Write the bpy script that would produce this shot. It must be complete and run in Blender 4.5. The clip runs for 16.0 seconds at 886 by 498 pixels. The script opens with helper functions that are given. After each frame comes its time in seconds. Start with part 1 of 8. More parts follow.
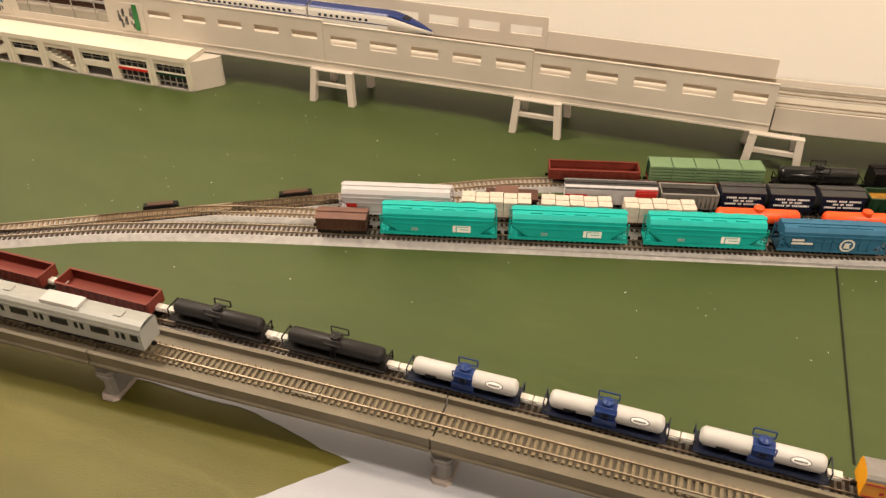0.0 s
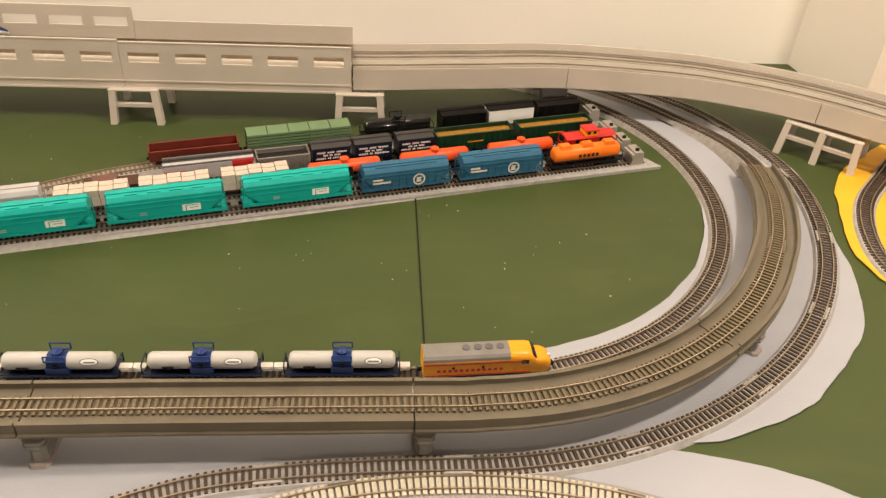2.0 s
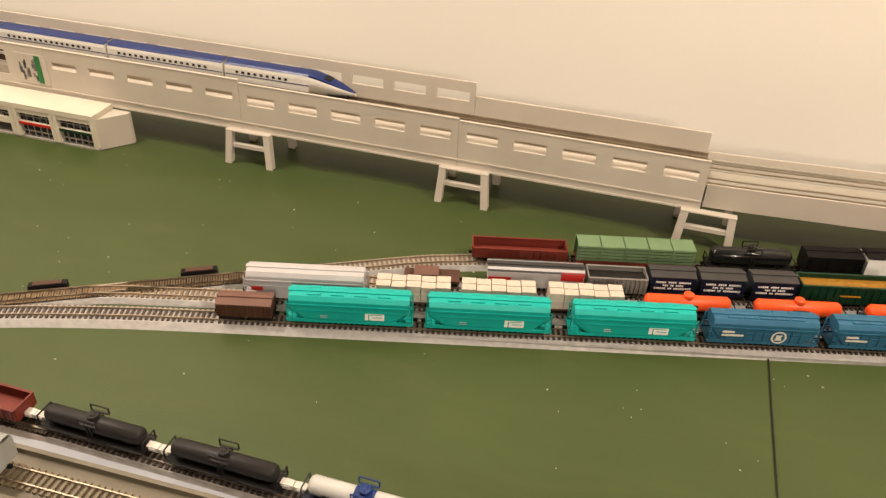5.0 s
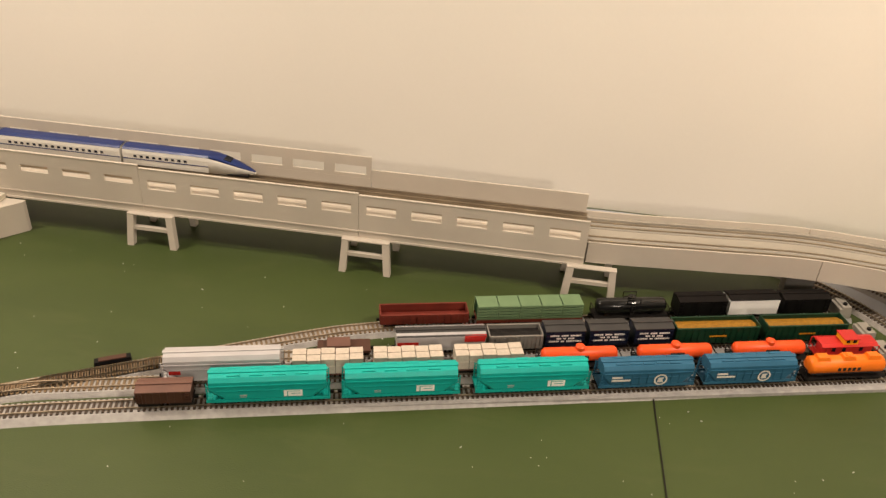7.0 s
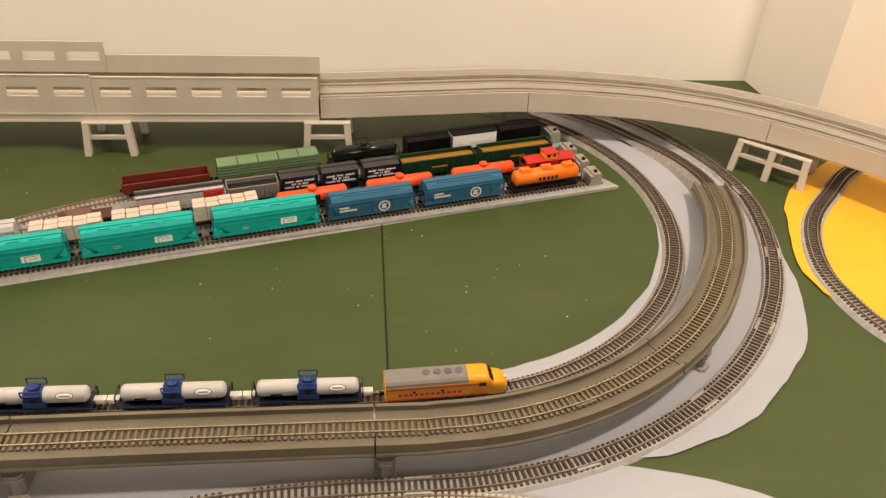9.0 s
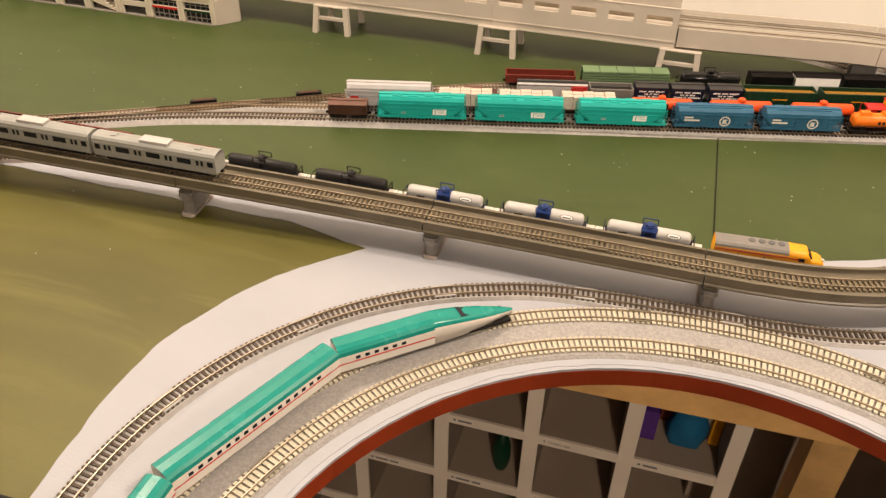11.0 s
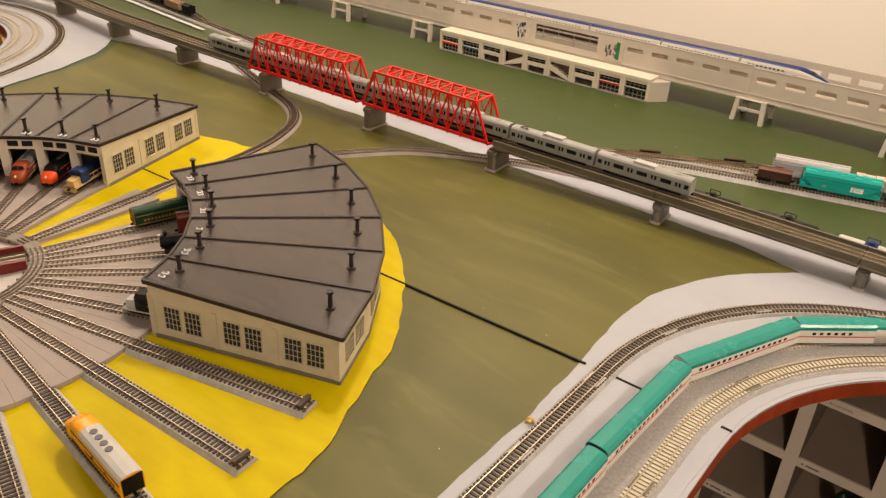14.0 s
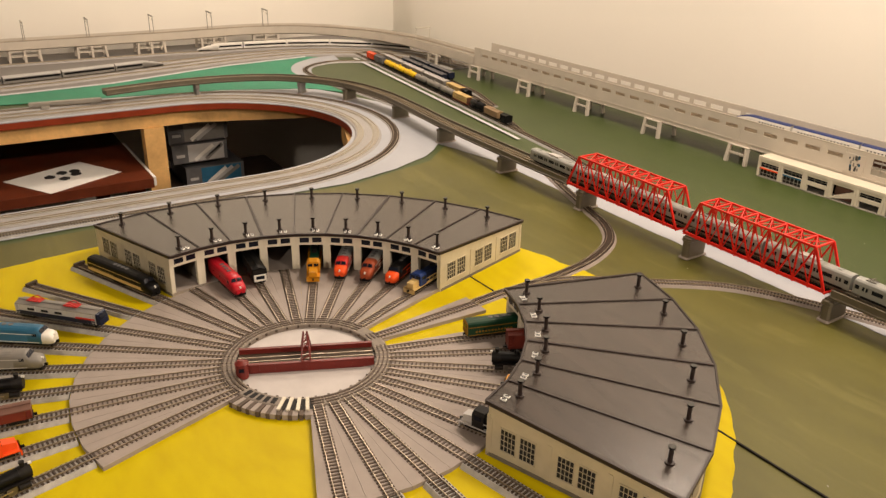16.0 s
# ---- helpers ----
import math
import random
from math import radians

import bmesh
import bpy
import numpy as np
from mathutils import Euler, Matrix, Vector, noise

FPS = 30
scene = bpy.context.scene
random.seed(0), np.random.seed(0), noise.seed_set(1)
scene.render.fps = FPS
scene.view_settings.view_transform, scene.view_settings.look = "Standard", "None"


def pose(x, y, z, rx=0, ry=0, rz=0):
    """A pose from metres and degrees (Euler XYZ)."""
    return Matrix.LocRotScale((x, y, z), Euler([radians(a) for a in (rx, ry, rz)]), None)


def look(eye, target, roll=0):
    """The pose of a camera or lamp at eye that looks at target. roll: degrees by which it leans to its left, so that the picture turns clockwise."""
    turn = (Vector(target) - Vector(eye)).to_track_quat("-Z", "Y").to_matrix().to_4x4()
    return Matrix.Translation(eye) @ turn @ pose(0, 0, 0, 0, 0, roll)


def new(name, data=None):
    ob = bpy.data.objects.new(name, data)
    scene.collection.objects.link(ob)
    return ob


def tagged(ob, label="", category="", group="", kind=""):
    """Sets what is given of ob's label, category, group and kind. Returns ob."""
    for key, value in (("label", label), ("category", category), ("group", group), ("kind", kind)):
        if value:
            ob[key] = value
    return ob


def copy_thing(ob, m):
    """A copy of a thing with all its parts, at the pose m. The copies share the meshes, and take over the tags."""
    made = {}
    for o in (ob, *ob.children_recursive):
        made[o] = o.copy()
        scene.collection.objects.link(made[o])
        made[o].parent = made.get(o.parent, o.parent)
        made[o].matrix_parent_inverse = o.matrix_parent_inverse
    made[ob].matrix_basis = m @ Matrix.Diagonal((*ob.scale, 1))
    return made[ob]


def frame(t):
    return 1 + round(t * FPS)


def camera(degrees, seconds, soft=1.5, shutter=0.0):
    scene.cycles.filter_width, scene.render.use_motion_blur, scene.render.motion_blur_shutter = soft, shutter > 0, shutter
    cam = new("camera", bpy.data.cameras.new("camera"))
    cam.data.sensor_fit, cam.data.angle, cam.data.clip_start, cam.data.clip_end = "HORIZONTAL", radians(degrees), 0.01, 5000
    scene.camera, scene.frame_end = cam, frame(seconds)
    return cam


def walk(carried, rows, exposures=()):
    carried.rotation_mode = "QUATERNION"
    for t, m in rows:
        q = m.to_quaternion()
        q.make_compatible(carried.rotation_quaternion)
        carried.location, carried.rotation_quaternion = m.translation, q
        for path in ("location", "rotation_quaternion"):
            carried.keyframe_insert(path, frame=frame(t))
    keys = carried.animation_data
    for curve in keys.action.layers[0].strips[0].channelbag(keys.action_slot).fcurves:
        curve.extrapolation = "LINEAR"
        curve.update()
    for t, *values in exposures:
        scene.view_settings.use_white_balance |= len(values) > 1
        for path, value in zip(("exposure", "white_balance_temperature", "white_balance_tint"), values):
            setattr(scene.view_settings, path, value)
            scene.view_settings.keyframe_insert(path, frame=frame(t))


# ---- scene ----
cam = camera(58.5, 16.0, 1.4)
PATH = [
    (0, (0.131, 0.103, 0.425), (-0.393, 1.622, -0.766), -0.1),
    (0.5, (0.148, 0.069, 0.427), (-0.112, 1.65, -0.77), 1.4),
    (1, (0.177, 0.047, 0.425), (0.11, 1.653, -0.765), 2.4),
    (1.5, (0.212, 0.05, 0.421), (0.292, 1.662, -0.761), 3.2),
    (2, (0.242, 0.061, 0.429), (0.403, 1.669, -0.749), 3.8),
    (2.5, (0.244, 0.081, 0.432), (0.424, 1.694, -0.737), 4.2),
    (3, (0.239, 0.111, 0.435), (0.381, 1.733, -0.725), 4.5),
    (3.5, (0.217, 0.142, 0.433), (0.257, 1.772, -0.724), 4.5),
    (4, (0.184, 0.156, 0.439), (0.039, 1.781, -0.718), 3.9),
    (4.5, (0.157, 0.178, 0.437), (-0.197, 1.774, -0.714), 3.0),
    (4.7, (0.15, 0.182, 0.437), (-0.273, 1.765, -0.71), 2.6),
    (6.8, (0.114, 0.143, 0.495), (-0.2, 1.82, -0.55), 2.7),
    (7, (0.131, 0.151, 0.49), (-0.04, 1.851, -0.55), 3.9),
    (7.5, (0.183, 0.158, 0.486), (0.24, 1.857, -0.566), 4.0),
    (8, (0.233, 0.125, 0.474), (0.476, 1.792, -0.605), 3.8),
    (8.2, (0.241, 0.105, 0.47), (0.543, 1.752, -0.623), 3.9),
    (10.3, (0.275, -0.068, 0.447), (0.069, 1.489, -0.792), 0.8),
    (10.5, (0.256, -0.097, 0.437), (-0.014, 1.474, -0.77), 0.9),
    (11, (0.198, -0.153, 0.448), (-0.244, 1.387, -0.749), 1.2),
    (11.5, (0.145, -0.228, 0.441), (-0.418, 1.287, -0.738), 1.8),
    (12, (0.126, -0.322, 0.437), (-0.521, 1.18, -0.715), 2.6),
    (12.5, (0.129, -0.414, 0.442), (-0.601, 1.078, -0.671), 2.8),
    (13, (0.149, -0.456, 0.449), (-0.665, 1.024, -0.622), 3.2),
    (13.5, (0.133, -0.483, 0.455), (-0.788, 0.968, -0.567), 3.3),
    (14, (0.116, -0.503, 0.463), (-0.937, 0.889, -0.513), 2.9),
    (14.5, (0.1, -0.522, 0.478), (-1.099, 0.782, -0.45), 2.4),
    (15, (0.086, -0.507, 0.493), (-1.261, 0.681, -0.386), 1.6),
    (15.5, (0.078, -0.499, 0.498), (-1.413, 0.545, -0.33), 1.1),
    (16, (0.04, -0.566, 0.51), (-1.5, 0.429, -0.289), 1.3),
]
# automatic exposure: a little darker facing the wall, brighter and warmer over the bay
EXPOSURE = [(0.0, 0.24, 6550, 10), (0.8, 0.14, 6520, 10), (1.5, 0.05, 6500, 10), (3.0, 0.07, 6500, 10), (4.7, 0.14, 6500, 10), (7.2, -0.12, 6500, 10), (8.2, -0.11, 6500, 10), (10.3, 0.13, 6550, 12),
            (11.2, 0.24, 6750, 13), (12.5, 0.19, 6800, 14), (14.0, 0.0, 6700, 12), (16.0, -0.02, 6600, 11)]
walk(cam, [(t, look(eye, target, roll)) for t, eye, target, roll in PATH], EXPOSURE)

# ---- light ----
world = bpy.data.worlds.new("room_air")
scene.world = world
world.use_nodes = True
world.node_tree.nodes["Background"].inputs[0].default_value = (1.0, 0.88, 0.76, 1)
world.node_tree.nodes["Background"].inputs[1].default_value = 0.02


def ceiling_lamp(x, y, watts, size):
    data = bpy.data.lights.new("ceiling_lamp", "POINT")
    data.energy, data.shadow_soft_size, data.color = watts, size, (1.0, 0.85, 0.70)
    lamp = new("ceiling_lamp", data)
    lamp.matrix_world = pose(x, y, 1.25)
    return lamp


ceiling_lamp(0.95, 0.36, 62, 0.06)
ceiling_lamp(-0.75, 0.62, 54, 0.08)
ceiling_lamp(-2.15, 0.40, 42, 0.10)
ceiling_lamp(0.90, -1.95, 76, 0.08)


# ---- materials ----
def material(name, color, rough=0.5, metal=0.0, vary=0.15, scale=60.0, fine=900.0, bump=0.15, spec=0.28, random_value=0.0):
    """A painted or plain surface with stains at one scale and grain at a finer one."""
    m = bpy.data.materials.new(name)
    m.use_nodes = True
    nt = m.node_tree
    n, l = nt.nodes, nt.links
    b = n["Principled BSDF"]
    b.inputs["Metallic"].default_value = metal
    b.inputs["Specular IOR Level"].default_value = spec
    co = n.new("ShaderNodeTexCoord")
    big, small = n.new("ShaderNodeTexNoise"), n.new("ShaderNodeTexNoise")
    big.inputs["Scale"].default_value, small.inputs["Scale"].default_value = scale, fine
    big.inputs["Detail"].default_value = 5.0
    l.new(co.outputs["Object"], big.inputs["Vector"])
    l.new(co.outputs["Object"], small.inputs["Vector"])
    ramp = n.new("ShaderNodeValToRGB")
    c = Vector(color)
    ramp.color_ramp.elements[0].position, ramp.color_ramp.elements[1].position = 0.3, 0.7
    ramp.color_ramp.elements[0].color = (*(c * (1 - vary)), 1)
    ramp.color_ramp.elements[1].color = (*(c * (1 + vary)), 1)
    l.new(big.outputs[0], ramp.inputs[0])
    mix = n.new("ShaderNodeMix")
    mix.data_type, mix.blend_type = "RGBA", "MULTIPLY"
    mix.inputs[0].default_value = min(1.0, vary * 2)
    l.new(ramp.outputs[0], mix.inputs[6])
    l.new(small.outputs[0], mix.inputs[7])
    gain = n.new("ShaderNodeMix")
    gain.data_type, gain.blend_type = "RGBA", "MIX"
    gain.inputs[0].default_value = 0.5
    l.new(ramp.outputs[0], gain.inputs[6])
    l.new(mix.outputs[2], gain.inputs[7])
    last = gain.outputs[2]
    if random_value:
        info, hsv = n.new("ShaderNodeObjectInfo"), n.new("ShaderNodeHueSaturation")
        span = n.new("ShaderNodeMapRange")
        span.inputs[3].default_value, span.inputs[4].default_value = 1 - random_value, 1 + random_value
        l.new(info.outputs["Random"], span.inputs[0])
        l.new(span.outputs[0], hsv.inputs["Value"])
        l.new(last, hsv.inputs["Color"])
        last = hsv.outputs[0]
    l.new(last, b.inputs["Base Color"])
    rr = n.new("ShaderNodeMapRange")
    rr.inputs[3].default_value, rr.inputs[4].default_value = max(0.05, rough - 0.1), min(1.0, rough + 0.12)
    l.new(big.outputs[0], rr.inputs[0])
    l.new(rr.outputs[0], b.inputs["Roughness"])
    if bump:
        bp = n.new("ShaderNodeBump")
        bp.inputs["Strength"].default_value, bp.inputs["Distance"].default_value = bump, 0.0006
        l.new(small.outputs[0], bp.inputs["Height"])
        l.new(bp.outputs[0], b.inputs["Normal"])
    return m


def brushed_paint(name, base, streak, size, stretch, rough, angle=0.0, bump=0.25, patch=0.5, spec=0.25, span=(0.36, 0.64), wisp=None):
    """Hand-brushed paint: strokes of a second tone, blotches, and brush ridges."""
    m = bpy.data.materials.new(name)
    m.use_nodes = True
    nt = m.node_tree
    n, l = nt.nodes, nt.links
    b = n["Principled BSDF"]
    b.inputs["Roughness"].default_value = rough
    b.inputs["Specular IOR Level"].default_value = spec
    co, mp = n.new("ShaderNodeTexCoord"), n.new("ShaderNodeMapping")
    mp.inputs["Rotation"].default_value = (0, 0, angle)
    mp.inputs["Scale"].default_value = (1, stretch, 1)
    l.new(co.outputs["Object"], mp.inputs[0])
    warp = n.new("ShaderNodeTexNoise")
    warp.inputs["Scale"].default_value, warp.inputs["Detail"].default_value = 2.4, 3
    l.new(co.outputs["Object"], warp.inputs["Vector"])
    add = n.new("ShaderNodeVectorMath")
    add.operation = "MULTIPLY_ADD"
    add.inputs[1].default_value = (0.5, 0.5, 0)
    l.new(warp.outputs["Color"], add.inputs[0])
    l.new(mp.outputs[0], add.inputs[2])
    st, bl, gr = n.new("ShaderNodeTexNoise"), n.new("ShaderNodeTexNoise"), n.new("ShaderNodeTexNoise")
    st.inputs["Scale"].default_value, st.inputs["Detail"].default_value = size, 6
    bl.inputs["Scale"].default_value, bl.inputs["Detail"].default_value = 5.0, 4
    gr.inputs["Scale"].default_value = 420.0
    l.new(add.outputs[0], st.inputs["Vector"])
    l.new(co.outputs["Object"], bl.inputs["Vector"])
    l.new(mp.outputs[0], gr.inputs["Vector"])
    both = n.new("ShaderNodeMix")
    both.inputs[0].default_value = patch
    l.new(st.outputs[0], both.inputs[2])
    l.new(bl.outputs[0], both.inputs[3])
    ramp = n.new("ShaderNodeValToRGB")
    ramp.color_ramp.elements[0].position, ramp.color_ramp.elements[1].position = span
    ramp.color_ramp.elements[0].color, ramp.color_ramp.elements[1].color = (*base, 1), (*streak, 1)
    l.new(both.outputs[0], ramp.inputs[0])
    last = ramp.outputs[0]
    if wisp:
        # dry-brush wisps, thin and pale
        dry, thin, over = n.new("ShaderNodeTexNoise"), n.new("ShaderNodeMapRange"), n.new("ShaderNodeMix")
        dry.inputs["Scale"].default_value, dry.inputs["Detail"].default_value, dry.inputs["Roughness"].default_value = size * 1.3, 9, 0.62
        thin.inputs[1].default_value, thin.inputs[2].default_value, thin.inputs[4].default_value = 0.54, 0.74, 0.55
        over.data_type = "RGBA"
        over.inputs[7].default_value = (*wisp, 1)
        l.new(add.outputs[0], dry.inputs["Vector"])
        l.new(dry.outputs[0], thin.inputs[0])
        l.new(thin.outputs[0], over.inputs[0])
        l.new(last, over.inputs[6])
        last = over.outputs[2]
    l.new(last, b.inputs["Base Color"])
    bp = n.new("ShaderNodeBump")
    bp.inputs["Strength"].default_value, bp.inputs["Distance"].default_value = bump, 0.0008
    l.new(gr.outputs[0], bp.inputs["Height"])
    l.new(bp.outputs[0], b.inputs["Normal"])
    return m


GREEN = brushed_paint("green_table_paint", (0.0415, 0.060, 0.0153), (0.0525, 0.073, 0.0195), 7, 3, 0.42, wisp=(0.070, 0.084, 0.028))
OLIVE = brushed_paint("olive_brushed_paint", (0.077, 0.0705, 0.0115), (0.117, 0.105, 0.020), 3.6, 5.0, 0.46, 0.08, patch=0.5, span=(0.40, 0.66), wisp=(0.185, 0.160, 0.046))
WHITE = brushed_paint("white_board_paint", (0.328, 0.334, 0.362), (0.370, 0.376, 0.406), 6, 2, 0.55)
LINE = brushed_paint("white_line_paint", (0.47, 0.47, 0.48), (0.53, 0.53, 0.54), 6, 2, 0.55)
YELLOW = brushed_paint("yellow_brushed_paint", (0.45, 0.340, 0.001), (0.53, 0.420, 0.002), 14, 4, 0.5, 1.0, spec=0.08)
AMBER = brushed_paint("amber_paint", (0.70, 0.36, 0.02), (0.78, 0.43, 0.03), 10, 3, 0.5)
TEALP = brushed_paint("sea_green_paint", (0.015, 0.19, 0.105), (0.022, 0.23, 0.13), 8, 3, 0.5)
# dark colour for room surfaces out of view, holds back bounced light
UNSEENP = material("ceiling_paint", (0.17, 0.155, 0.135), 0.9, vary=0.02, scale=2.5)
RIM = material("grey_brown_pit_rim", (0.225, 0.188, 0.155), 0.6, vary=0.15, scale=120)
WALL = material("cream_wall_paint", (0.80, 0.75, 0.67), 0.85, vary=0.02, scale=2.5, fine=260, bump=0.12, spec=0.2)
FASCIA = material("red_brown_fascia_paint", (0.27, 0.040, 0.012), 0.4, vary=0.15, scale=22)
PINE = material("pine_wood", (0.74, 0.44, 0.165), 0.6, vary=0.22, scale=14, fine=120)
DARKWOOD = material("dark_underside_wood", (0.05, 0.03, 0.02), 0.7)
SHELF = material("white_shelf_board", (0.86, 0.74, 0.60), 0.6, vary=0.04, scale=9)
# brown interior and back, darkened further: shade inside the cells is in the colour
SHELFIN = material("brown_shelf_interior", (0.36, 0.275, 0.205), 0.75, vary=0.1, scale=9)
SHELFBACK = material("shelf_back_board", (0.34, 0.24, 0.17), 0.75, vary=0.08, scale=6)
BALLAST = material("grey_ballast_roadbed", (0.40, 0.38, 0.36), 0.85, vary=0.14, scale=160, fine=2600, bump=0.5)
BALLASTD = material("brown_grey_roadbed", (0.33, 0.30, 0.27), 0.85, vary=0.15, scale=160, fine=2600, bump=0.9)
SLAB = material("grey_speckled_roadbed", (0.375, 0.355, 0.338), 0.85, vary=0.17, scale=420, fine=2400, bump=0.9)
TIE = material("brown_plastic_sleeper", (0.070, 0.048, 0.033), 0.6, vary=0.2, scale=300)
TIEA = material("dusty_brown_sleeper", (0.105, 0.076, 0.056), 0.6, vary=0.2, scale=300)
TIEB = material("tan_brown_bridge_sleeper", (0.158, 0.124, 0.074), 0.42, vary=0.15, scale=300)
TIEL = material("weathered_tan_sleeper", (0.215, 0.145, 0.080), 0.55, vary=0.3, scale=140)
TIEC = material("tan_concrete_sleeper", (0.53, 0.48, 0.37), 0.7, vary=0.12, scale=300)
RAIL = material("nickel_silver_rail", (0.43, 0.36, 0.275), 0.44, metal=0.9, vary=0.15, scale=40, bump=0)
BRIDGE = material("grey_brown_bridge_plastic", (0.142, 0.120, 0.084), 0.40, vary=0.12, scale=40)
PIER = material("grey_pier_plastic", (0.20, 0.185, 0.17), 0.5, vary=0.12, scale=60)
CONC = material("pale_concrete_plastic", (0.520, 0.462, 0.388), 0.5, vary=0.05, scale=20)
CONCD = material("grey_concrete_plastic", (0.30, 0.275, 0.235), 0.55, vary=0.08, scale=30)
CREAMP = material("cream_station_plastic", (0.62, 0.565, 0.45), 0.5, vary=0.05, scale=40)
TRUSS = material("bright_red_plastic", (0.72, 0.020, 0.014), 0.32, vary=0.08, scale=60)
DARK = material("near_black_plastic", (0.005, 0.0045, 0.0045), 0.45, vary=0.2, scale=120, spec=0.14)
UNDER = material("dark_grey_underframe", (0.014, 0.012, 0.011), 0.55, vary=0.2, scale=200, spec=0.15)
WHEEL = material("dull_metal_wheel", (0.20, 0.18, 0.16), 0.4, metal=0.8)
TANKW = material("greyish_white_tank_plastic", (0.47, 0.455, 0.43), 0.4, vary=0.06)
WHITEP = material("white_plastic", (0.66, 0.63, 0.57), 0.38, vary=0.04)
CREAM = material("cream_plastic", (0.66, 0.60, 0.48), 0.45, vary=0.06)
TEALC = material("teal_green_plastic", (0.006, 0.37, 0.325), 0.38, vary=0.08)
BLUEC = material("medium_blue_plastic", (0.027, 0.118, 0.205), 0.4, vary=0.1)
NAVY = material("navy_blue_plastic", (0.006, 0.010, 0.028), 0.4, vary=0.1)
DOMEB = material("deep_blue_plastic", (0.012, 0.035, 0.15), 0.4, vary=0.1)
ROOFG = material("grey_car_roof", (0.115, 0.11, 0.11), 0.5, vary=0.1)
LGREY = material("light_grey_plastic", (0.44, 0.42, 0.40), 0.4, vary=0.06)
GREYC = material("dull_grey_train_paint", (0.285, 0.285, 0.262), 0.4, vary=0.06)
HGREY = material("pale_lavender_grey_plastic", (0.44, 0.42, 0.42), 0.4, vary=0.06)
JET = material("glossy_black_plastic", (0.006, 0.006, 0.006), 0.16, vary=0.1, bump=0, spec=0.5)
MATTE = material("matte_black_roof", (0.012, 0.010, 0.009), 0.75, vary=0.2, spec=0.08)
DROOF = material("dark_grey_arched_roof", (0.052, 0.049, 0.047), 0.6, vary=0.1, spec=0.15)
BRIGHT = material("bright_white_print", (0.86, 0.84, 0.80), 0.5, vary=0.03)
# darker copy of the station beige: shade of decks and walkways put into colour
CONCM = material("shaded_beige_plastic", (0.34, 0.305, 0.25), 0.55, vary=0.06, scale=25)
SILVER = material("silver_painted_plastic", (0.36, 0.36, 0.345), 0.32, metal=0.3, vary=0.05)
MGREY = material("mid_grey_plastic", (0.20, 0.185, 0.165), 0.45, vary=0.08)
SOOT = material("dull_black_tank_plastic", (0.019, 0.017, 0.016), 0.42, vary=0.12, spec=0.2)
ORANGE = material("orange_plastic", (0.80, 0.17, 0.010), 0.38, vary=0.08)
REDOR = material("orange_red_plastic", (0.80, 0.085, 0.015), 0.38, vary=0.08)
RED = material("red_plastic", (0.50, 0.022, 0.018), 0.36, vary=0.08)
MAROON = material("oxide_red_plastic", (0.155, 0.026, 0.016), 0.5, vary=0.12)
BROWN = material("brown_plastic", (0.075, 0.032, 0.020), 0.5, vary=0.15)
BROWNR = material("dusty_brown_roof", (0.15, 0.075, 0.055), 0.6, vary=0.12)
MINT = material("mint_green_plastic", (0.145, 0.225, 0.115), 0.45, vary=0.08)
DGREEN = material("dark_green_plastic", (0.005, 0.034, 0.015), 0.4, vary=0.1)
GOLD = material("golden_yellow_load", (0.29, 0.135, 0.010), 0.7, vary=0.2, scale=400)
OCHRE = material("ochre_orange_plastic", (0.56, 0.235, 0.012), 0.4, vary=0.08)
YELC = material("locomotive_yellow", (0.78, 0.33, 0.010), 0.36, vary=0.06)
ROLLY = material("yellow_roll_plastic", (0.80, 0.50, 0.01), 0.5)
LUMBER = material("pale_wrapped_timber", (0.53, 0.455, 0.375), 0.7, vary=0.1, scale=260)
BLUEST = material("royal_blue_stripe", (0.012, 0.026, 0.12), 0.35, vary=0.06)
GLASS = material("dark_tinted_window", (0.010, 0.012, 0.020), 0.12, vary=0.1, bump=0)
PANE = material("smoky_window_pane", (0.035, 0.034, 0.036), 0.12, vary=0.25, scale=90, bump=0)
ROOFRH = brushed_paint("charcoal_roof_plastic", (0.028, 0.021, 0.018), (0.046, 0.034, 0.028), 9, 5, 0.22, 0.9, bump=0.2, patch=0.35, spec=0.5)
ROOFTRIM = material("dark_brown_roof_trim", (0.030, 0.020, 0.017), 0.45)
WALLRH = material("cream_block_wall", (0.52, 0.46, 0.33), 0.6, vary=0.08, scale=60)
BASERH = material("grey_brown_plinth", (0.17, 0.15, 0.125), 0.6)
PLATE = material("pale_grey_apron_plastic", (0.305, 0.258, 0.228), 0.6, vary=0.07, scale=40)
PIT = material("pale_pit_floor", (0.50, 0.46, 0.44), 0.6, vary=0.05)
TTRED = material("brick_red_girder_plastic", (0.15, 0.020, 0.015), 0.4, vary=0.1)
TEALT = material("emerald_train_paint", (0.007, 0.235, 0.195), 0.25, vary=0.05)
# violet glow of train windows, put into a plain stripe colour
BLUELIGHT = material("blue_violet_plastic", (0.10, 0.10, 0.55), 0.3)
PAPER = material("white_paper", (0.75, 0.73, 0.70), 0.8, vary=0.02)
INK = material("printed_ink", (0.02, 0.018, 0.018), 0.7)
GREYINK = material("faint_grey_print", (0.20, 0.19, 0.18), 0.7)
SEAM = material("dark_seam_filler", (0.011, 0.009, 0.007), 0.8)
DESKTOP = material("dark_red_wood", (0.135, 0.030, 0.012), 0.38, vary=0.2, scale=18)
TAN = material("tan_wood_plastic", (0.52, 0.36, 0.14), 0.55, vary=0.12)
TANB = material("dull_tan_plastic", (0.26, 0.17, 0.09), 0.5, vary=0.12)
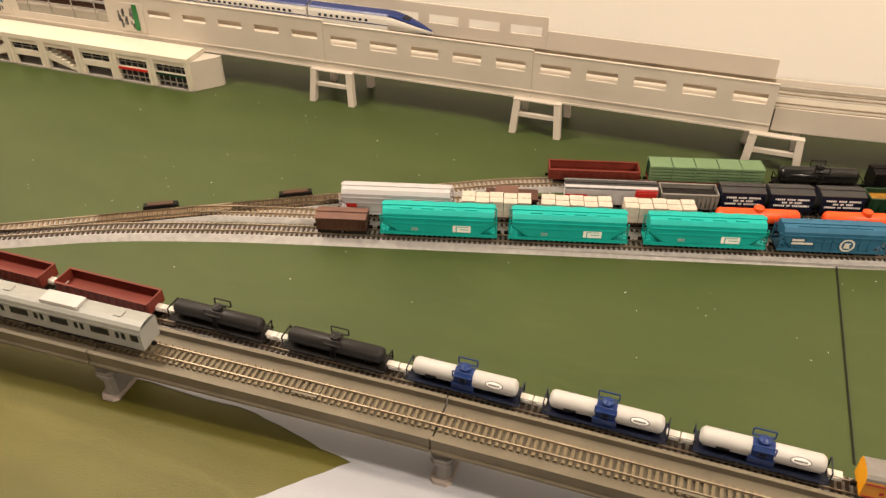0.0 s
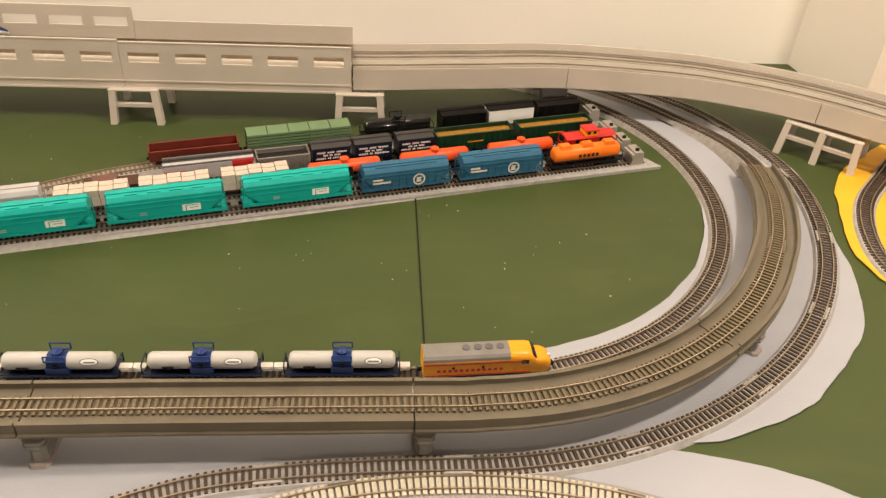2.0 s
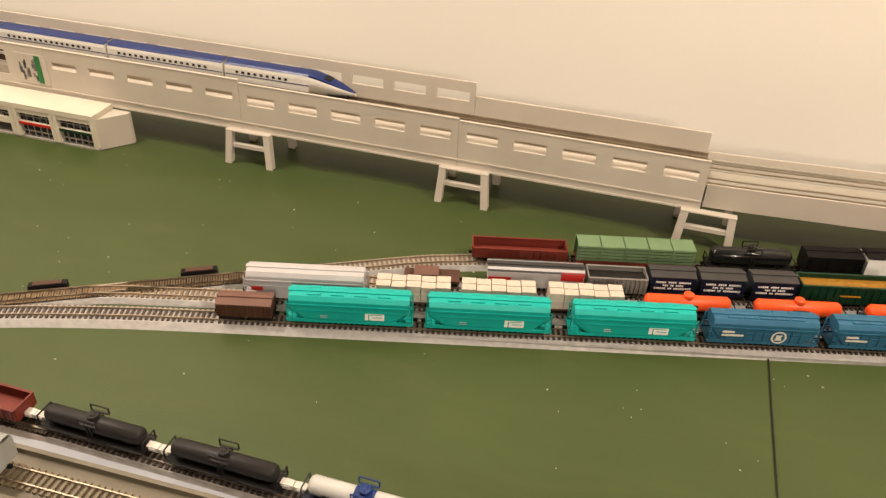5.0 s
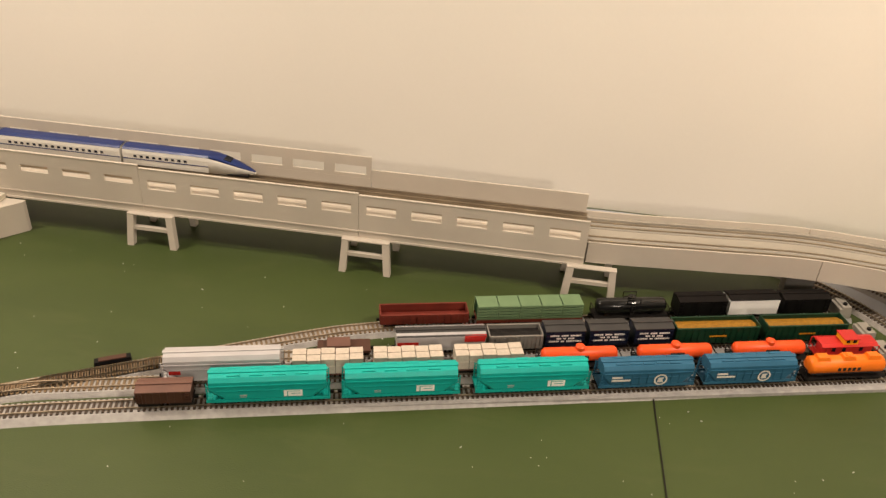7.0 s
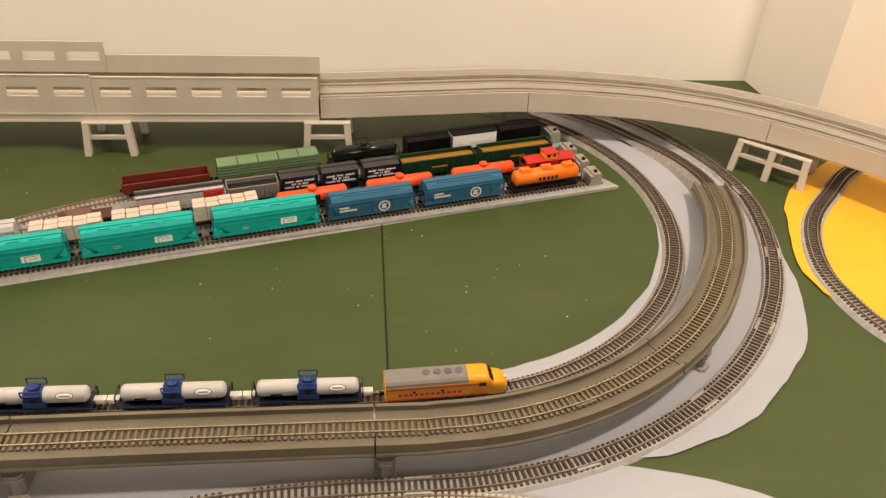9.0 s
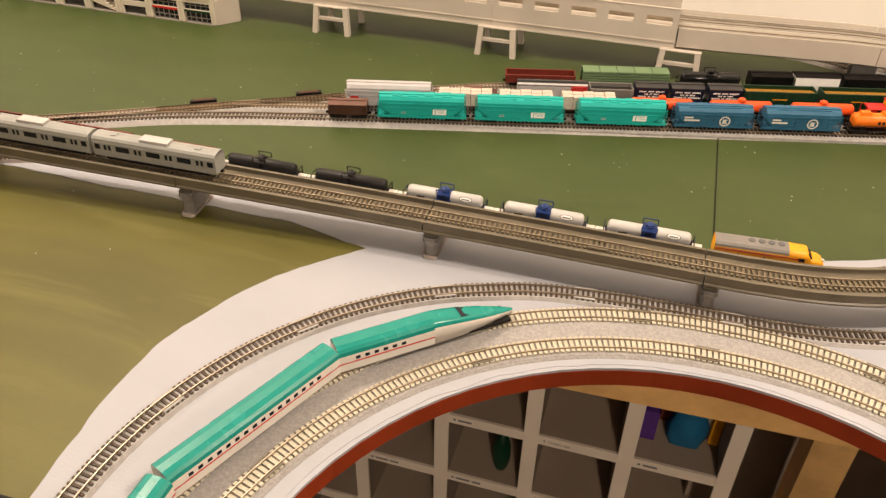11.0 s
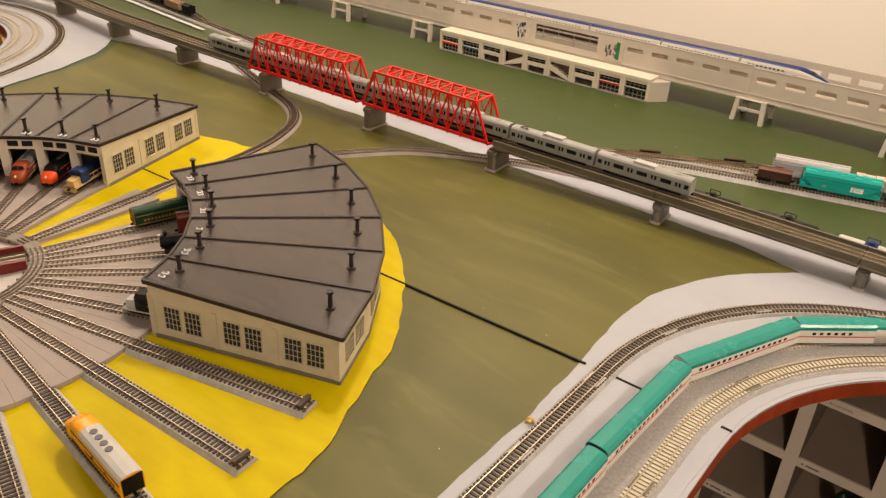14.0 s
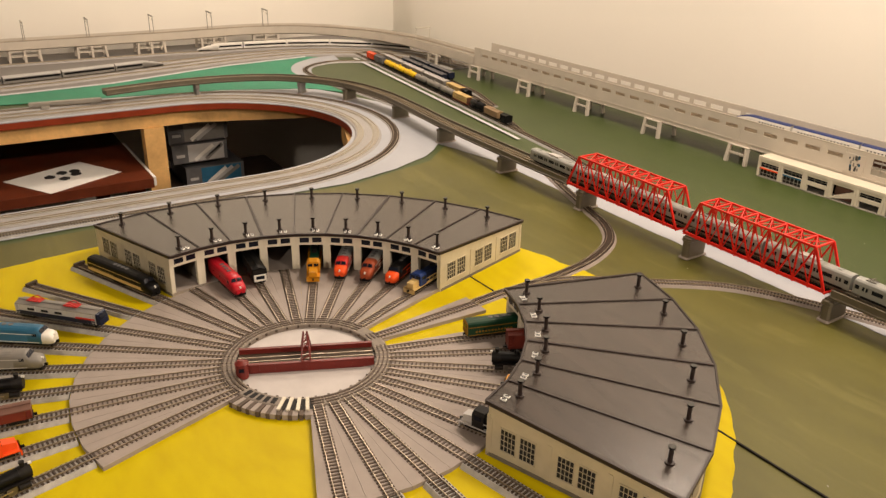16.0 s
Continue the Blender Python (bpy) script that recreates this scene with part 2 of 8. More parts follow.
TIEP = material("pale_stone_sleeper", (0.44, 0.405, 0.345), 0.7, vary=0.1, scale=300)
GREYG = brushed_paint("grey_board_paint", (0.185, 0.170, 0.158), (0.225, 0.207, 0.193), 6, 2, 0.6)
LEAF = material("leaf_green_print", (0.03, 0.17, 0.05), 0.5)
PURPLE = material("purple_plastic", (0.10, 0.035, 0.22), 0.5)
CYANP = material("sky_blue_plastic", (0.012, 0.13, 0.26), 0.5)


# ---- mesh tools ----
class Mesh:
    """Collects plain polygons; one of these becomes one mesh."""

    def __init__(self):
        self.v, self.f, self.s = [], [], []

    def add(self, verts, faces, smooth=False):
        o = len(self.v)
        self.v += [tuple(p) for p in verts]
        self.f += [tuple(o + i for i in f) for f in faces]
        self.s += [smooth] * len(faces)
        return self

    def box(self, x0, x1, y0, y1, z0, z1, m=None):
        p = [(x, y, z) for z in (z0, z1) for x, y in ((x0, y0), (x1, y0), (x1, y1), (x0, y1))]
        if m is not None:
            p = [m @ Vector(q) for q in p]
        return self.add(p, [(3, 2, 1, 0), (4, 5, 6, 7), (0, 1, 5, 4), (1, 2, 6, 5), (2, 3, 7, 6), (3, 0, 4, 7)])

    def rings(self, rings, caps=True, smooth=False, closed=True):
        """Joins rings of equal count into a skin."""
        k = len(rings[0])
        v = [p for r in rings for p in r]
        f = []
        for i in range(len(rings) - 1):
            for j in range(k if closed else k - 1):
                a, b = i * k + j, i * k + (j + 1) % k
                f.append((a, b, b + k, a + k))
        self.add(v, f, smooth)
        if caps:
            self.add(rings[0], [tuple(range(k))[::-1]])
            self.add(rings[-1], [tuple(range(k))])
        return self

    def rod(self, a, b, r, n=8, r2=None, smooth=True):
        a, b = Vector(a), Vector(b)
        q = (b - a).to_track_quat("Z", "Y")
        ring = lambda c, rr: [c + q @ Vector((rr * math.cos(t), rr * math.sin(t), 0)) for t in (2 * math.pi * i / n for i in range(n))]
        return self.rings([ring(a, r), ring(b, r if r2 is None else r2)], smooth=smooth)

    def bar(self, a, b, w, h):
        """A square bar between two points."""
        a, b = Vector(a), Vector(b)
        q = (b - a).to_track_quat("X", "Z")
        ring = lambda c: [c + q @ Vector((0, y, z)) for y, z in ((-w, -h), (w, -h), (w, h), (-w, h))]
        return self.rings([ring(a), ring(b)])

    def pierced(self, x0, x1, y0, y1, z0, z1, holes, m=None):
        """One connected wall slab with openings (x0, x1, z0, z1) right through it."""
        xs = sorted({x0, x1, *(h[0] for h in holes), *(h[1] for h in holes)})
        zs = sorted({z0, z1, *(h[2] for h in holes), *(h[3] for h in holes)})
        solid = {(i, j) for i in range(len(xs) - 1) for j in range(len(zs) - 1)
                 if not any(a < (xs[i] + xs[i + 1]) / 2 < b and c < (zs[j] + zs[j + 1]) / 2 < d for a, b, c, d in holes)}
        ids, verts, faces = {}, [], []

        def at(i, j, k):
            if (i, j, k) not in ids:
                ids[(i, j, k)] = len(verts)
                p = Vector((xs[i], (y0, y1)[k], zs[j]))
                verts.append(m @ p if m is not None else p)
            return ids[(i, j, k)]

        for i, j in solid:
            faces.append((at(i, j, 0), at(i + 1, j, 0), at(i + 1, j + 1, 0), at(i, j + 1, 0)))
            faces.append((at(i, j, 1), at(i, j + 1, 1), at(i + 1, j + 1, 1), at(i + 1, j, 1)))
            for (di, dj), (a, b) in (((0, -1), ((i, j), (i + 1, j))), ((1, 0), ((i + 1, j), (i + 1, j + 1))), ((0, 1), ((i + 1, j + 1), (i, j + 1))), ((-1, 0), ((i, j + 1), (i, j)))):
                if (i + di, j + dj) not in solid:
                    faces.append((at(*a, 0), at(*a, 1), at(*b, 1), at(*b, 0)))
        return self.add(verts, faces)

    def prism(self, outline, z0, z1):
        k = len(outline)
        v = [(x, y, z0) for x, y in outline] + [(x, y, z1) for x, y in outline]
        f = [tuple(range(k))[::-1], tuple(range(k, 2 * k))]
        f += [(i, (i + 1) % k, k + (i + 1) % k, k + i) for i in range(k)]
        return self.add(v, f)


def mesh_of(name, m):
    me = bpy.data.meshes.new(name)
    me.from_pydata(m.v, [], m.f)
    me.polygons.foreach_set("use_smooth", m.s)
    me.update()
    return me


def part(name, m, mat, parent=None, label="", kind=""):
    me = mesh_of(name, m)
    me.materials.append(mat)
    ob = new(name, me)
    ob.parent = parent
    return tagged(ob, label, kind=kind)


def repeat(name, me, m, parent):
    """One more part on mesh data that alike parts share."""
    ob = new(name, me)
    ob.parent = parent
    ob.matrix_local = m
    return ob


def thing(name, label, category, group="", kind=""):
    return tagged(new(name), label, category, group, kind)


def structure(name, m, mat, label, category):
    return tagged(part(name, m, mat), label, category, kind="structure")


# ---- paths of the tracks ----
def run_line(pts, a, b, step=0.01):
    n = max(1, int(math.dist(a, b) / step))
    return pts + [(a[0] + (b[0] - a[0]) * i / n, a[1] + (b[1] - a[1]) * i / n) for i in range(1 if pts else 0, n + 1)]


def run_arc(pts, c, r, a0, a1):
    n = max(2, int(abs(a1 - a0) / 1.5))
    return pts + [(c[0] + r * math.cos(radians(a0 + (a1 - a0) * i / n)), c[1] + r * math.sin(radians(a0 + (a1 - a0) * i / n))) for i in range(n + 1)]


def spline(pts, step=0.008):
    """A smooth curve through plan points."""
    p = [Vector(q) for q in pts]
    p = [2 * p[0] - p[1]] + p + [2 * p[-1] - p[-2]]
    out = []
    for i in range(1, len(p) - 2):
        n = max(2, int((p[i + 1] - p[i]).length / step))
        for j in range(n):
            t = j / n
            out.append(tuple(0.5 * (2 * p[i] + (p[i + 1] - p[i - 1]) * t + (2 * p[i - 1] - 5 * p[i] + 4 * p[i + 1] - p[i + 2]) * t * t
                                    + (3 * p[i] - p[i - 1] - 3 * p[i + 1] + p[i + 2]) * t ** 3)))
    return out + [tuple(p[-2])]


class Path:
    """A plan curve with a height, walked by its length."""

    def __init__(self, pts, z=0.0):
        clean = [pts[0]]
        for q in pts[1:]:
            if math.dist(q, clean[-1]) > 1e-4:
                clean.append(q)
        self.p = np.array(clean, float)[:, :2]
        self.s = np.concatenate([[0], np.cumsum(np.hypot(*np.diff(self.p, axis=0).T))])
        self.z = z

    @property
    def length(self):
        return self.s[-1]

    def at(self, s):
        x, y = np.interp(s, self.s, self.p[:, 0]), np.interp(s, self.s, self.p[:, 1])
        e = 0.004
        x0, y0 = np.interp(s - e, self.s, self.p[:, 0]), np.interp(s - e, self.s, self.p[:, 1])
        x1, y1 = np.interp(s + e, self.s, self.p[:, 0]), np.interp(s + e, self.s, self.p[:, 1])
        z = self.z(s) if callable(self.z) else self.z
        return Vector((x, y, z)), math.atan2(y1 - y0, x1 - x0)

    def near(self, x, y):
        return float(self.s[np.argmin(np.hypot(self.p[:, 0] - x, self.p[:, 1] - y))])

    def sweep(self, profile, s0=0.0, s1=None, step=0.012, caps=True, smooth=False):
        """Carries a profile of (side, height), to the left positive, along the path."""
        s1 = self.length if s1 is None else s1
        n = max(1, int((s1 - s0) / step))
        rings = []
        for i in range(n + 1):
            c, a = self.at(s0 + (s1 - s0) * i / n)
            nx, ny = -math.sin(a), math.cos(a)
            rings.append([(c.x + nx * o, c.y + ny * o, c.z + h) for o, h in profile])
        return Mesh().rings([r[::-1] for r in rings], caps, smooth)


RAILTOP = 0.0072


def railway(name, path, label, bed=BALLAST, tie=TIE, width=0.0125, top=0.0095, pitch=0.0046, joints=0.0, group="railway tracks", base=0.0, s0=0.0, s1=None, single=None):
    """Moulded roadbed, sleepers and two rails along a path."""
    t = thing(name, label, "model track", group)
    s1 = path.length if s1 is None else s1
    if bed is not None:
        part("roadbed", path.sweep([(-width, base), (-top, 0.0046), (top, 0.0046), (width, base)], s0, s1), bed, t)
    ties, one = Mesh(), None
    tw = 0.00145 if tie in (TIEC, TIEP) else 0.00105
    s = s0 + pitch / 2
    while s < s1:
        c, a = path.at(s)
        m = Matrix.Translation(c) @ Matrix.Rotation(a, 4, "Z")
        if single and single[0] < s < single[1]:
            if one is None:
                one = mesh_of("sleeper", Mesh().box(-tw, tw, -0.0083, 0.0083, 0.0042, 0.0058))
                one.materials.append(tie)
            repeat("sleeper", one, m, t)
        else:
            ties.box(-tw, tw, -0.0083, 0.0083, 0.0042, 0.0058, m)
        s += pitch
    if ties.v:
        part("sleeper_strip", ties, tie, t, kind="stuff")
    for o in (-0.0049, 0.0049):
        part("rail", path.sweep([(o - 0.00042, 0.0054), (o - 0.00042, RAILTOP), (o + 0.00042, RAILTOP), (o + 0.00042, 0.0054)], s0, s1), RAIL, t)
    if joints:
        j = Mesh()
        for o in (-0.0075, 0.0055):
            j.box(-0.009, 0.009, o, o + 0.002, 0.0044, 0.0064)
        j = mesh_of("rail_joint", j.box(-0.009, -0.007, -0.0055, 0.0055, 0.0044, 0.0052).box(0.007, 0.009, -0.0055, 0.0055, 0.0044, 0.0052))
        j.materials.append(bed or BRIDGE)
        s = s0 + joints / 2
        while s < s1:
            c, a = path.at(s)
            m = Matrix.Translation(c) @ Matrix.Rotation(a, 4, "Z")
            repeat("rail_joint", j, m, t)
            s += joints
    return t

# ---- plan of the running lines ----
OUTER = Path(run_line(run_arc(run_line(run_arc(run_line([], (-0.120, -1.25), (-0.120, 0.075)), (0.194, 0.077), 0.314, 180, 114) + spline([(0.0663, 0.3639), (0.127, 0.385), (0.19, 0.3935), (0.25, 0.3965), (0.30, 0.397)]), (0.30, 0.397), (0.308, 0.397)),
                              (0.308, 0.780), 0.383, -90, -3) + spline([(0.691, 0.775), (0.684, 0.820), (0.667, 0.869), (0.646, 0.911), (0.621, 0.947), (0.585, 0.981), (0.53, 1.018), (0.46, 1.048), (0.38, 1.066), (0.30, 1.072)]), (0.30, 1.072), (-2.3, 1.072)))
INNER = Path(run_line(run_arc(run_line([], (-1.30, 0.481), (0.313, 0.481)), (0.313, 0.753), 0.272, -90, 90), (0.313, 1.022), (-2.3, 1.022)))


def span_height(s):
    """The bridge is level, then falls to the board round the end curve."""
    return float(np.interp(s, SPAN_Z[0], SPAN_Z[1]))


span_pts = spline([(-2.195, -0.20), (-2.215, -0.02), (-2.195, 0.16), (-2.115, 0.30), (-1.98, 0.395), (-1.82, 0.428), (-1.65, 0.424), (-1.48, 0.410), (-1.23, 0.4025), (-0.98, 0.400), (-0.72, 0.4015), (-0.47, 0.406), (-0.225, 0.415), (0.02, 0.423), (0.18, 0.424), (0.305, 0.424)])
span_pts = run_arc(span_pts, (0.305, 0.740), 0.315, -90, -32) + spline([(0.578, 0.5825), (0.600, 0.621), (0.616, 0.658), (0.631, 0.702), (0.641, 0.745), (0.6455, 0.778), (0.6435, 0.812), (0.631, 0.859), (0.601, 0.911), (0.562, 0.957), (0.50, 1.004), (0.42, 1.035), (0.33, 1.045)])
span_pts = run_line(span_pts, (0.33, 1.045), (-2.2, 1.047))
SPAN_Z = ((0.0, 9.0), (0.0, 0.0))
SPAN = Path(span_pts)
a_end = SPAN.near(0.305, 0.424)
SPAN_Z = ((0.0, 0.5, SPAN.near(-0.72, 0.4015), SPAN.near(-0.47, 0.406), SPAN.near(-0.225, 0.415), SPAN.near(0.05, 0.423), a_end, SPAN.near(0.578, 0.5825), SPAN.near(0.631, 0.702), SPAN.near(0.6455, 0.778), SPAN.near(0.631, 0.859), SPAN.near(0.601, 0.911), 9.0),
          (0.034, 0.0405, 0.0410, 0.0395, 0.0360, 0.0318, 0.0315, 0.0285, 0.0215, 0.0130, 0.0045, 0.0008, 0.0005))
SPAN.z = span_height
TWIN_IN = Path(run_line(run_arc(run_arc(run_line([], (-0.027, -1.25), (-0.027, 0.036)), (0.284, 0.036), 0.311, 180, 90), (0.296, 0.036), 0.311, 90, 0), (0.607, 0.03), (0.607, -1.25)))
TWIN_OUT = Path(run_line(run_arc(run_arc(run_line([], (-0.063, -1.25), (-0.063, 0.036)), (0.284, 0.036), 0.347, 180, 90), (0.296, 0.036), 0.347, 90, 0), (0.643, 0.03), (0.643, -1.25)))
VIA = Path(spline([(-2.97, -0.75), (-2.97, 0.1), (-2.985, 0.36), (-2.98, 0.53), (-2.90, 0.705), (-2.71, 0.848), (-2.56, 0.898), (-2.38, 0.922), (-1.6, 0.924), (-0.8, 0.923), (0.0, 0.923), (0.21, 0.925), (0.34, 0.935),
                   (0.46, 0.943), (0.59, 0.926), (0.655, 0.906), (0.718, 0.877), (0.783, 0.832), (0.855, 0.765), (0.925, 0.66), (0.98, 0.48)]), 0.0575)
O2 = (-1.78, -0.06)
LOOP_A = Path(run_line(run_arc(run_line([], (-1.418, -1.25), (-1.418, -0.06)), O2, 0.362, 0, 180), (-2.142, -0.06), (-2.142, -1.25)))
LOOP_B = Path(run_line(run_arc(run_line([], (-1.382, -1.25), (-1.382, -0.06)), O2, 0.398, 0, 180), (-2.178, -0.06), (-2.178, -1.25)))
LOOP_C = Path(run_line(run_arc(run_line([], (-1.335, -1.25), (-1.335, -0.06)), O2, 0.445, 0, 180), (-2.225, -0.06), (-2.225, -1.25)))

# ---- room ----
FLOOR, CEIL = -0.86, 1.50
wall_y, wall_x0, wall_x1 = 1.102, -3.07, 1.75
structure("floor", Mesh().box(wall_x0, wall_x1, -2.4, 1.30, FLOOR - 0.05, FLOOR), DARKWOOD, "dark wooden floor under the layout", "floor")
# ceiling is never in view; kept dark so shadows stay deep
structure("ceiling", Mesh().box(wall_x0, wall_x1, -2.4, 1.30, CEIL, CEIL + 0.05), UNSEENP, "unseen dark ceiling that cuts bounced light", "ceiling")
structure("wall_north_recess", Mesh().box(wall_x0, -2.812, 1.160, 1.30, FLOOR, CEIL), WALL, "unseen dark wall that cuts bounced light set further back", "wall")
structure("wall_north", Mesh().box(-2.81, wall_x1, wall_y, wall_y + 0.165, FLOOR, CEIL), WALL, "unseen dark wall that cuts bounced light behind the layout", "wall")
structure("wall_west", Mesh().box(wall_x0 - 0.1, wall_x0, -2.4, 1.30, FLOOR, CEIL), WALL, "plain painted side wall", "wall")
# east and south walls, also out of view, darkened to reduce the fill
structure("wall_east", Mesh().box(wall_x1, wall_x1 + 0.1, -2.4, wall_y, FLOOR, CEIL), UNSEENP, "plain painted side wall", "wall")
structure("wall_south", Mesh().box(wall_x0, wall_x1, -2.5, -2.4, FLOOR, CEIL), UNSEENP, "unseen dark wall that cuts bounced light", "wall")
structure("wall_pier", Mesh().prism([(0.8235, wall_y + 0.02), (0.8437, 0.935), (wall_x1 - 0.002, 0.935), (wall_x1 - 0.002, wall_y + 0.02)], FLOOR, CEIL - 0.002), WALL, "cream painted projecting pier of the wall", "wall")

# ---- board: one sheet with two bays cut from its front edge ----
def bay(cx, half, cy, r):
    """The outline of a bay with a round head, from its left foot to its right foot."""
    pts = [(cx - half, -1.6)]
    for i in range(37):
        a = math.pi - math.pi * i / 36
        pts.append((cx + half * math.cos(a), cy + r * math.sin(a)))
    return pts + [(cx + half, -1.6)]


BAY1 = bay(0.287, 0.284, 0.045, 0.281)
BAY2 = bay(-1.78, 0.335, -0.06, 0.345)


def filled(outline, holes=()):
    """A flat face from an outline, with holes."""
    bm = bmesh.new()
    edges = []
    for loop in (outline, *holes):
        vs = [bm.verts.new((x, y, 0)) for x, y in loop]
        edges += [bm.edges.new((vs[i], vs[(i + 1) % len(vs)])) for i in range(len(vs))]
    bmesh.ops.triangle_fill(bm, use_beauty=True, edges=edges)
    bmesh.ops.recalc_face_normals(bm, faces=bm.faces)
    for f in bm.faces:
        if f.normal.z < 0:
            f.normal_flip()
    bm.verts.index_update()
    m = Mesh()
    m.add([v.co.copy() for v in bm.verts], [[v.index for v in f.verts] for f in bm.faces])
    bm.free()
    return m


def sheet(name, outline, z, mat, label, holes=(), thick=0.0006, category="paint"):
    """A painted area: a thin skin with its own edge."""
    m = filled(outline, holes)
    m.v = [(x, y, z) for x, y, _ in m.v]
    k = len(outline)
    m.add([(x, y, z) for x, y in outline] + [(x, y, z - thick) for x, y in outline], [(i, (i + 1) % k, k + (i + 1) % k, k + i) for i in range(k)])
    return structure(name, m, mat, label, category)


def wobble(pts, amount=0.0025, step=0.012, seed=1, closed=True):
    """Hand-painted edges: resamples and shakes an outline a little."""
    out = []
    n = len(pts)
    for i in range(n if closed else n - 1):
        a, b = pts[i], pts[(i + 1) % n]
        k = max(1, int(math.dist(a, b) / step))
        for j in range(k):
            x, y = a[0] + (b[0] - a[0]) * j / k, a[1] + (b[1] - a[1]) * j / k
            v = noise.noise_vector(Vector((x * 28, y * 28, seed))) * amount + noise.noise_vector(Vector((x * 110, y * 110, seed))) * amount * 0.5
            out.append((x + v.x, y + v.y))
    return out


board = [(wall_x0, -1.6)] + BAY2 + BAY1 + [(wall_x1, -1.6), (wall_x1, 0.937), (0.8430, 0.937), (0.8265, wall_y), (-2.812, wall_y), (-2.812, 1.159), (wall_x0, 1.159)]
sheet("table_top", board, 0.0, GREEN, "green painted plywood layout board", thick=0.018, category="table top")
for i, b in enumerate((BAY1, BAY2)):
    cx = (b[0][0] + b[-1][0]) / 2
    m = Mesh()
    rings = []
    for x, y in b:
        dx, dy = x - cx, max(y + 0.05, 0)
        d = math.hypot(dx, dy)
        ox, oy = dx / d * 0.0015, (dy / d * 0.0015 if y > -0.05 else 0)
        rings.append([(x - ox, y - oy, -0.0012), (x - ox, y - oy, -0.0175), (x + ox, y + oy, -0.0175), (x + ox, y + oy, -0.0012)])
    m.rings(rings)
    rim = Mesh()
    for x, y in b:
        dx, dy = x - cx, max(y + 0.05, 0)
        d = math.hypot(dx, dy)
        nx, ny = dx / d, (dy / d if y > -0.05 else 0)
        rim.v += [(x - nx * 0.0012, y - ny * 0.0012, 0.0012), (x + nx * 0.012, y + ny * 0.012, 0.0012), (x - nx * 0.0012, y - ny * 0.0012, -0.0011)]
    for j in range(len(b) - 1):
        rim.f += [(3 * j, 3 * j + 3, 3 * j + 4, 3 * j + 1), (3 * j + 2, 3 * j + 5, 3 * j + 3, 3 * j)]
        rim.s += [False, False]
    structure("ground_white_rim", rim, WHITE, "white painted rim of the board round the bay", "paint")
    structure("fascia", m, FASCIA, "red-brown painted fascia round the bay", "trim")

olive = [(-1.30, -1.55), (-1.30, 0.1), (-1.36, 0.30), (-1.45, 0.40), (-1.30, 0.452), (0.0, 0.452), (0.0, 0.36), (-0.10, 0.25), (-0.13, 0.0), (-0.13, -1.55)]
sheet("ground_olive", wobble(olive, 0.002), 0.0008, OLIVE, "olive green brushed paint on the board")
arc_in = [(0.312 + 0.262 * math.cos(radians(a)), 0.767 + 0.262 * math.sin(radians(a))) for a in range(-66, 90, 4)]
white = [(-0.145, -1.55), (-0.143, -0.09), (-0.141, -0.03), (-0.147, 0.08), *spline([(-0.153, 0.16), (-0.150, 0.215), (-0.134, 0.270), (-0.092, 0.343), (-0.035, 0.400)]), (-0.12, 0.418), (-0.4, 0.420), (-1.3, 0.420),
         (-1.462, 0.385), (-1.430, 0.355), (-1.392, 0.310), (-1.344, 0.206), (-1.309, 0.083), (-1.307, 0.0), (-1.311, -0.166), (-1.318, -0.361), (-1.32, -1.55), (-1.438, -1.55)]
white += [(O2[0] + 0.345 * math.cos(radians(a)), O2[1] + 0.355 * math.sin(radians(a))) for a in range(0, 181, 6)] + [(-2.125, -1.55), (-2.26, -1.55), (-2.26, -0.16), (-2.24, 0.12), (-2.12, 0.38), (-1.9, 0.46), (-1.6, 0.488), (-1.3, 0.490), (0.30, 0.491)]
white += arc_in + [(0.2, 1.035), (-0.1, 1.04), (-0.1, 1.096), (0.42, 1.096)] + spline([(0.42, 1.094), (0.56, 1.012), (0.642, 0.93), (0.688, 0.80), (0.694, 0.721), (0.685, 0.65), (0.675, 0.597), (0.651, 0.538), (0.621, 0.502), (0.567, 0.452), (0.508, 0.425), (0.457, 0.416), (0.408, 0.417)]) + [(0.446, 0.410), (0.484, 0.402), (0.537, 0.384), (0.60, 0.345), (0.70, 0.22), (0.74, 0.0), (0.74, -1.55), (0.574, -1.55)]
white += [(x + (0.002 if x > 0.287 else -0.002), y + 0.001) for x, y in BAY1[1:-1]][::-1] + [(0.002, -1.55)]
sheet("ground_white", wobble(white, 0.0022), 0.0016, WHITE, "white painted band under the tracks")
C0 = Vector((-0.731, -0.259))
TT0, STEP = 3.9, 10.0
polar = lambda r, a: (C0.x + r * math.cos(radians(a)), C0.y + r * math.sin(radians(a)))
yellow = [(-0.40, -0.62), (-0.255, -0.33), (-0.237, -0.253), (-0.238, -0.200), (-0.253, -0.152), (-0.274, -0.096), (-0.294, -0.037), (-0.335, 0.030), (-0.387, 0.090), (-0.434, 0.130), (-0.489, 0.162), (-0.52, 0.172), (-0.62, 0.185), (-0.742, 0.212), (-0.82, 0.196), (-0.90, 0.172),
          (-1.02, 0.10), (-1.15, 0.0), (-1.20, -0.15), (-1.215, -0.40), (-1.20, -0.56), (-1.10, -0.72), (-0.85, -0.80), (-0.60, -0.78)]
sheet("ground_yellow", wobble(yellow, 0.004), 0.0024, YELLOW, "bright yellow brushed paint round the turntable")
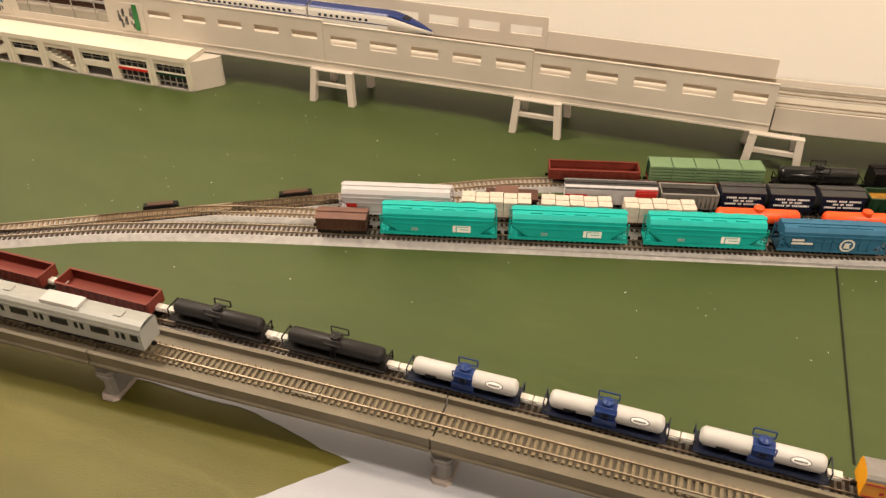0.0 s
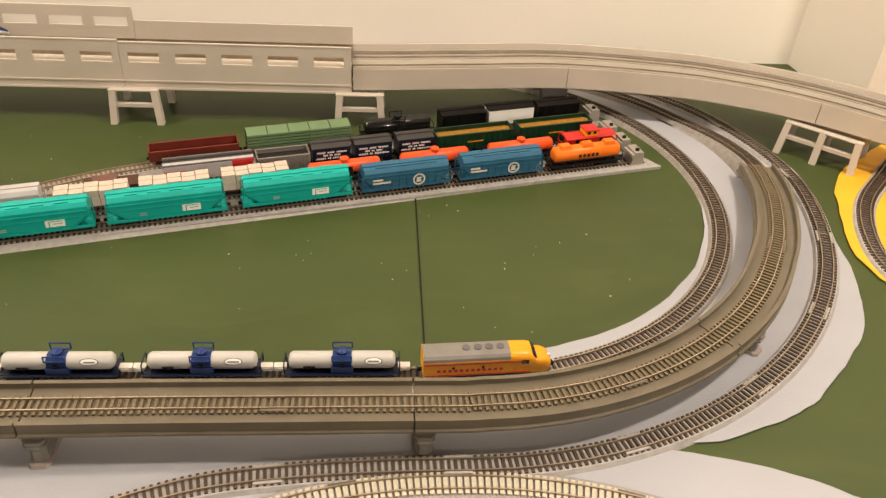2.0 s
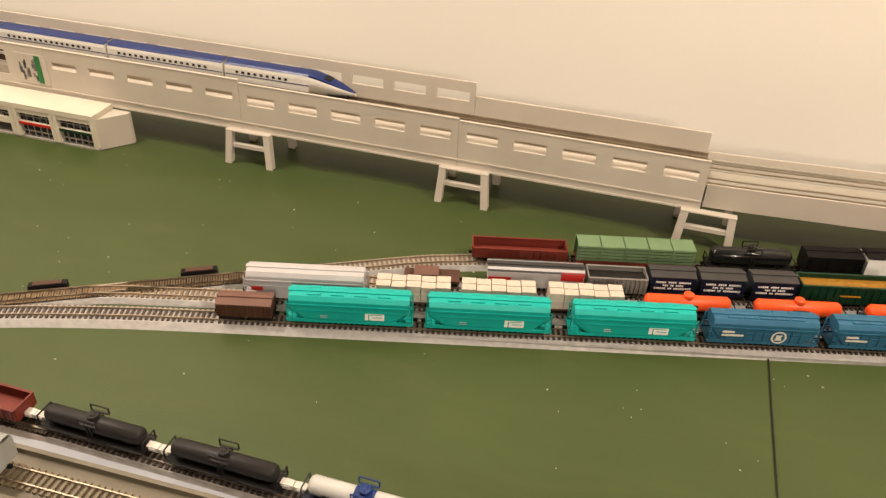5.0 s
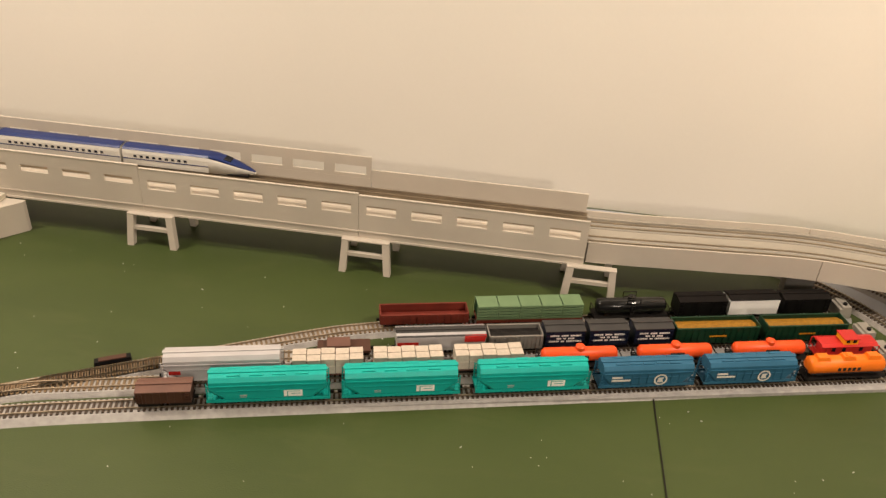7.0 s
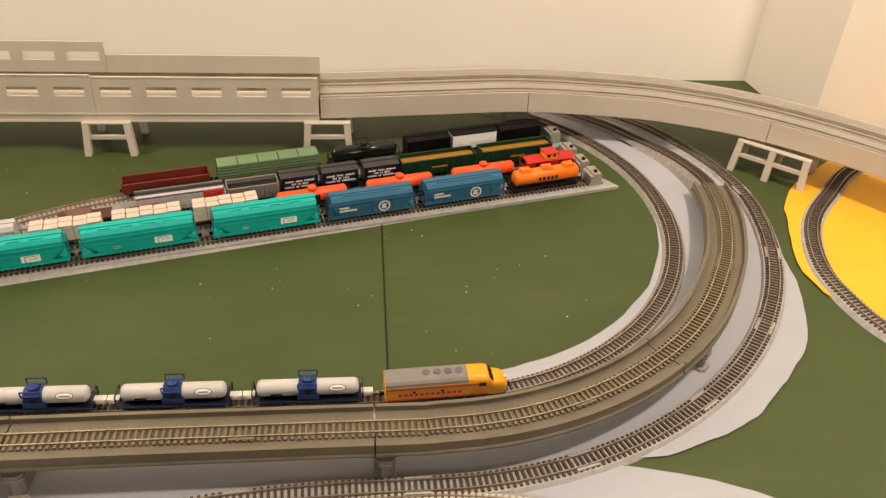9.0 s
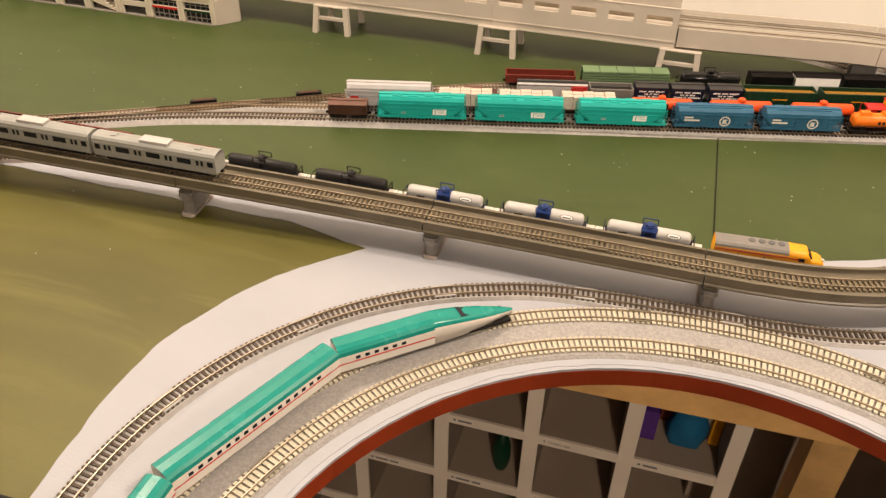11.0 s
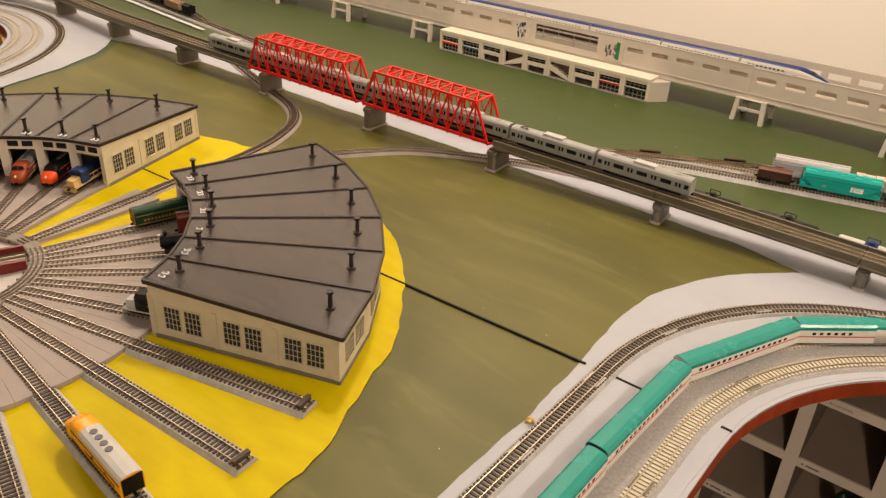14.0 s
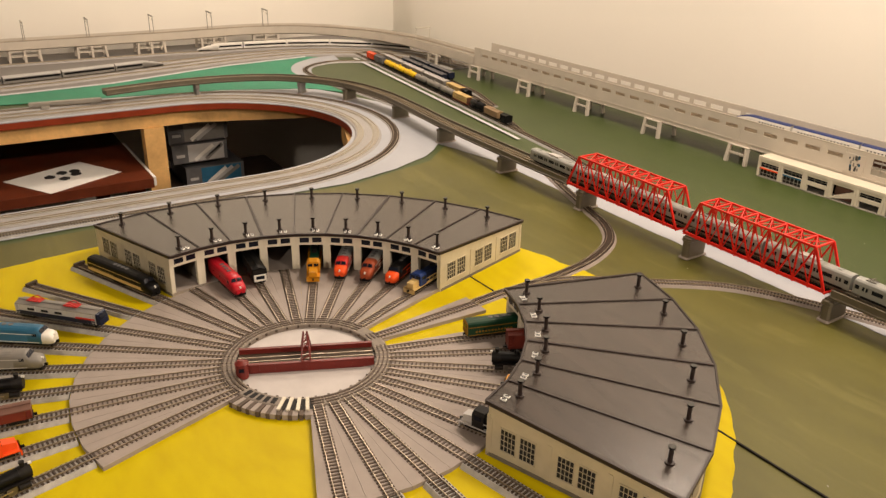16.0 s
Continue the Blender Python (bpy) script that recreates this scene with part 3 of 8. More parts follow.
teal = [(-2.32, -0.9), (-2.31, -0.44), (-2.275, -0.178), (-2.235, 0.12), (-2.14, 0.36), (-2.04, 0.43), (-2.25, 0.425), (-2.39, 0.44), (-2.49, 0.51), (-2.53, 0.60), (-2.60, 0.60), (-2.628, 0.556), (-2.585, 0.255), (-2.464, -0.127), (-2.432, -0.429), (-2.42, -0.9)]
edge_line = [(-2.40, -0.9), (-2.425, -0.429), (-2.456, -0.127), (-2.577, 0.255), (-2.62, 0.556), (-2.635, 0.556), (-2.594, 0.255), (-2.474, -0.127), (-2.443, -0.429), (-2.42, -0.9)]
sheet("ground_white_line", wobble(edge_line, 0.001), 0.0032, LINE, "white painted line beside the sea green strip")
lower_line = [(-2.283, -0.30), (-2.266, -0.178), (-2.226, 0.12), (-2.134, 0.352), (-2.124, 0.344), (-2.215, 0.112), (-2.254, -0.184), (-2.271, -0.30)]
sheet("ground_white_line", wobble(lower_line, 0.001), 0.0032, LINE, "white painted line below the sea green strip")
yard_line = [(-2.53, 0.694), (-1.40, 0.567), (-1.40, 0.577), (-2.53, 0.708)]
sheet("ground_white_line", wobble(yard_line, 0.001), 0.0032, LINE, "white painted line in front of the far yard")
far_grey = [(-3.065, -1.55), (-2.50, -1.55), (-2.43, -0.43), (-2.464, -0.127), (-2.585, 0.255), (-2.625, 0.56), (-2.56, 0.70), (-2.40, 0.86), (-2.25, 0.90), (-2.25, 1.05), (-2.55, 1.05), (-2.80, 0.98), (-3.065, 0.95)]
sheet("ground_grey", wobble(far_grey, 0.002), 0.0010, GREYG, "grey painted board under the far tracks")
sheet("ground_teal", wobble(teal, 0.002), 0.0024, TEALP, "sea green painted strip between the loops")
amber = [(0.751, 0.79), (0.726, 0.749), (0.703, 0.68), (0.695, 0.638), (0.702, 0.603), (0.74, 0.53), (0.85, 0.42), (1.1, 0.40), (1.3, 0.55), (1.3, 0.80), (1.1, 0.922), (0.9, 0.915)]
sheet("ground_amber", wobble(amber, 0.004), 0.0020, AMBER, "amber yellow painted patch under the end curve")
curl = spline([(-2.61, 0.66), (-2.585, 0.56), (-2.51, 0.465), (-2.40, 0.412), (-2.26, 0.405)]) + spline([(-2.26, 0.44), (-2.38, 0.47), (-2.46, 0.53), (-2.50, 0.63)])
sheet("ground_white_far", wobble(curl, 0.001), 0.0030, WHITE, "white painted band under a far curve")

# joints between the boards
seams = Mesh()
seams.box(0.2775, 0.2786, 0.506, 0.736, 0.0005, 0.0012)
structure("board_seam", seams, SEAM, "dark joint between two boards", "joint")
structure("board_seam", Mesh().bar((-0.84, 0.046, 0.0020), (-0.140, 0.0715, 0.0020), 0.0010, 0.0012), SEAM, "dark joint between two boards", "joint")
structure("board_seam", Mesh().box(-0.108, -0.070, 0.0718, 0.0740, 0.0015, 0.0024), SEAM, "dark joint between two boards", "joint")
structure("board_seam", Mesh().box(-0.006, 0.004, 0.0718, 0.0740, 0.0015, 0.0024), SEAM, "dark joint between two boards", "joint")

# paint chips and crumbs on the green board
chips = Mesh()
rng = random.Random(5)
for _ in range(170):
    x, y = rng.uniform(-1.2, 0.75), rng.uniform(0.50, 0.86)
    if math.hypot(x - 0.313, y - 0.753) > 0.25 and x > 0.313:
        continue
    r = rng.choice((0.0004, 0.0004, 0.0005, 0.0005, 0.0006, 0.0008)) * rng.uniform(0.8, 1.2)
    a = rng.uniform(0, math.pi)
    chips.box(-r, r, -r * 0.5, r * 0.5, 0.0, 0.0005, pose(x, y, 0.0002, 0, 0, math.degrees(a)))
for _ in range(25):
    x, y = rng.uniform(-1.2, -0.16), rng.uniform(-0.3, 0.40)
    r = rng.uniform(0.0003, 0.0007)
    chips.box(-r, r, -r * 0.6, r * 0.6, 0.0, 0.0006, pose(x, y, 0.0012, 0, 0, rng.uniform(0, 180)))
crumb = Mesh()
for k in range(9):
    a = k * 2.4
    crumb.box(-0.0022, 0.0022, -0.0010, 0.0010, 0.0, 0.0022, pose(-0.136 + 0.004 * math.cos(a) * (k % 3) / 2, -0.033 + 0.003 * math.sin(a), 0.0018 + 0.0008 * (k % 3), 14 * k, 9 * k, 40 * k))
tagged(part("wood_crumb", crumb, TAN, kind="stuff"), "pale crumbs of wood beside the track", "debris", kind="stuff")
tagged(part("paint_chips", chips, LGREY), "tiny pale chips scattered on the board", "debris", kind="stuff")

# ---- the running lines ----
railway("railway_track", OUTER, "single model track with brown sleepers on grey roadbed", BALLAST, joints=0.124, single=(OUTER.near(-0.118, 0.0), OUTER.near(0.62, 0.58)))
railway("railway_track", INNER, "single model track with brown sleepers behind the bridge", BALLASTD)
twin = thing("twin_slab", "pale grey double-track slab under the twin lines", "model track", "railway tracks")
part("slab", TWIN_IN.sweep([(-0.0135, 0.0017), (-0.0105, 0.0040), (0.0465, 0.0040), (0.0495, 0.0017)]), SLAB, twin)
railway("railway_track", TWIN_IN, "model track with tan concrete sleepers on a double slab", None, TIEC, joints=0.186, single=(TWIN_IN.near(-0.022, -0.1), TWIN_IN.near(0.60, 0.10)))
railway("railway_track", TWIN_OUT, "model track with tan concrete sleepers on a double slab", None, TIEC, joints=0.186, single=(TWIN_OUT.near(-0.058, -0.1), TWIN_OUT.near(0.63, 0.14)))
far_twin = thing("twin_slab", "pale grey double-track slab round the far bay", "model track", "railway tracks")
part("slab", LOOP_A.sweep([(-0.0495, 0.0018), (-0.0465, 0.0046), (0.0105, 0.0046), (0.0135, 0.0018)]), SLAB, far_twin)
for p, tie in ((LOOP_A, TIEP), (LOOP_B, TIEP), (LOOP_C, TIE)):
    railway("railway_track", p, "model track on grey roadbed round the far bay", None if tie is TIEP else BALLAST, tie)
railway("railway_track", Path(run_line([], polar(0.10, 93.9), (-0.761, 0.045)) + spline([(-0.7615, 0.060), (-0.763, 0.107), (-0.769, 0.176), (-0.787, 0.249), (-0.824, 0.318), (-0.878, 0.362), (-0.950, 0.390), (-1.08, 0.435), (-1.2, 0.481)])),
        "single model track leading from the turntable", PLATE)
railway("railway_track", Path(spline([(-0.764, 0.10), (-0.752, 0.155), (-0.720, 0.212), (-0.684, 0.260), (-0.652, 0.307), (-0.622, 0.345), (-0.590, 0.372), (-0.552, 0.395), (-0.50, 0.420), (-0.42, 0.450), (-0.32, 0.473), (-0.22, 0.481)])),
        "single model track curving under the bridge", PLATE)
railway("railway_track", Path(spline([(1.2, 0.900), (0.98, 0.888), (0.86, 0.84), (0.79, 0.775), (0.744, 0.72), (0.718, 0.655), (0.716, 0.60), (0.74, 0.53), (0.82, 0.45), (1.0, 0.43), (1.2, 0.43)])),
        "single model track on the amber patch", BALLAST)
# far left lines
FAR_A = Path(spline([(-2.885, -1.2), (-2.885, 0.0), (-2.868, 0.24), (-2.855, 0.45), (-2.81, 0.66), (-2.66, 0.88), (-2.42, 1.00), (-2.2, 1.022)]))
FAR_B = Path(spline([(-2.53, -1.2), (-2.545, -0.6), (-2.575, -0.3), (-2.655, 0.07), (-2.715, 0.35), (-2.72, 0.55), (-2.63, 0.78), (-2.42, 0.92), (-2.2, 0.96)]))
FAR_C = Path(spline([(-2.485, -1.2), (-2.495, -0.6), (-2.525, -0.3), (-2.605, 0.07), (-2.665, 0.35), (-2.67, 0.55), (-2.59, 0.76), (-2.40, 0.88), (-2.2, 0.92)]))
FAR_D = Path(spline([(-2.60, -1.2), (-2.62, -0.6), (-2.65, -0.3), (-2.72, 0.07), (-2.765, 0.35), (-2.76, 0.55), (-2.66, 0.80), (-2.42, 0.955), (-2.2, 0.99)]))
for far in (FAR_A, FAR_B, FAR_C, FAR_D):
    railway("railway_track", far, "single model track along the far wall", SLAB, TIEP, width=0.019, top=0.015)
railway("railway_track", Path(spline([(-2.42, 0.75), (-2.49, 0.62), (-2.46, 0.51), (-2.36, 0.445), (-2.15, 0.45), (-1.9, 0.475), (-1.6, 0.482), (-1.28, 0.481)])), "single model track on a tight far curve", BALLAST)

# ---- grey bridge over the front of the board ----
s_truss0, s_truss1 = SPAN.near(-0.974, 0.424), SPAN.near(-0.478, 0.424)
s_left = SPAN.near(-1.010, 0.424)
s_foot = SPAN.near(0.6455, 0.776)
DECK = [(-0.0185, -0.0025), (-0.0185, 0.0078), (-0.0168, 0.0078), (-0.0164, 0.0040), (0.0164, 0.0040), (0.0168, 0.0078), (0.0185, 0.0078), (0.0185, -0.0025), (0.0150, -0.0060), (-0.0150, -0.0060)]
GIRDER = [(-0.0200, -0.0025), (-0.0200, -0.0008), (-0.0185, 0.0002), (-0.0185, -0.0025)]


def bridge_run(s0, s1, label):
    b = thing("bridge_span", label, "model bridge", "bridge spans")
    part("deck", SPAN.sweep(DECK, s0, s1), BRIDGE, b)
    for side in (-1, 1):
        part("flange", SPAN.sweep([(side * o, h) for o, h in (GIRDER if side < 0 else GIRDER[::-1])], s0, s1), BRIDGE, b)
        cap = [(side * 0.0162, 0.0078), (side * 0.0162, 0.0088), (side * 0.0192, 0.0088), (side * 0.0192, 0.0078)]
        part("parapet_cap", SPAN.sweep(cap if side < 0 else cap[::-1], s0, s1), BRIDGE, b)
    return b


starts = [s_truss1]
while starts[-1] + 0.248 < s_foot - 0.2:
    starts.append(starts[-1] + 0.248)
starts.append(s_foot)
for a, b in zip(starts[:-1], starts[1:]):
    bridge_run(a + 0.0006, b - 0.0006, "grey-brown plastic bridge span with low parapets")
marks = [s_truss0 - 0.248 * i for i in range(0, 5)] + [0.0]
for a, b in zip([s_left] + marks[1:-1], marks[1:]):
    bridge_run(b + 0.0006, a - 0.0006, "grey-brown plastic bridge span with low parapets")
railway("railway_track", SPAN, "model track laid along the grey bridge", None, TIEB, joints=0.248, s0=0.0, s1=s_foot, single=(a_end - 0.75, a_end + 0.45))
ramp = railway("railway_track", SPAN, "model track on a falling grey ramp", BALLASTD, TIE, s0=s_foot, base=0.0)
rings = []
for i in range(61):
    c, a = SPAN.at(s_foot + 0.16 * i / 60)
    rings.append([(c.x - math.sin(a) * o, c.y + math.cos(a) * o, z) for o, z in ((0.0155, 0.0016), (0.0125, c.z + 0.0005), (-0.0125, c.z + 0.0005), (-0.0155, 0.0016))])
part("ramp_bank", Mesh().rings(rings), BALLASTD, ramp)


def bridge_pier(s, height, tall=False):
    c, a = SPAN.at(s)
    p = thing("bridge_pier", "grey plastic bridge pier with a flared head and foot" if not tall else "tall dark grey pier under the red truss", "bridge pier", "bridge piers")
    p.matrix_world = Matrix.Translation((c.x, c.y, 0)) @ Matrix.Rotation(a, 4, "Z")
    w = 0.0082 if tall else 0.0066
    stem = Mesh()
    lv = [(0.0, 1.05, 0.0205), (0.003, 1.05, 0.0205), (0.0045, 0.86, 0.0180), (height * 0.58, 0.82, 0.0172), (height * 0.72, 0.98, 0.0190), (height, 1.08, 0.0196)]
    if tall:
        lv = [(0.0, 1.0, 0.0235), (0.003, 1.0, 0.0235), (0.0045, 0.86, 0.0215), (height * 0.80, 0.86, 0.0215), (height * 0.84, 0.98, 0.0225), (height, 0.98, 0.0225)]
    # chamfered corners make an eight-sided shaft
    eight = lambda x, y, z: [(-x, -y + 0.003, z), (-x + 0.0028, -y, z), (x - 0.0028, -y, z), (x, -y + 0.003, z), (x, y - 0.003, z), (x - 0.0028, y, z), (-x + 0.0028, y, z), (-x, y - 0.003, z)]
    stem.rings([eight(w * k, d, z) for z, k, d in lv])
    part("stem", stem, PIER if not tall else BRIDGE, p)
    part("foot", Mesh().rings([eight(w * 1.12, lv[0][2] + 0.0012, 0.0016), eight(w * 1.08, lv[0][2] + 0.0006, 0.0042)]), PLATE, p, "pale foot plate")
    part("cap_rib", Mesh().rings([eight(w * 1.10, lv[-1][2] + 0.0006, height - 0.0050), eight(w * 1.10, lv[-1][2] + 0.0006, height - 0.0036)]), PIER if not tall else BRIDGE, p)
    part("bearing", Mesh().box(-w * 0.85, w * 0.85, -0.0165, 0.0165, height, height + 0.002), BRIDGE, p)
    return p


for s in [q + 0.007 for q in starts[1:-1] if q < a_end + 0.1]:
    h = SPAN.at(s)[0].z - 0.0080
    if h > 0.006:
        bridge_pier(s, h)
for x in (-0.975, -0.722, -0.474):
    s = SPAN.near(x, 0.402)
    bridge_pier(s, SPAN.at(s)[0].z - (0.0080 if x > -0.5 else 0.0048), True)
for s in marks[1:-1]:
    bridge_pier(s, SPAN.at(s)[0].z - 0.0080, True)
bridge_pier(SPAN.near(0.532, 0.520), 0.0205)
for x, y in ((-2.213, 0.045), (-2.098, 0.318)):
    s = SPAN.near(x, y)
    bridge_pier(s, SPAN.at(s)[0].z - 0.0080)
far_ramp = thing("bridge_ramp", "pale grey plastic ramp below the end of the bridge", "model ramp")
part("beam", Mesh().bar((-2.208, -0.207, 0.0150), (-2.232, -0.380, 0.0135), 0.0080, 0.0042), CONCD, far_ramp)
for y in (-0.226, -0.345):
    part("block", Mesh().box(-2.229, -2.211, y - 0.009, y + 0.009, 0.0, 0.0100), CONCD, far_ramp)


def truss(s0, s1, label):
    """A through truss of nine panels with sloped end posts."""
    t = thing("truss_bridge", label, "truss bridge", "red truss bridges")
    c, a = SPAN.at((s0 + s1) / 2)
    rise = math.atan2(SPAN.at(s1)[0].z - SPAN.at(s0)[0].z, s1 - s0)
    t.matrix_world = Matrix.Translation((c.x, c.y, c.z - 0.0315)) @ Matrix.Rotation(a, 4, "Z") @ Matrix.Rotation(-rise, 4, "Y")
    L, W, z0, z1 = (s1 - s0) / 2, 0.0205, 0.0340, 0.0905
    n = 10
    xs = [-L + 2 * L * i / n for i in range(n + 1)]
    for y in (-W, W):
        part("bottom_chord", Mesh().box(-L, L, y - 0.0013, y + 0.0013, z0 - 0.0015, z0 + 0.0032), TRUSS, t)
        part("top_chord", Mesh().box(xs[1], xs[-2], y - 0.0014, y + 0.0014, z1 - 0.0016, z1 + 0.0016), TRUSS, t)
        for e in (0, 1):
            xa, xb = (xs[0], xs[1]) if e == 0 else (xs[-1], xs[-2])
            part("end_post", Mesh().bar((xa, y, z0), (xb, y, z1), 0.0013, 0.0017), TRUSS, t)
        for i in range(1, n):
            part("hanger", Mesh().box(xs[i] - 0.0011, xs[i] + 0.0011, y - 0.0010, y + 0.0010, z0, z1), TRUSS, t)
            if i < n - 1:
                up = i < n / 2
                part("diagonal", Mesh().bar((xs[i], y, z1 if up else z0), (xs[i + 1], y, z0 if up else z1), 0.0008, 0.0012), TRUSS, t)
                part("diagonal", Mesh().bar((xs[i], y * 0.985, z0 if up else z1), (xs[i + 1], y * 0.985, z1 if up else z0), 0.0005, 0.0007), TRUSS, t)
    for i in range(1, n):
        part("top_strut", Mesh().box(xs[i] - 0.0012, xs[i] + 0.0012, -W, W, z1 - 0.0012, z1 + 0.0012), TRUSS, t)
        if i < n - 1:
            part("lateral_brace", Mesh().bar((xs[i], -W, z1), (xs[i + 1], W, z1), 0.0007, 0.0006), TRUSS, t)
            part("lateral_brace", Mesh().bar((xs[i], W, z1), (xs[i + 1], -W, z1), 0.0007, 0.0006), TRUSS, t)
    for i in range(n + 1):
        part("floor_beam", Mesh().box(xs[i] - 0.001, xs[i] + 0.001, -W, W, z0 - 0.0035, z0 - 0.0005), TRUSS, t)
    part("track_deck", Mesh().box(-L, L, -0.0105, 0.0105, z0 - 0.0022, z0 + 0.0006), DARK, t, "black plastic track bed")
    return t


truss(SPAN.near(-1.008, 0.424), SPAN.near(-0.746, 0.424), "bright red plastic through-truss railway bridge")
truss(SPAN.near(-0.730, 0.424), SPAN.near(-0.4825, 0.424), "bright red plastic through-truss railway bridge")

# ---- pale elevated viaduct and station along the wall ----
s_end, s_beg, s_tall = VIA.near(0.210, 0.925), VIA.near(-2.06, 0.924), VIA.near(-0.035, 0.923)
via = thing("viaduct", "pale beige plastic double-track viaduct with plain parapets", "model viaduct")
VDECK = [(-0.033, -0.0155), (-0.033, 0.0095), (-0.0312, 0.0095), (-0.0305, 0.0035), (0.0305, 0.0035), (0.0312, 0.0130), (0.033, 0.0130), (0.033, -0.0155), (0.026, -0.0195), (-0.026, -0.0195)]
joints_at = [VIA.near(0.46, 0.943), VIA.near(0.748, 0.857)]
for a, b in ((s_end + 0.0005, joints_at[0] - 0.0004), (joints_at[0] + 0.0004, joints_at[1] - 0.0004), (joints_at[1] + 0.0004, VIA.length), (0.0, s_beg - 0.0005)):
    part("deck_section", VIA.sweep(VDECK, a, b), CONC, via)
for side in (-1, 1):
    q = [(side * 0.0302, 0.0035), (side * 0.0302, 0.0068), (side * 0.0262, 0.0068), (side * 0.0262, 0.0035)]
    # walkways toned down with the shaded beige copy, same plastic as the deck
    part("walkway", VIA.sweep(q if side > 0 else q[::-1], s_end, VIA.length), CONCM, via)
for a, b in ((s_end, VIA.length), (0.0, s_beg)):
    # thin skin laid over the deck only to carry the shaded beige
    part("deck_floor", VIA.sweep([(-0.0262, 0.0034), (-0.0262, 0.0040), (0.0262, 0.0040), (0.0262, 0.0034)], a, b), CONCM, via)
for o in (-0.0165, 0.0165):
    for r in (-0.0049, 0.0049):
        for a, b in ((s_end, VIA.length), (0.0, s_beg)):
            part("rail", VIA.sweep([(o + r - 0.0007, 0.0035), (o + r - 0.0007, 0.0062), (o + r + 0.0007, 0.0062), (o + r + 0.0007, 0.0035)], a, b), RAIL, via)
    for a, b in ((s_end, VIA.length), (0.0, s_beg)):
        part("slab", VIA.sweep([(o - 0.0095, 0.003), (o - 0.009, 0.0046), (o + 0.009, 0.0046), (o + 0.0095, 0.003)], a, b), CONCD, via)

station = thing("station_hall", "long pale beige elevated station with window slots", "model station")
x0s, x1s = -2.055, 0.210
yf, yb, zb, zf = 0.8895, 0.9575, 0.0385, 0.0915


def slotted_wall(xa, xb, y0, y1, z0, z1, slots, name, mat, parent):
    """A wall with window slots cut right through it. slots: x0, x1, z0, z1."""
    return part(name, Mesh().pierced(xa, xb, y0, y1, z0, z1, slots), mat, parent)


seg = 0.248
edges = [x1s - seg * i for i in range(10)] + [x0s]
hall = (-0.752, -0.565)
for i in range(len(edges) - 1):
    b, a = edges[i], edges[i + 1]
    if b - a < 0.01:
        continue
    slots = []
    zf = 0.0915 if a > -0.1 else 0.0935 if a > -0.3 else 0.0970
    sl0, sl1 = (0.0695, 0.0808) if a > -0.3 else (0.0740, 0.0822)
    k = 5 if b - a > 0.2 else 0
    for j in range(k):
        cx = a + (b - a) * (j + 0.5) / k
        if hall[0] - 0.03 < cx < hall[1] + 0.03:
            continue
        slots.append((cx - 0.0165, cx + 0.0165, sl0, sl1))
    if a < -0.73 < b:
        slots = [s for s in slots if s[1] < -0.73] + [(-0.730, min(b - 0.001, -0.588), 0.0580, 0.0885)] + [s for s in slots if s[0] > -0.588]
    elif a < -0.588 < b:
        slots = [(a + 0.001, -0.588, 0.0580, 0.0885)] + [s for s in slots if s[0] > -0.588]
    slotted_wall(a + 0.0002, b - 0.0002, yf, yf + 0.0015, zb, zf, slots, "front_wall", CONC, station)
    part("sill_band", Mesh().box(a + 0.0002, b - 0.0002, yf - 0.0008, yf, 0.0475, 0.0490), CONC, station)
    part("base_rib", Mesh().box(a + 0.0002, b - 0.0002, yf - 0.0010, yf, zb, 0.0405), CONC, station)
    part("top_rail", Mesh().box(a + 0.0002, b - 0.0002, yf - 0.0004, yf + 0.0024, zf, zf + 0.0012), CONC, station)
    part("back_wall", Mesh().box(a + 0.0004, b - 0.0004, yb - 0.0022, yb, zb, 0.0803 if a < -0.06 else 0.0915), CONC, station)
    # station deck in the shaded beige copy, dimmed behind the window slots
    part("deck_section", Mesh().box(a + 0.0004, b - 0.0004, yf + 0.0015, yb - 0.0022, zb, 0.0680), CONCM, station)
    part("platform", Mesh().box(a + 0.0002, b - 0.0002, yf + 0.0015, yf + 0.0165, 0.0680, 0.0692), CONC, station)
    if a < -0.06:
        bb = min(b, -0.017)
        kk = max(1, round((bb - a) / 0.0496))
        sl = [] if bb - a < 0.045 else [(a + (bb - a) * (j + 0.5) / kk - 0.0185, a + (bb - a) * (j + 0.5) / kk + 0.0185, 0.0845, 0.0950) for j in range(kk)]
        slotted_wall(a, bb, yb - 0.0022, yb, 0.0804, 0.1070, sl, "screen_wall", CONC, station)
for y in (0.9155, 0.9395):
    for r in (-0.0049, 0.0049):
        part("rail", Mesh().box(x0s, x1s, y + r - 0.0006, y + r + 0.0006, 0.0682, 0.0745), RAIL, station)
# hall windows, mullions and murals
part("hall_backing", Mesh().box(-0.734, -0.584, yf + 0.010, yf + 0.0115, 0.0550, 0.0900), BROWN, station)
part("inner_band", Mesh().box(-0.732, -0.586, yf + 0.0085, yf + 0.0098, 0.0640, 0.0705), CONCD, station)
part("inner_band", Mesh().box(-0.732, -0.586, yf + 0.0085, yf + 0.0098, 0.0785, 0.0815), LGREY, station)
for i in range(4):
    x = -0.730 + 0.142 * (i + 0.5) / 4
    part("mullion", Mesh().box(x - 0.0005, x + 0.0005, yf + 0.0004, yf + 0.0014, 0.0580, 0.0885), CONCD, station)
for z in (0.0735,):
    part("transom", Mesh().box(-0.730, -0.588, yf + 0.0002, yf + 0.0016, z - 0.0006, z + 0.0006), CONCD, station)
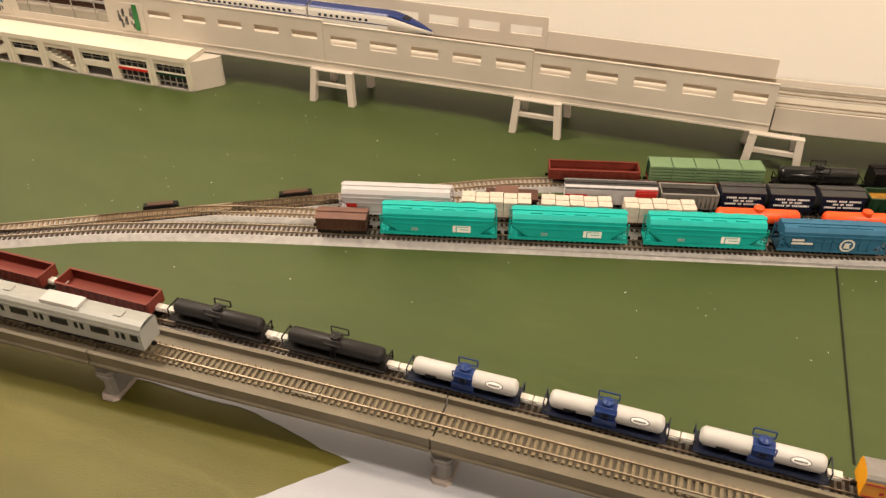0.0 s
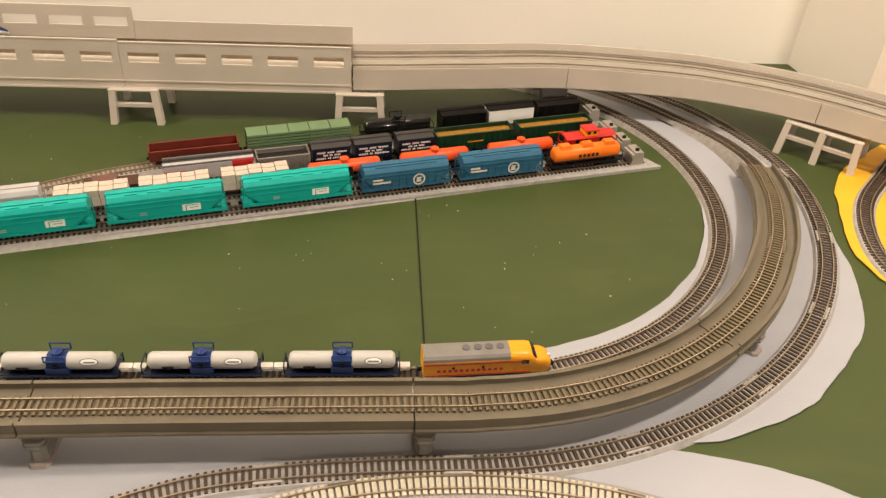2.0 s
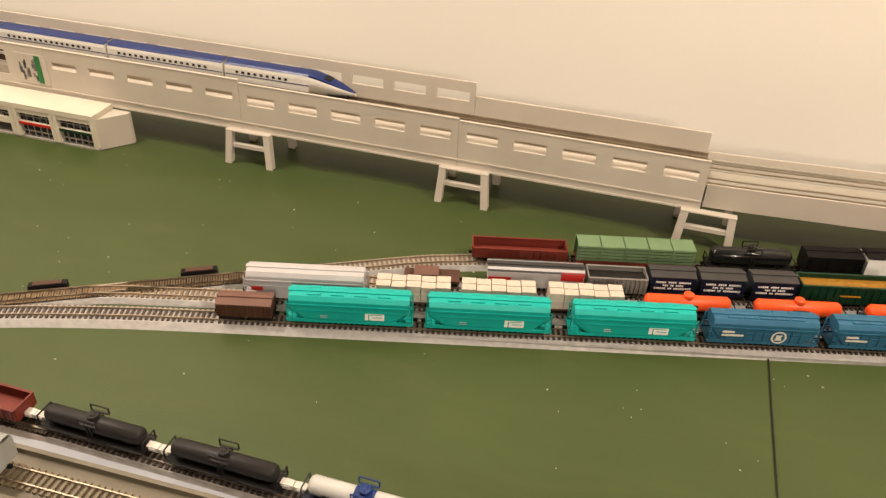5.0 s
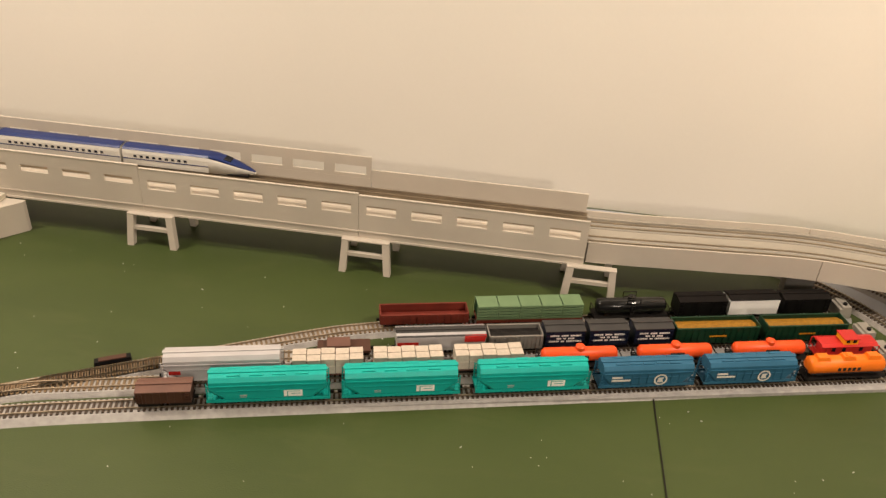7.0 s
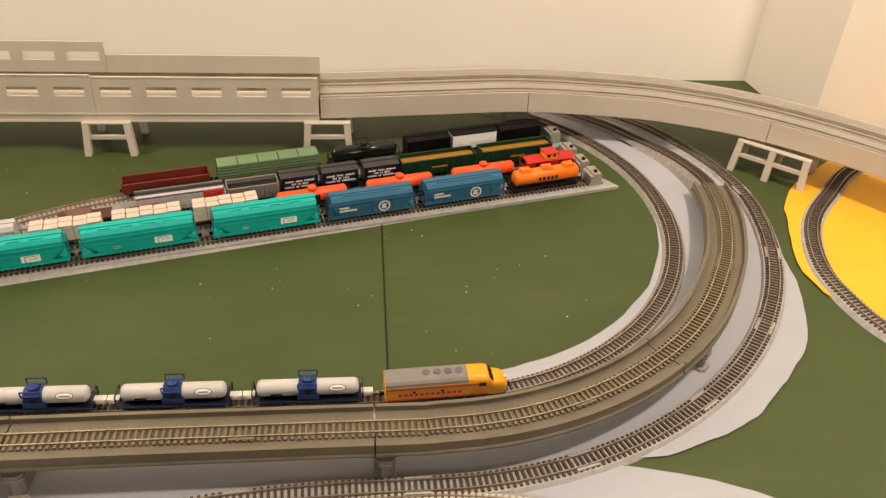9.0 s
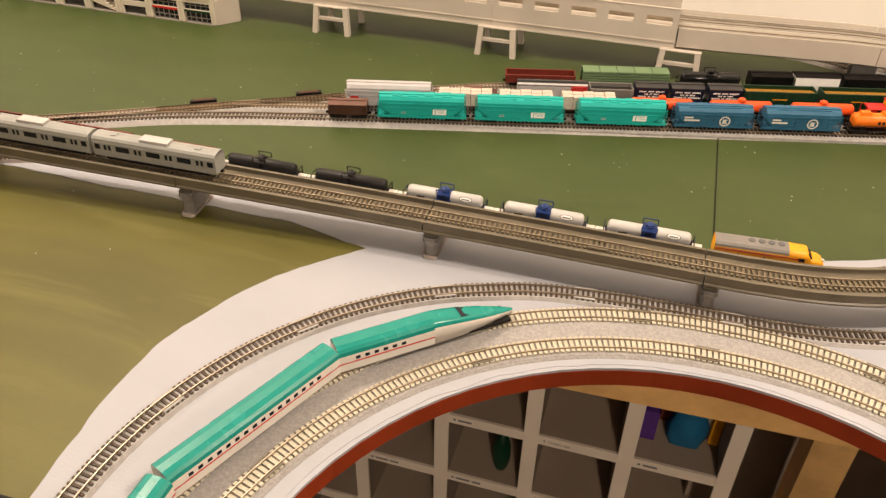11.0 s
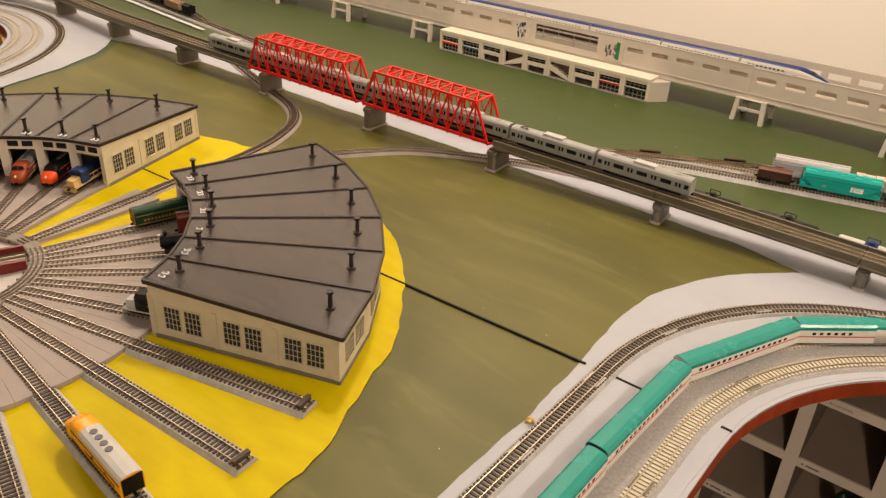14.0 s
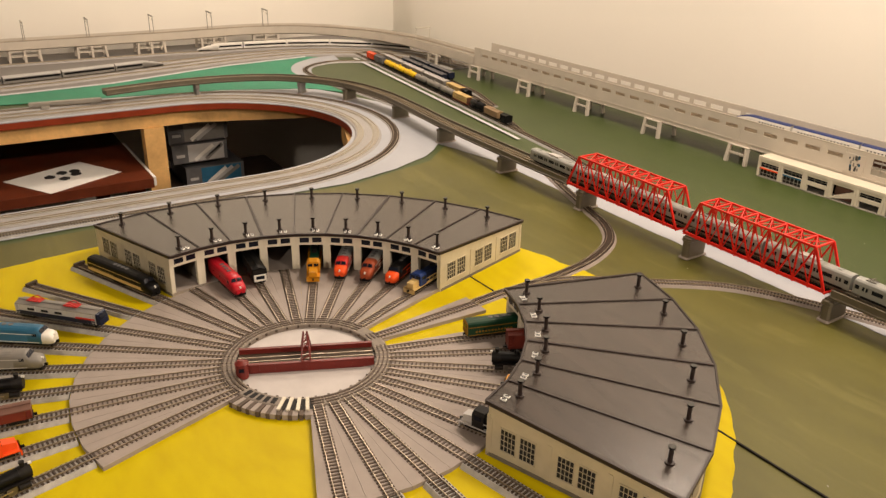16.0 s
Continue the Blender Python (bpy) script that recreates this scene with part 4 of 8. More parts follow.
for k, xc in enumerate((-0.765, -0.553)):
    rr = random.Random(k + 3)
    panel = part("mural", Mesh().box(xc - 0.021, xc + 0.021, yf - 0.0008, yf, 0.052, 0.088), CONC, station, "wall panel with a plant-like pattern")
    for j in range(18):
        x, z = xc + rr.uniform(-0.012, 0.012) - 0.005 * k, 0.070 + rr.uniform(-0.013, 0.014)
        w, h = rr.uniform(0.0008, 0.0020), rr.uniform(0.0016, 0.0046)
        part("mural_patch", Mesh().box(x - w, x + w, yf - 0.0012, yf - 0.0008, z - h, z + h), (GREYINK, ROOFG, BLUEC, MGREY)[j % 4] if k == 0 else (MGREY, ROOFG)[j % 2], panel)
    if k:
        part("mural_patch", Mesh().box(xc + 0.006, xc + 0.013, yf - 0.0013, yf - 0.0008, 0.054, 0.087), LEAF, panel, "tall green painted stem")


def portal_pier(x, y, a, h=0.0400, width=0.047, three=False):
    p = thing("viaduct_pier", "pale beige four-legged viaduct pier with cross beams", "viaduct pier", "viaduct piers")
    p.matrix_world = Matrix.Translation((x, y, 0)) @ Matrix.Rotation(a, 4, "Z")
    for dy, ty in ((-0.0318, -0.0275), (0.025, 0.025)):
        for sx in (-1, 0, 1) if three else (-1, 1):
            lo, hi = sx * (width / 2 + 0.002), sx * (width / 2 - 0.001)
            part("leg", Mesh().rings([[(lo - 0.0037, dy - 0.004, 0), (lo + 0.0037, dy - 0.004, 0), (lo + 0.0037, dy + 0.004, 0), (lo - 0.0037, dy + 0.004, 0)],
                                      [(hi - 0.0037, ty - 0.004, h - 0.0012), (hi + 0.0037, ty - 0.004, h - 0.0012), (hi + 0.0037, ty + 0.004, h - 0.0012), (hi - 0.0037, ty + 0.004, h - 0.0012)]]), CONC, p)
        part("cross_beam", Mesh().box(-width / 2, width / 2, (dy + ty) / 2 - 0.0025, (dy + ty) / 2 + 0.0025, h * 0.50, h * 0.50 + 0.0042), CONC, p)
        part("cap_beam", Mesh().box(-width / 2 - 0.0032, width / 2 + 0.0032, ty - 0.0042, ty + 0.0042, h - 0.0012, h), CONC, p)
    return p


for i in range(9):
    x = -0.029 + 0.248 * (1 - i) if i < 5 else -1.024 - 0.2545 * (i - 5)
    if -0.97 < x < -0.42:
        continue
    portal_pier(x, 0.9135, 0)
portal_pier(0.7525, 0.841, radians(-40), 0.0385, 0.078, True)
for y in (-0.51, -0.306, -0.095, 0.105, 0.325, 0.535):
    c, a = VIA.at(VIA.near(-2.97, y))
    portal_pier(c.x + 0.012, c.y, a, 0.0385, 0.090, True)
block = thing("block_pier", "plain dark grey block pier under the viaduct", "viaduct pier")
part("stem", Mesh().box(0.436, 0.466, 0.928, 0.944, 0.0, 0.0385), PIER, block)
part("cap", Mesh().box(0.434, 0.468, 0.926, 0.946, 0.0360, 0.0384), PIER, block)
portal_pier(-2.044, 0.9135, 0)
portal_pier(-2.30, 0.915, 0)

# catenary masts on the far arm of the viaduct
for y in (-0.30, -0.10, 0.12, 0.33, 0.54):
    c, a = VIA.at(VIA.near(-2.97, y))
    mst = thing("catenary_portal", "thin grey overhead-wire portal across the viaduct", "catenary mast", "catenary portals")
    mst.matrix_world = Matrix.Translation((c.x, c.y, c.z + 0.0035))
    for sx in (-1, 1):
        part("post", Mesh().rod((sx * 0.028, 0, 0), (sx * 0.028, 0, 0.066), 0.0013, 6), CONCD, mst)
        part("wire_arm", Mesh().bar((sx * 0.028, 0, 0.052), (sx * 0.012, 0, 0.055), 0.0007, 0.0007), CONCD, mst)
    part("beam", Mesh().box(-0.031, 0.031, -0.0016, 0.0016, 0.0630, 0.0670), CONCD, mst)
mst = thing("catenary_portal", "thin pale overhead-wire portal over the viaduct", "catenary mast")
mst.matrix_world = Matrix.Translation((-2.42, 0.917, 0.061))
for y in (-0.027, 0.029):
    part("post", Mesh().rod((0, y, 0), (0, y, 0.05), 0.0011, 6), CONC, mst)
part("beam", Mesh().bar((0, -0.03, 0.048), (0, 0.032, 0.048), 0.0012, 0.0016), CONC, mst)

# ---- station building at ground level ----
house = thing("station_building", "cream plastic station concourse with shop fronts", "model building")
hx0, hx1, hy, hz = -0.945, -0.452, 0.852, 0.0375
part("roof_slab", Mesh().box(hx0, hx1, hy - 0.002, 0.888, hz, hz + 0.006), CREAMP, house)
part("rear_wall", Mesh().box(hx0, hx1, 0.884, 0.887, 0.0, hz), DARK, house)
part("plinth", Mesh().box(hx0, hx1, hy - 0.001, 0.884, 0.0, 0.0022), CONCD, house)
for x in (hx0, hx1 - 0.003):
    part("end_wall", Mesh().box(x, x + 0.003, hy, 0.884, 0.0022, hz), CREAMP, house)
BAYS = ("shop", "shop", "window", "stair", "window", "stair", "window", "shop", "shop")
bw = (hx1 - hx0) / len(BAYS)
for i, sort in enumerate(BAYS):
    a, b = hx0 + bw * i, hx0 + bw * (i + 1)
    l, r = a + 0.0052, b - 0.0052
    part("column", Mesh().box(a + 0.0003, l, hy - 0.0018, hy + 0.005, 0.0022, hz), CREAMP, house)
    part("column", Mesh().box(r, b - 0.0003, hy - 0.0018, hy + 0.005, 0.0022, hz), CREAMP, house)
    part("fascia_board", Mesh().box(l, r, hy - 0.0010, hy + 0.003, 0.0318, hz), CREAMP, house)
    if sort == "shop":
        part("spandrel", Mesh().box(l, r, hy - 0.0004, hy + 0.003, 0.0172, 0.0212), CREAMP, house)
        part("sign_strip", Mesh().box(l + 0.0008, r - 0.0008, hy - 0.0012, hy - 0.0004, 0.0176, 0.0206), (REDOR, BLUEC, CREAMP, CREAMP, CREAMP, CREAMP, CREAMP, RED, DGREEN)[i], house)
        up = part("upper_window", Mesh().box(l, r, hy + 0.0042, hy + 0.0048, 0.0212, 0.0318), GLASS, house)
        part("transom", Mesh().box(l, r, hy + 0.0030, hy + 0.0042, 0.0262, 0.0270), CONCD, up)
        low = part("shop_glass", Mesh().box(l, r, hy + 0.0058, hy + 0.0064, 0.0022, 0.0172), PANE, house)
        part("door_rail", Mesh().box(l, r, hy + 0.0010, hy + 0.0024, 0.0086, 0.0096), CONCD, low)
        for k in range(1, 5):
            x = l + (r - l) * k / 5
            part("glazing_bar", Mesh().box(x - 0.0005, x + 0.0005, hy + 0.0012, hy + 0.0022, 0.0022, 0.0172), CONCD, low)
            part("glazing_bar", Mesh().box(x - 0.0003, x + 0.0003, hy + 0.0032, hy + 0.0042, 0.0212, 0.0318), CONCD, up)
        part("counter", Mesh().box(l + 0.003, r - 0.010, hy + 0.0110, hy + 0.0150, 0.0022, 0.0090), (BROWNR, LGREY)[i % 2], house)
    elif sort == "window":
        part("spandrel", Mesh().box(l, r, hy - 0.0004, hy + 0.003, 0.0150, 0.0225), CREAMP, house)
        up = part("upper_window", Mesh().box(l, r, hy + 0.0030, hy + 0.0036, 0.0225, 0.0318), GLASS, house)
        part("transom", Mesh().box(l, r, hy + 0.0018, hy + 0.0030, 0.0266, 0.0273), CONCD, up)
        for k in range(1, 3):
            x = l + (r - l) * k / 3
            part("glazing_bar", Mesh().box(x - 0.0004, x + 0.0004, hy + 0.0018, hy + 0.0030, 0.0225, 0.0318), CONCD, up)
        part("jamb", Mesh().box(l, l + 0.0030, hy, hy + 0.003, 0.0022, 0.0150), CREAMP, house)
        part("jamb", Mesh().box(r - 0.0030, r, hy, hy + 0.003, 0.0022, 0.0150), CREAMP, house)
    else:
        n, top, foot = 7, [], []
        for j in range(n):
            u0, u1 = (j / n, (j + 1) / n) if i < 4 else (1 - j / n, 1 - (j + 1) / n)
            for u in (u0, u1):
                top.append((l + (r - l) * u, 0.0075 + 0.0030 * j))
        foot = [(top[-1][0], 0.0150), (top[0][0], 0.0024)]
        side = top + foot
        rise = Mesh().rings([[(x, y, z) for x, z in side] for y in (hy, hy + 0.012)])
        part("stair", rise, CREAMP, house)
        part("stair_wall", Mesh().box(l, r, hy + 0.0125, hy + 0.0135, 0.0022, 0.0318), BROWNR, house)
part("corner_wing", Mesh().rings([[(hx1, hy + 0.003, 0), (hx1 + 0.024, hy + 0.030, 0), (hx1 + 0.024, 0.887, 0), (hx1, 0.887, 0)],
                                         [(hx1, hy + 0.003, hz), (hx1 + 0.024, hy + 0.030, hz), (hx1 + 0.024, 0.887, hz), (hx1, 0.887, hz)]]), CONC, house)

# ---- turntable ----
table = thing("turntable", "model turntable with a brick-red girder bridge in a pale pit", "turntable")
rim = Mesh()
prof = [(0.1000, 0.0024), (0.1000, 0.0085), (0.0985, 0.0092), (0.0845, 0.0092), (0.0830, 0.0085), (0.0830, 0.0026)]
rim.rings([[polar(r, 6 * i) + (z,) for r, z in prof] for i in range(61)], caps=False)
part("rim", rim, RIM, table)
part("pit_floor", Mesh().prism([polar(0.0831, 6 * i) for i in range(60)], 0.0022, 0.0032), PIT, table)
skirt, brown = Mesh(), Mesh()
for i in range(24):
    m = pose(C0.x, C0.y, 0, 0, 0, 292 + (338 - 292) * i / 23)
    if i % 3:
        skirt.box(0.1000, 0.1120 + 0.0035 * (i % 2), -0.0042, 0.0042, 0.0024, 0.0084 if i % 2 else 0.0074, m)
    else:
        brown.box(0.1002, 0.1165, -0.0022, 0.0022, 0.0024, 0.0092, m)
part("rim_block", skirt, PLATE, table, kind="stuff")
part("rim_slot", brown, TIEA, table, "dark brown slots between the rim blocks", kind="stuff")
peg = mesh_of("edge_peg", Mesh().box(0.0812, 0.0830, -0.0012, 0.0012, 0.0060, 0.0088))
peg.materials.append(TIE)
for i in range(36):
    repeat("edge_peg", peg, pose(C0.x, C0.y, 0, 0, 0, TT0 + 10 * i), table)
contact = mesh_of("contact_plate", Mesh().box(0.0850, 0.1085, -0.0019, 0.0019, 0.0090, 0.0108))
contact.materials.append(CREAM)
for i in range(4):
    plate = repeat("contact_plate", contact, pose(C0.x, C0.y, 0, 0, 0, 320.6 + 5.6 * i), table)
    part("contact_slot", Mesh().box(0.0868, 0.1060, 0.0024, 0.0068, 0.0092, 0.0096), UNDER, plate)
slot = mesh_of("contact_slot", Mesh().box(0.0868, 0.0975, -0.0026, 0.0026, 0.0092, 0.0096))
slot.materials.append(UNDER)
for i in range(5):
    repeat("contact_slot", slot, pose(C0.x, C0.y, 0, 0, 0, 293 + 5.4 * i), table)
gb = part("girder_bridge", Mesh().box(-0.0795, 0.0795, -0.0165, 0.0165, 0.0068, 0.0090), TIE, table)
gb.matrix_world = pose(C0.x, C0.y, 0, 0, 0, 66.5)
for sy in (-1, 1):
    g = Mesh()
    rings = []
    for x, h in ((-0.0795, 0.0050), (-0.064, 0.0036), (0.064, 0.0036), (0.0795, 0.0050)):
        rings.append([(x, sy * 0.0180 - 0.0012, h), (x, sy * 0.0180 + 0.0012, h), (x, sy * 0.0180 + 0.0012, 0.0148), (x, sy * 0.0180 - 0.0012, 0.0148)])
    part("side_girder", g.rings(rings), TTRED, gb)
    part("flange", Mesh().box(-0.0795, 0.0795, sy * 0.0180 - 0.0022, sy * 0.0180 + 0.0022, 0.0148, 0.0158), TTRED, gb)
    for i in range(9):
        x = -0.072 + 0.018 * i
        part("stiffener", Mesh().box(x - 0.0006, x + 0.0006, sy * 0.0192 - 0.0009, sy * 0.0192 + 0.0009, 0.0052, 0.0148), TTRED, gb)
    part("rail", Mesh().box(-0.0795, 0.0795, sy * 0.0045 - 0.0006, sy * 0.0045 + 0.0006, 0.0098, 0.0114), RAIL, gb)
part("sleeper_strip", (lambda m: [m.box(-0.078 + 0.0043 * i, -0.0758 + 0.0043 * i, -0.0115, 0.0115, 0.0088, 0.0100) for i in range(36)] and m)(Mesh()), TIE, gb, kind="stuff")
cabin = part("control_cabin", Mesh().rod((-0.0725, -0.0265, 0.0050), (-0.0725, -0.0265, 0.0225), 0.0072, 14), TTRED, gb)
part("cabin_roof", Mesh().rod((-0.0725, -0.0265, 0.0225), (-0.0725, -0.0265, 0.0240), 0.0082, 14).rod((-0.0725, -0.0265, 0.0240), (-0.0725, -0.0265, 0.0272), 0.0080, 14, 0.0024), TTRED, cabin)
part("cabin_window", Mesh().box(-0.0755, -0.0695, -0.0342, -0.0330, 0.0150, 0.0195), GLASS, cabin)
for sx in (-1, 1):
    for sy in (-1, 1):
        part("tower_leg", Mesh().bar((sx * 0.0055, sy * 0.0185, 0.0158), (sx * 0.002, sy * 0.003, 0.0430), 0.0009, 0.0009), TTRED, gb)
for k in range(4):
    z, u = 0.0225 + 0.0058 * k, 1 - (k + 1) / 4.6
    for sy in (-1, 1):
        w0, w1 = 0.002 + 0.0035 * (u + 0.22), 0.002 + 0.0035 * u
        d0, d1 = 0.003 + 0.0150 * (u + 0.22), 0.003 + 0.0150 * u
        part("tower_brace", Mesh().bar((-w0, sy * d0, z - 0.0058), (w1, sy * d1, z), 0.0005, 0.0005), TTRED, gb)
        part("tower_brace", Mesh().bar((sy * w0, -d0, z - 0.0058), (sy * w1, d1, z), 0.0005, 0.0005), TTRED, gb)
    for sx in (-1, 1):
        part("tower_brace", Mesh().bar((sx * (0.002 + 0.0035 * u), -(0.003 + 0.0150 * u), z), (sx * (0.002 + 0.0035 * u), 0.003 + 0.0150 * u, z), 0.0006, 0.0006), TTRED, gb)

# apron plates with radial tracks
R0, R1 = 0.1002, 0.260
sides = list(range(-2, 8)) + [9] + list(range(11, 29))
for k in sides:
    a = TT0 + STEP * k
    pl = thing("apron_plate", "pale grey plastic track plate beside the turntable", "track plate", "turntable track plates")
    e = 4.97
    pts = [polar(R0, a - e), polar(R0, a), polar(R0, a + e), polar(R1, a + e), polar(R1, a - e)]
    part("plate", Mesh().prism(pts[::-1], 0.0024, 0.0072), PLATE, pl)
    p = Path([polar(0.0840, a), polar(R1 + 0.001, a)])
    tm = Mesh()
    s = 0.003
    while s < p.length:
        c, h = p.at(s)
        tm.box(-0.0009, 0.0009, -0.0072, 0.0072, 0.0072, 0.0082, Matrix.Translation((c.x, c.y, 0.0021 if s < 0.016 else 0.0)) @ Matrix.Rotation(h, 4, "Z"))
        s += 0.0050
    part("sleeper_strip", tm, TIEA, pl, kind="stuff")
    for o in (-0.0047, 0.0047):
        part("rail", p.sweep([(o - 0.00042, 0.0080), (o - 0.00042, 0.0095), (o + 0.00042, 0.0095), (o + 0.00042, 0.0080)], step=0.1), RAIL, pl)
for k in (-2, -1, 0, 1, 20, 21, 22, 23, 24, 25, 26, 27, 28):
    a = TT0 + STEP * k
    p = Path([polar(R1 + 0.001, a), polar(0.458, a)], 0.0024)
    t = railway("storage_track", p, "short grey storage track with a bumper on the yellow board", BALLAST, TIE, group="storage tracks")
    c, h = p.at(p.length - 0.006)
    b = Mesh().box(-0.002, 0.002, -0.0085, 0.0085, 0.0075, 0.0105, Matrix.Translation(c) @ Matrix.Rotation(h, 4, "Z"))
    for y in (-0.0055, 0.0055):
        b.box(-0.004, 0.003, y - 0.0012, y + 0.0012, 0.0045, 0.0085, Matrix.Translation(c) @ Matrix.Rotation(h, 4, "Z"))
    part("bumper", b, TIE, t)

# ---- roundhouses ----

def small_window(parent, m, w, h, cols=3, rows=4, mat=PANE):
    """A framed pane with glazing bars; local x runs along the wall, y outwards."""
    win = part("window", Mesh().box(-w / 2, w / 2, -0.0004, 0.0003, 0, h), mat, parent)
    win.matrix_local = m
    bars = Mesh()
    for i in range(cols + 1):
        x = -w / 2 + w * i / cols
        bars.box(x - 0.00022, x + 0.00022, 0.0003, 0.0009, 0, h)
    for j in range(rows + 1):
        z = h * j / rows
        bars.box(-w / 2, w / 2, 0.0003, 0.0008, z - 0.00022, z + 0.00022)
    fr = part("window_frame", bars, WALLRH, win)
    return win


def wall_between(p, q, z0, z1, thick, name, mat, parent, slots=()):
    """A straight wall from p to q, its outer face on the line, with holes (u0, u1, z0, z1) along it."""
    v = Vector(q) - Vector(p)
    L = v.length
    ang = math.atan2(v.y, v.x)
    mat4 = Matrix.Translation((p[0], p[1], 0)) @ Matrix.Rotation(ang, 4, "Z")
    return part(name, Mesh().pierced(0, L, 0, thick, z0, z1, slots, mat4), mat, parent), mat4, L


def roundhouse(a0, stalls, label, seams_at, ZE, ZI, shift, RI, RO, turn_in, turn_out):
    h = thing("roundhouse", label, "model roundhouse", "roundhouses")
    ang = [a0 + STEP * i for i in range(stalls + 1)]
    zr, zi = ZE + 0.0015, ZI + 0.0015
    for i in range(stalls):
        a, b = ang[i], ang[i + 1]
        # roof panel, a shallow fall to the outside
        ro, ri = RO + 0.004, RI - 0.004
        ring = lambda dz: [(*polar(ri, a + 0.12), zi + dz), (*polar(ri, b - 0.12), zi + dz), (*polar(ro, b - 0.06), zr + dz), (*polar(ro, a + 0.06), zr + dz)]
        roof = part("roof_panel", Mesh().rings([ring(0)[::-1], ring(0.002)[::-1]]), ROOFRH, h)
        part("edge_trim", Mesh().bar((*polar(ro, a), zr + 0.001), (*polar(ro, b), zr + 0.001), 0.0011, 0.0022), ROOFTRIM, roof)
        part("edge_trim", Mesh().bar((*polar(ri, a), zi + 0.001), (*polar(ri, b), zi + 0.001), 0.0011, 0.0022), ROOFTRIM, roof)
        mida = (a + b) / 2
        for r, hh, da in ((RI + 0.018, 0.0165, turn_in), (RO - 0.025, 0.0165, turn_out)):
            x, y = polar(r, mida + da)
            zz = zi + 0.002 - (zi - zr) * (r - RI) / (RO - RI)
            ch = part("smoke_vent", Mesh().rod((x, y, zz), (x, y, zz + hh), 0.0022, 10), ROOFTRIM, h)
            part("vent_cap", Mesh().rod((x, y, zz + hh), (x, y, zz + hh + 0.0022), 0.0036, 10), JET, ch)
            part("vent_base", Mesh().rod((x, y, zz - 0.001), (x, y, zz + 0.0016), 0.0046, 10), ROOFTRIM, ch)
        for d in (-0.0032, 0.0032):
            c = polar(RI + 0.0085, mida + math.degrees(d / 0.26) - 1.5)
            at = pose(c[0], c[1], 0, 0, 0, mida)
            part("skylight", Mesh().box(-0.0031, 0.0031, -0.0016, 0.0016, zi + 0.0005, zi + 0.0028, at), BRIGHT, roof, "small white-framed roof light")
            part("skylight_pane", Mesh().box(-0.0022, 0.0022, -0.0009, 0.0009, zi + 0.0028, zi + 0.0031, at), GLASS, roof)
        # outer wall with windows
        w, m4, L = wall_between(polar(RO, a), polar(RO, b), 0.0024, ZE, 0.0025, "outer_wall", WALLRH, h)
        part("plinth", Mesh().box(0, L, -0.001, 0.0, 0.0024, 0.0065, m4), BASERH, h)
        for u in (0.25, 0.40, 0.60, 0.75):
            small_window(w, m4 @ pose(L * u, -0.0001, 0.0165, 0, 0, 180), 0.0085, 0.0220)
        # open front: lintel with fanlights over a wide opening
        q, p = polar(RI, a), polar(RI, b)
        L2 = math.dist(p, q)
        f, m4, L2 = wall_between(p, q, 0.0072, ZI, 0.003, "front_frame", CREAMP, h, [(0.0055, L2 - 0.0055, 0.0072, 0.0455)])
        for u in (0.30, 0.70):
            part("fanlight", Mesh().box(L2 * u - 0.0068, L2 * u + 0.0068, -0.0005, 0.0, 0.0495, 0.0570, m4), GLASS, h)
        part("stall_floor", Mesh().prism([polar(RI, a + 0.1), polar(RI, b - 0.1), polar(RO - 0.003, b - 0.1), polar(RO - 0.003, a + 0.1)][::-1], 0.0024, 0.0070), PLATE, h)
    for i in range(stalls + 1):
        wide = 0.0016 if i in seams_at else 0.0009
        rib = part("roof_rib", Mesh().bar((*polar(RI - 0.004, ang[i]), zi + 0.0024), (*polar(RO + 0.004, ang[i]), zr + 0.0024), wide, 0.0010), ROOFTRIM, h)
        if 0 < i < stalls:
            part("stall_pier", Mesh().box(RI + 0.001, RI + 0.010, -0.0042, 0.0042, 0.0072, ZI - 0.001, pose(C0.x, C0.y, 0, 0, 0, ang[i])), CREAMP, h)
            part("divider", Mesh().box(RI + 0.012, RO - 0.004, -0.0006, 0.0006, 0.0072, ZE - 0.002, pose(C0.x, C0.y, 0, 0, 0, ang[i])), BASERH, h)
    for end, ang_e in ((0, ang[0]), (1, ang[-1])):
        p, q = polar(RI, ang_e), polar(RO, ang_e)
        if end:
            p, q = q, p
        v = Vector(q) - Vector(p)
        L = v.length
        m4 = Matrix.Translation((p[0], p[1], 0)) @ Matrix.Rotation(math.atan2(v.y, v.x), 4, "Z")
        za, zb2 = (ZE, ZI) if end else (ZI, ZE)
        w = part("end_wall", Mesh().rings([[m4 @ Vector((0, y, 0.0024)), m4 @ Vector((L, y, 0.0024)), m4 @ Vector((L, y, zb2)), m4 @ Vector((0, y, za))] for y in (0.0, 0.0025)]), WALLRH, h)
        part("plinth", Mesh().box(0, L, -0.001, 0.0, 0.0024, 0.0065, m4), BASERH, h)
        part("corner_post", Mesh().box(-0.001, 0.003, -0.001, 0.003, 0.0024, ZE, m4), WALLRH, h)
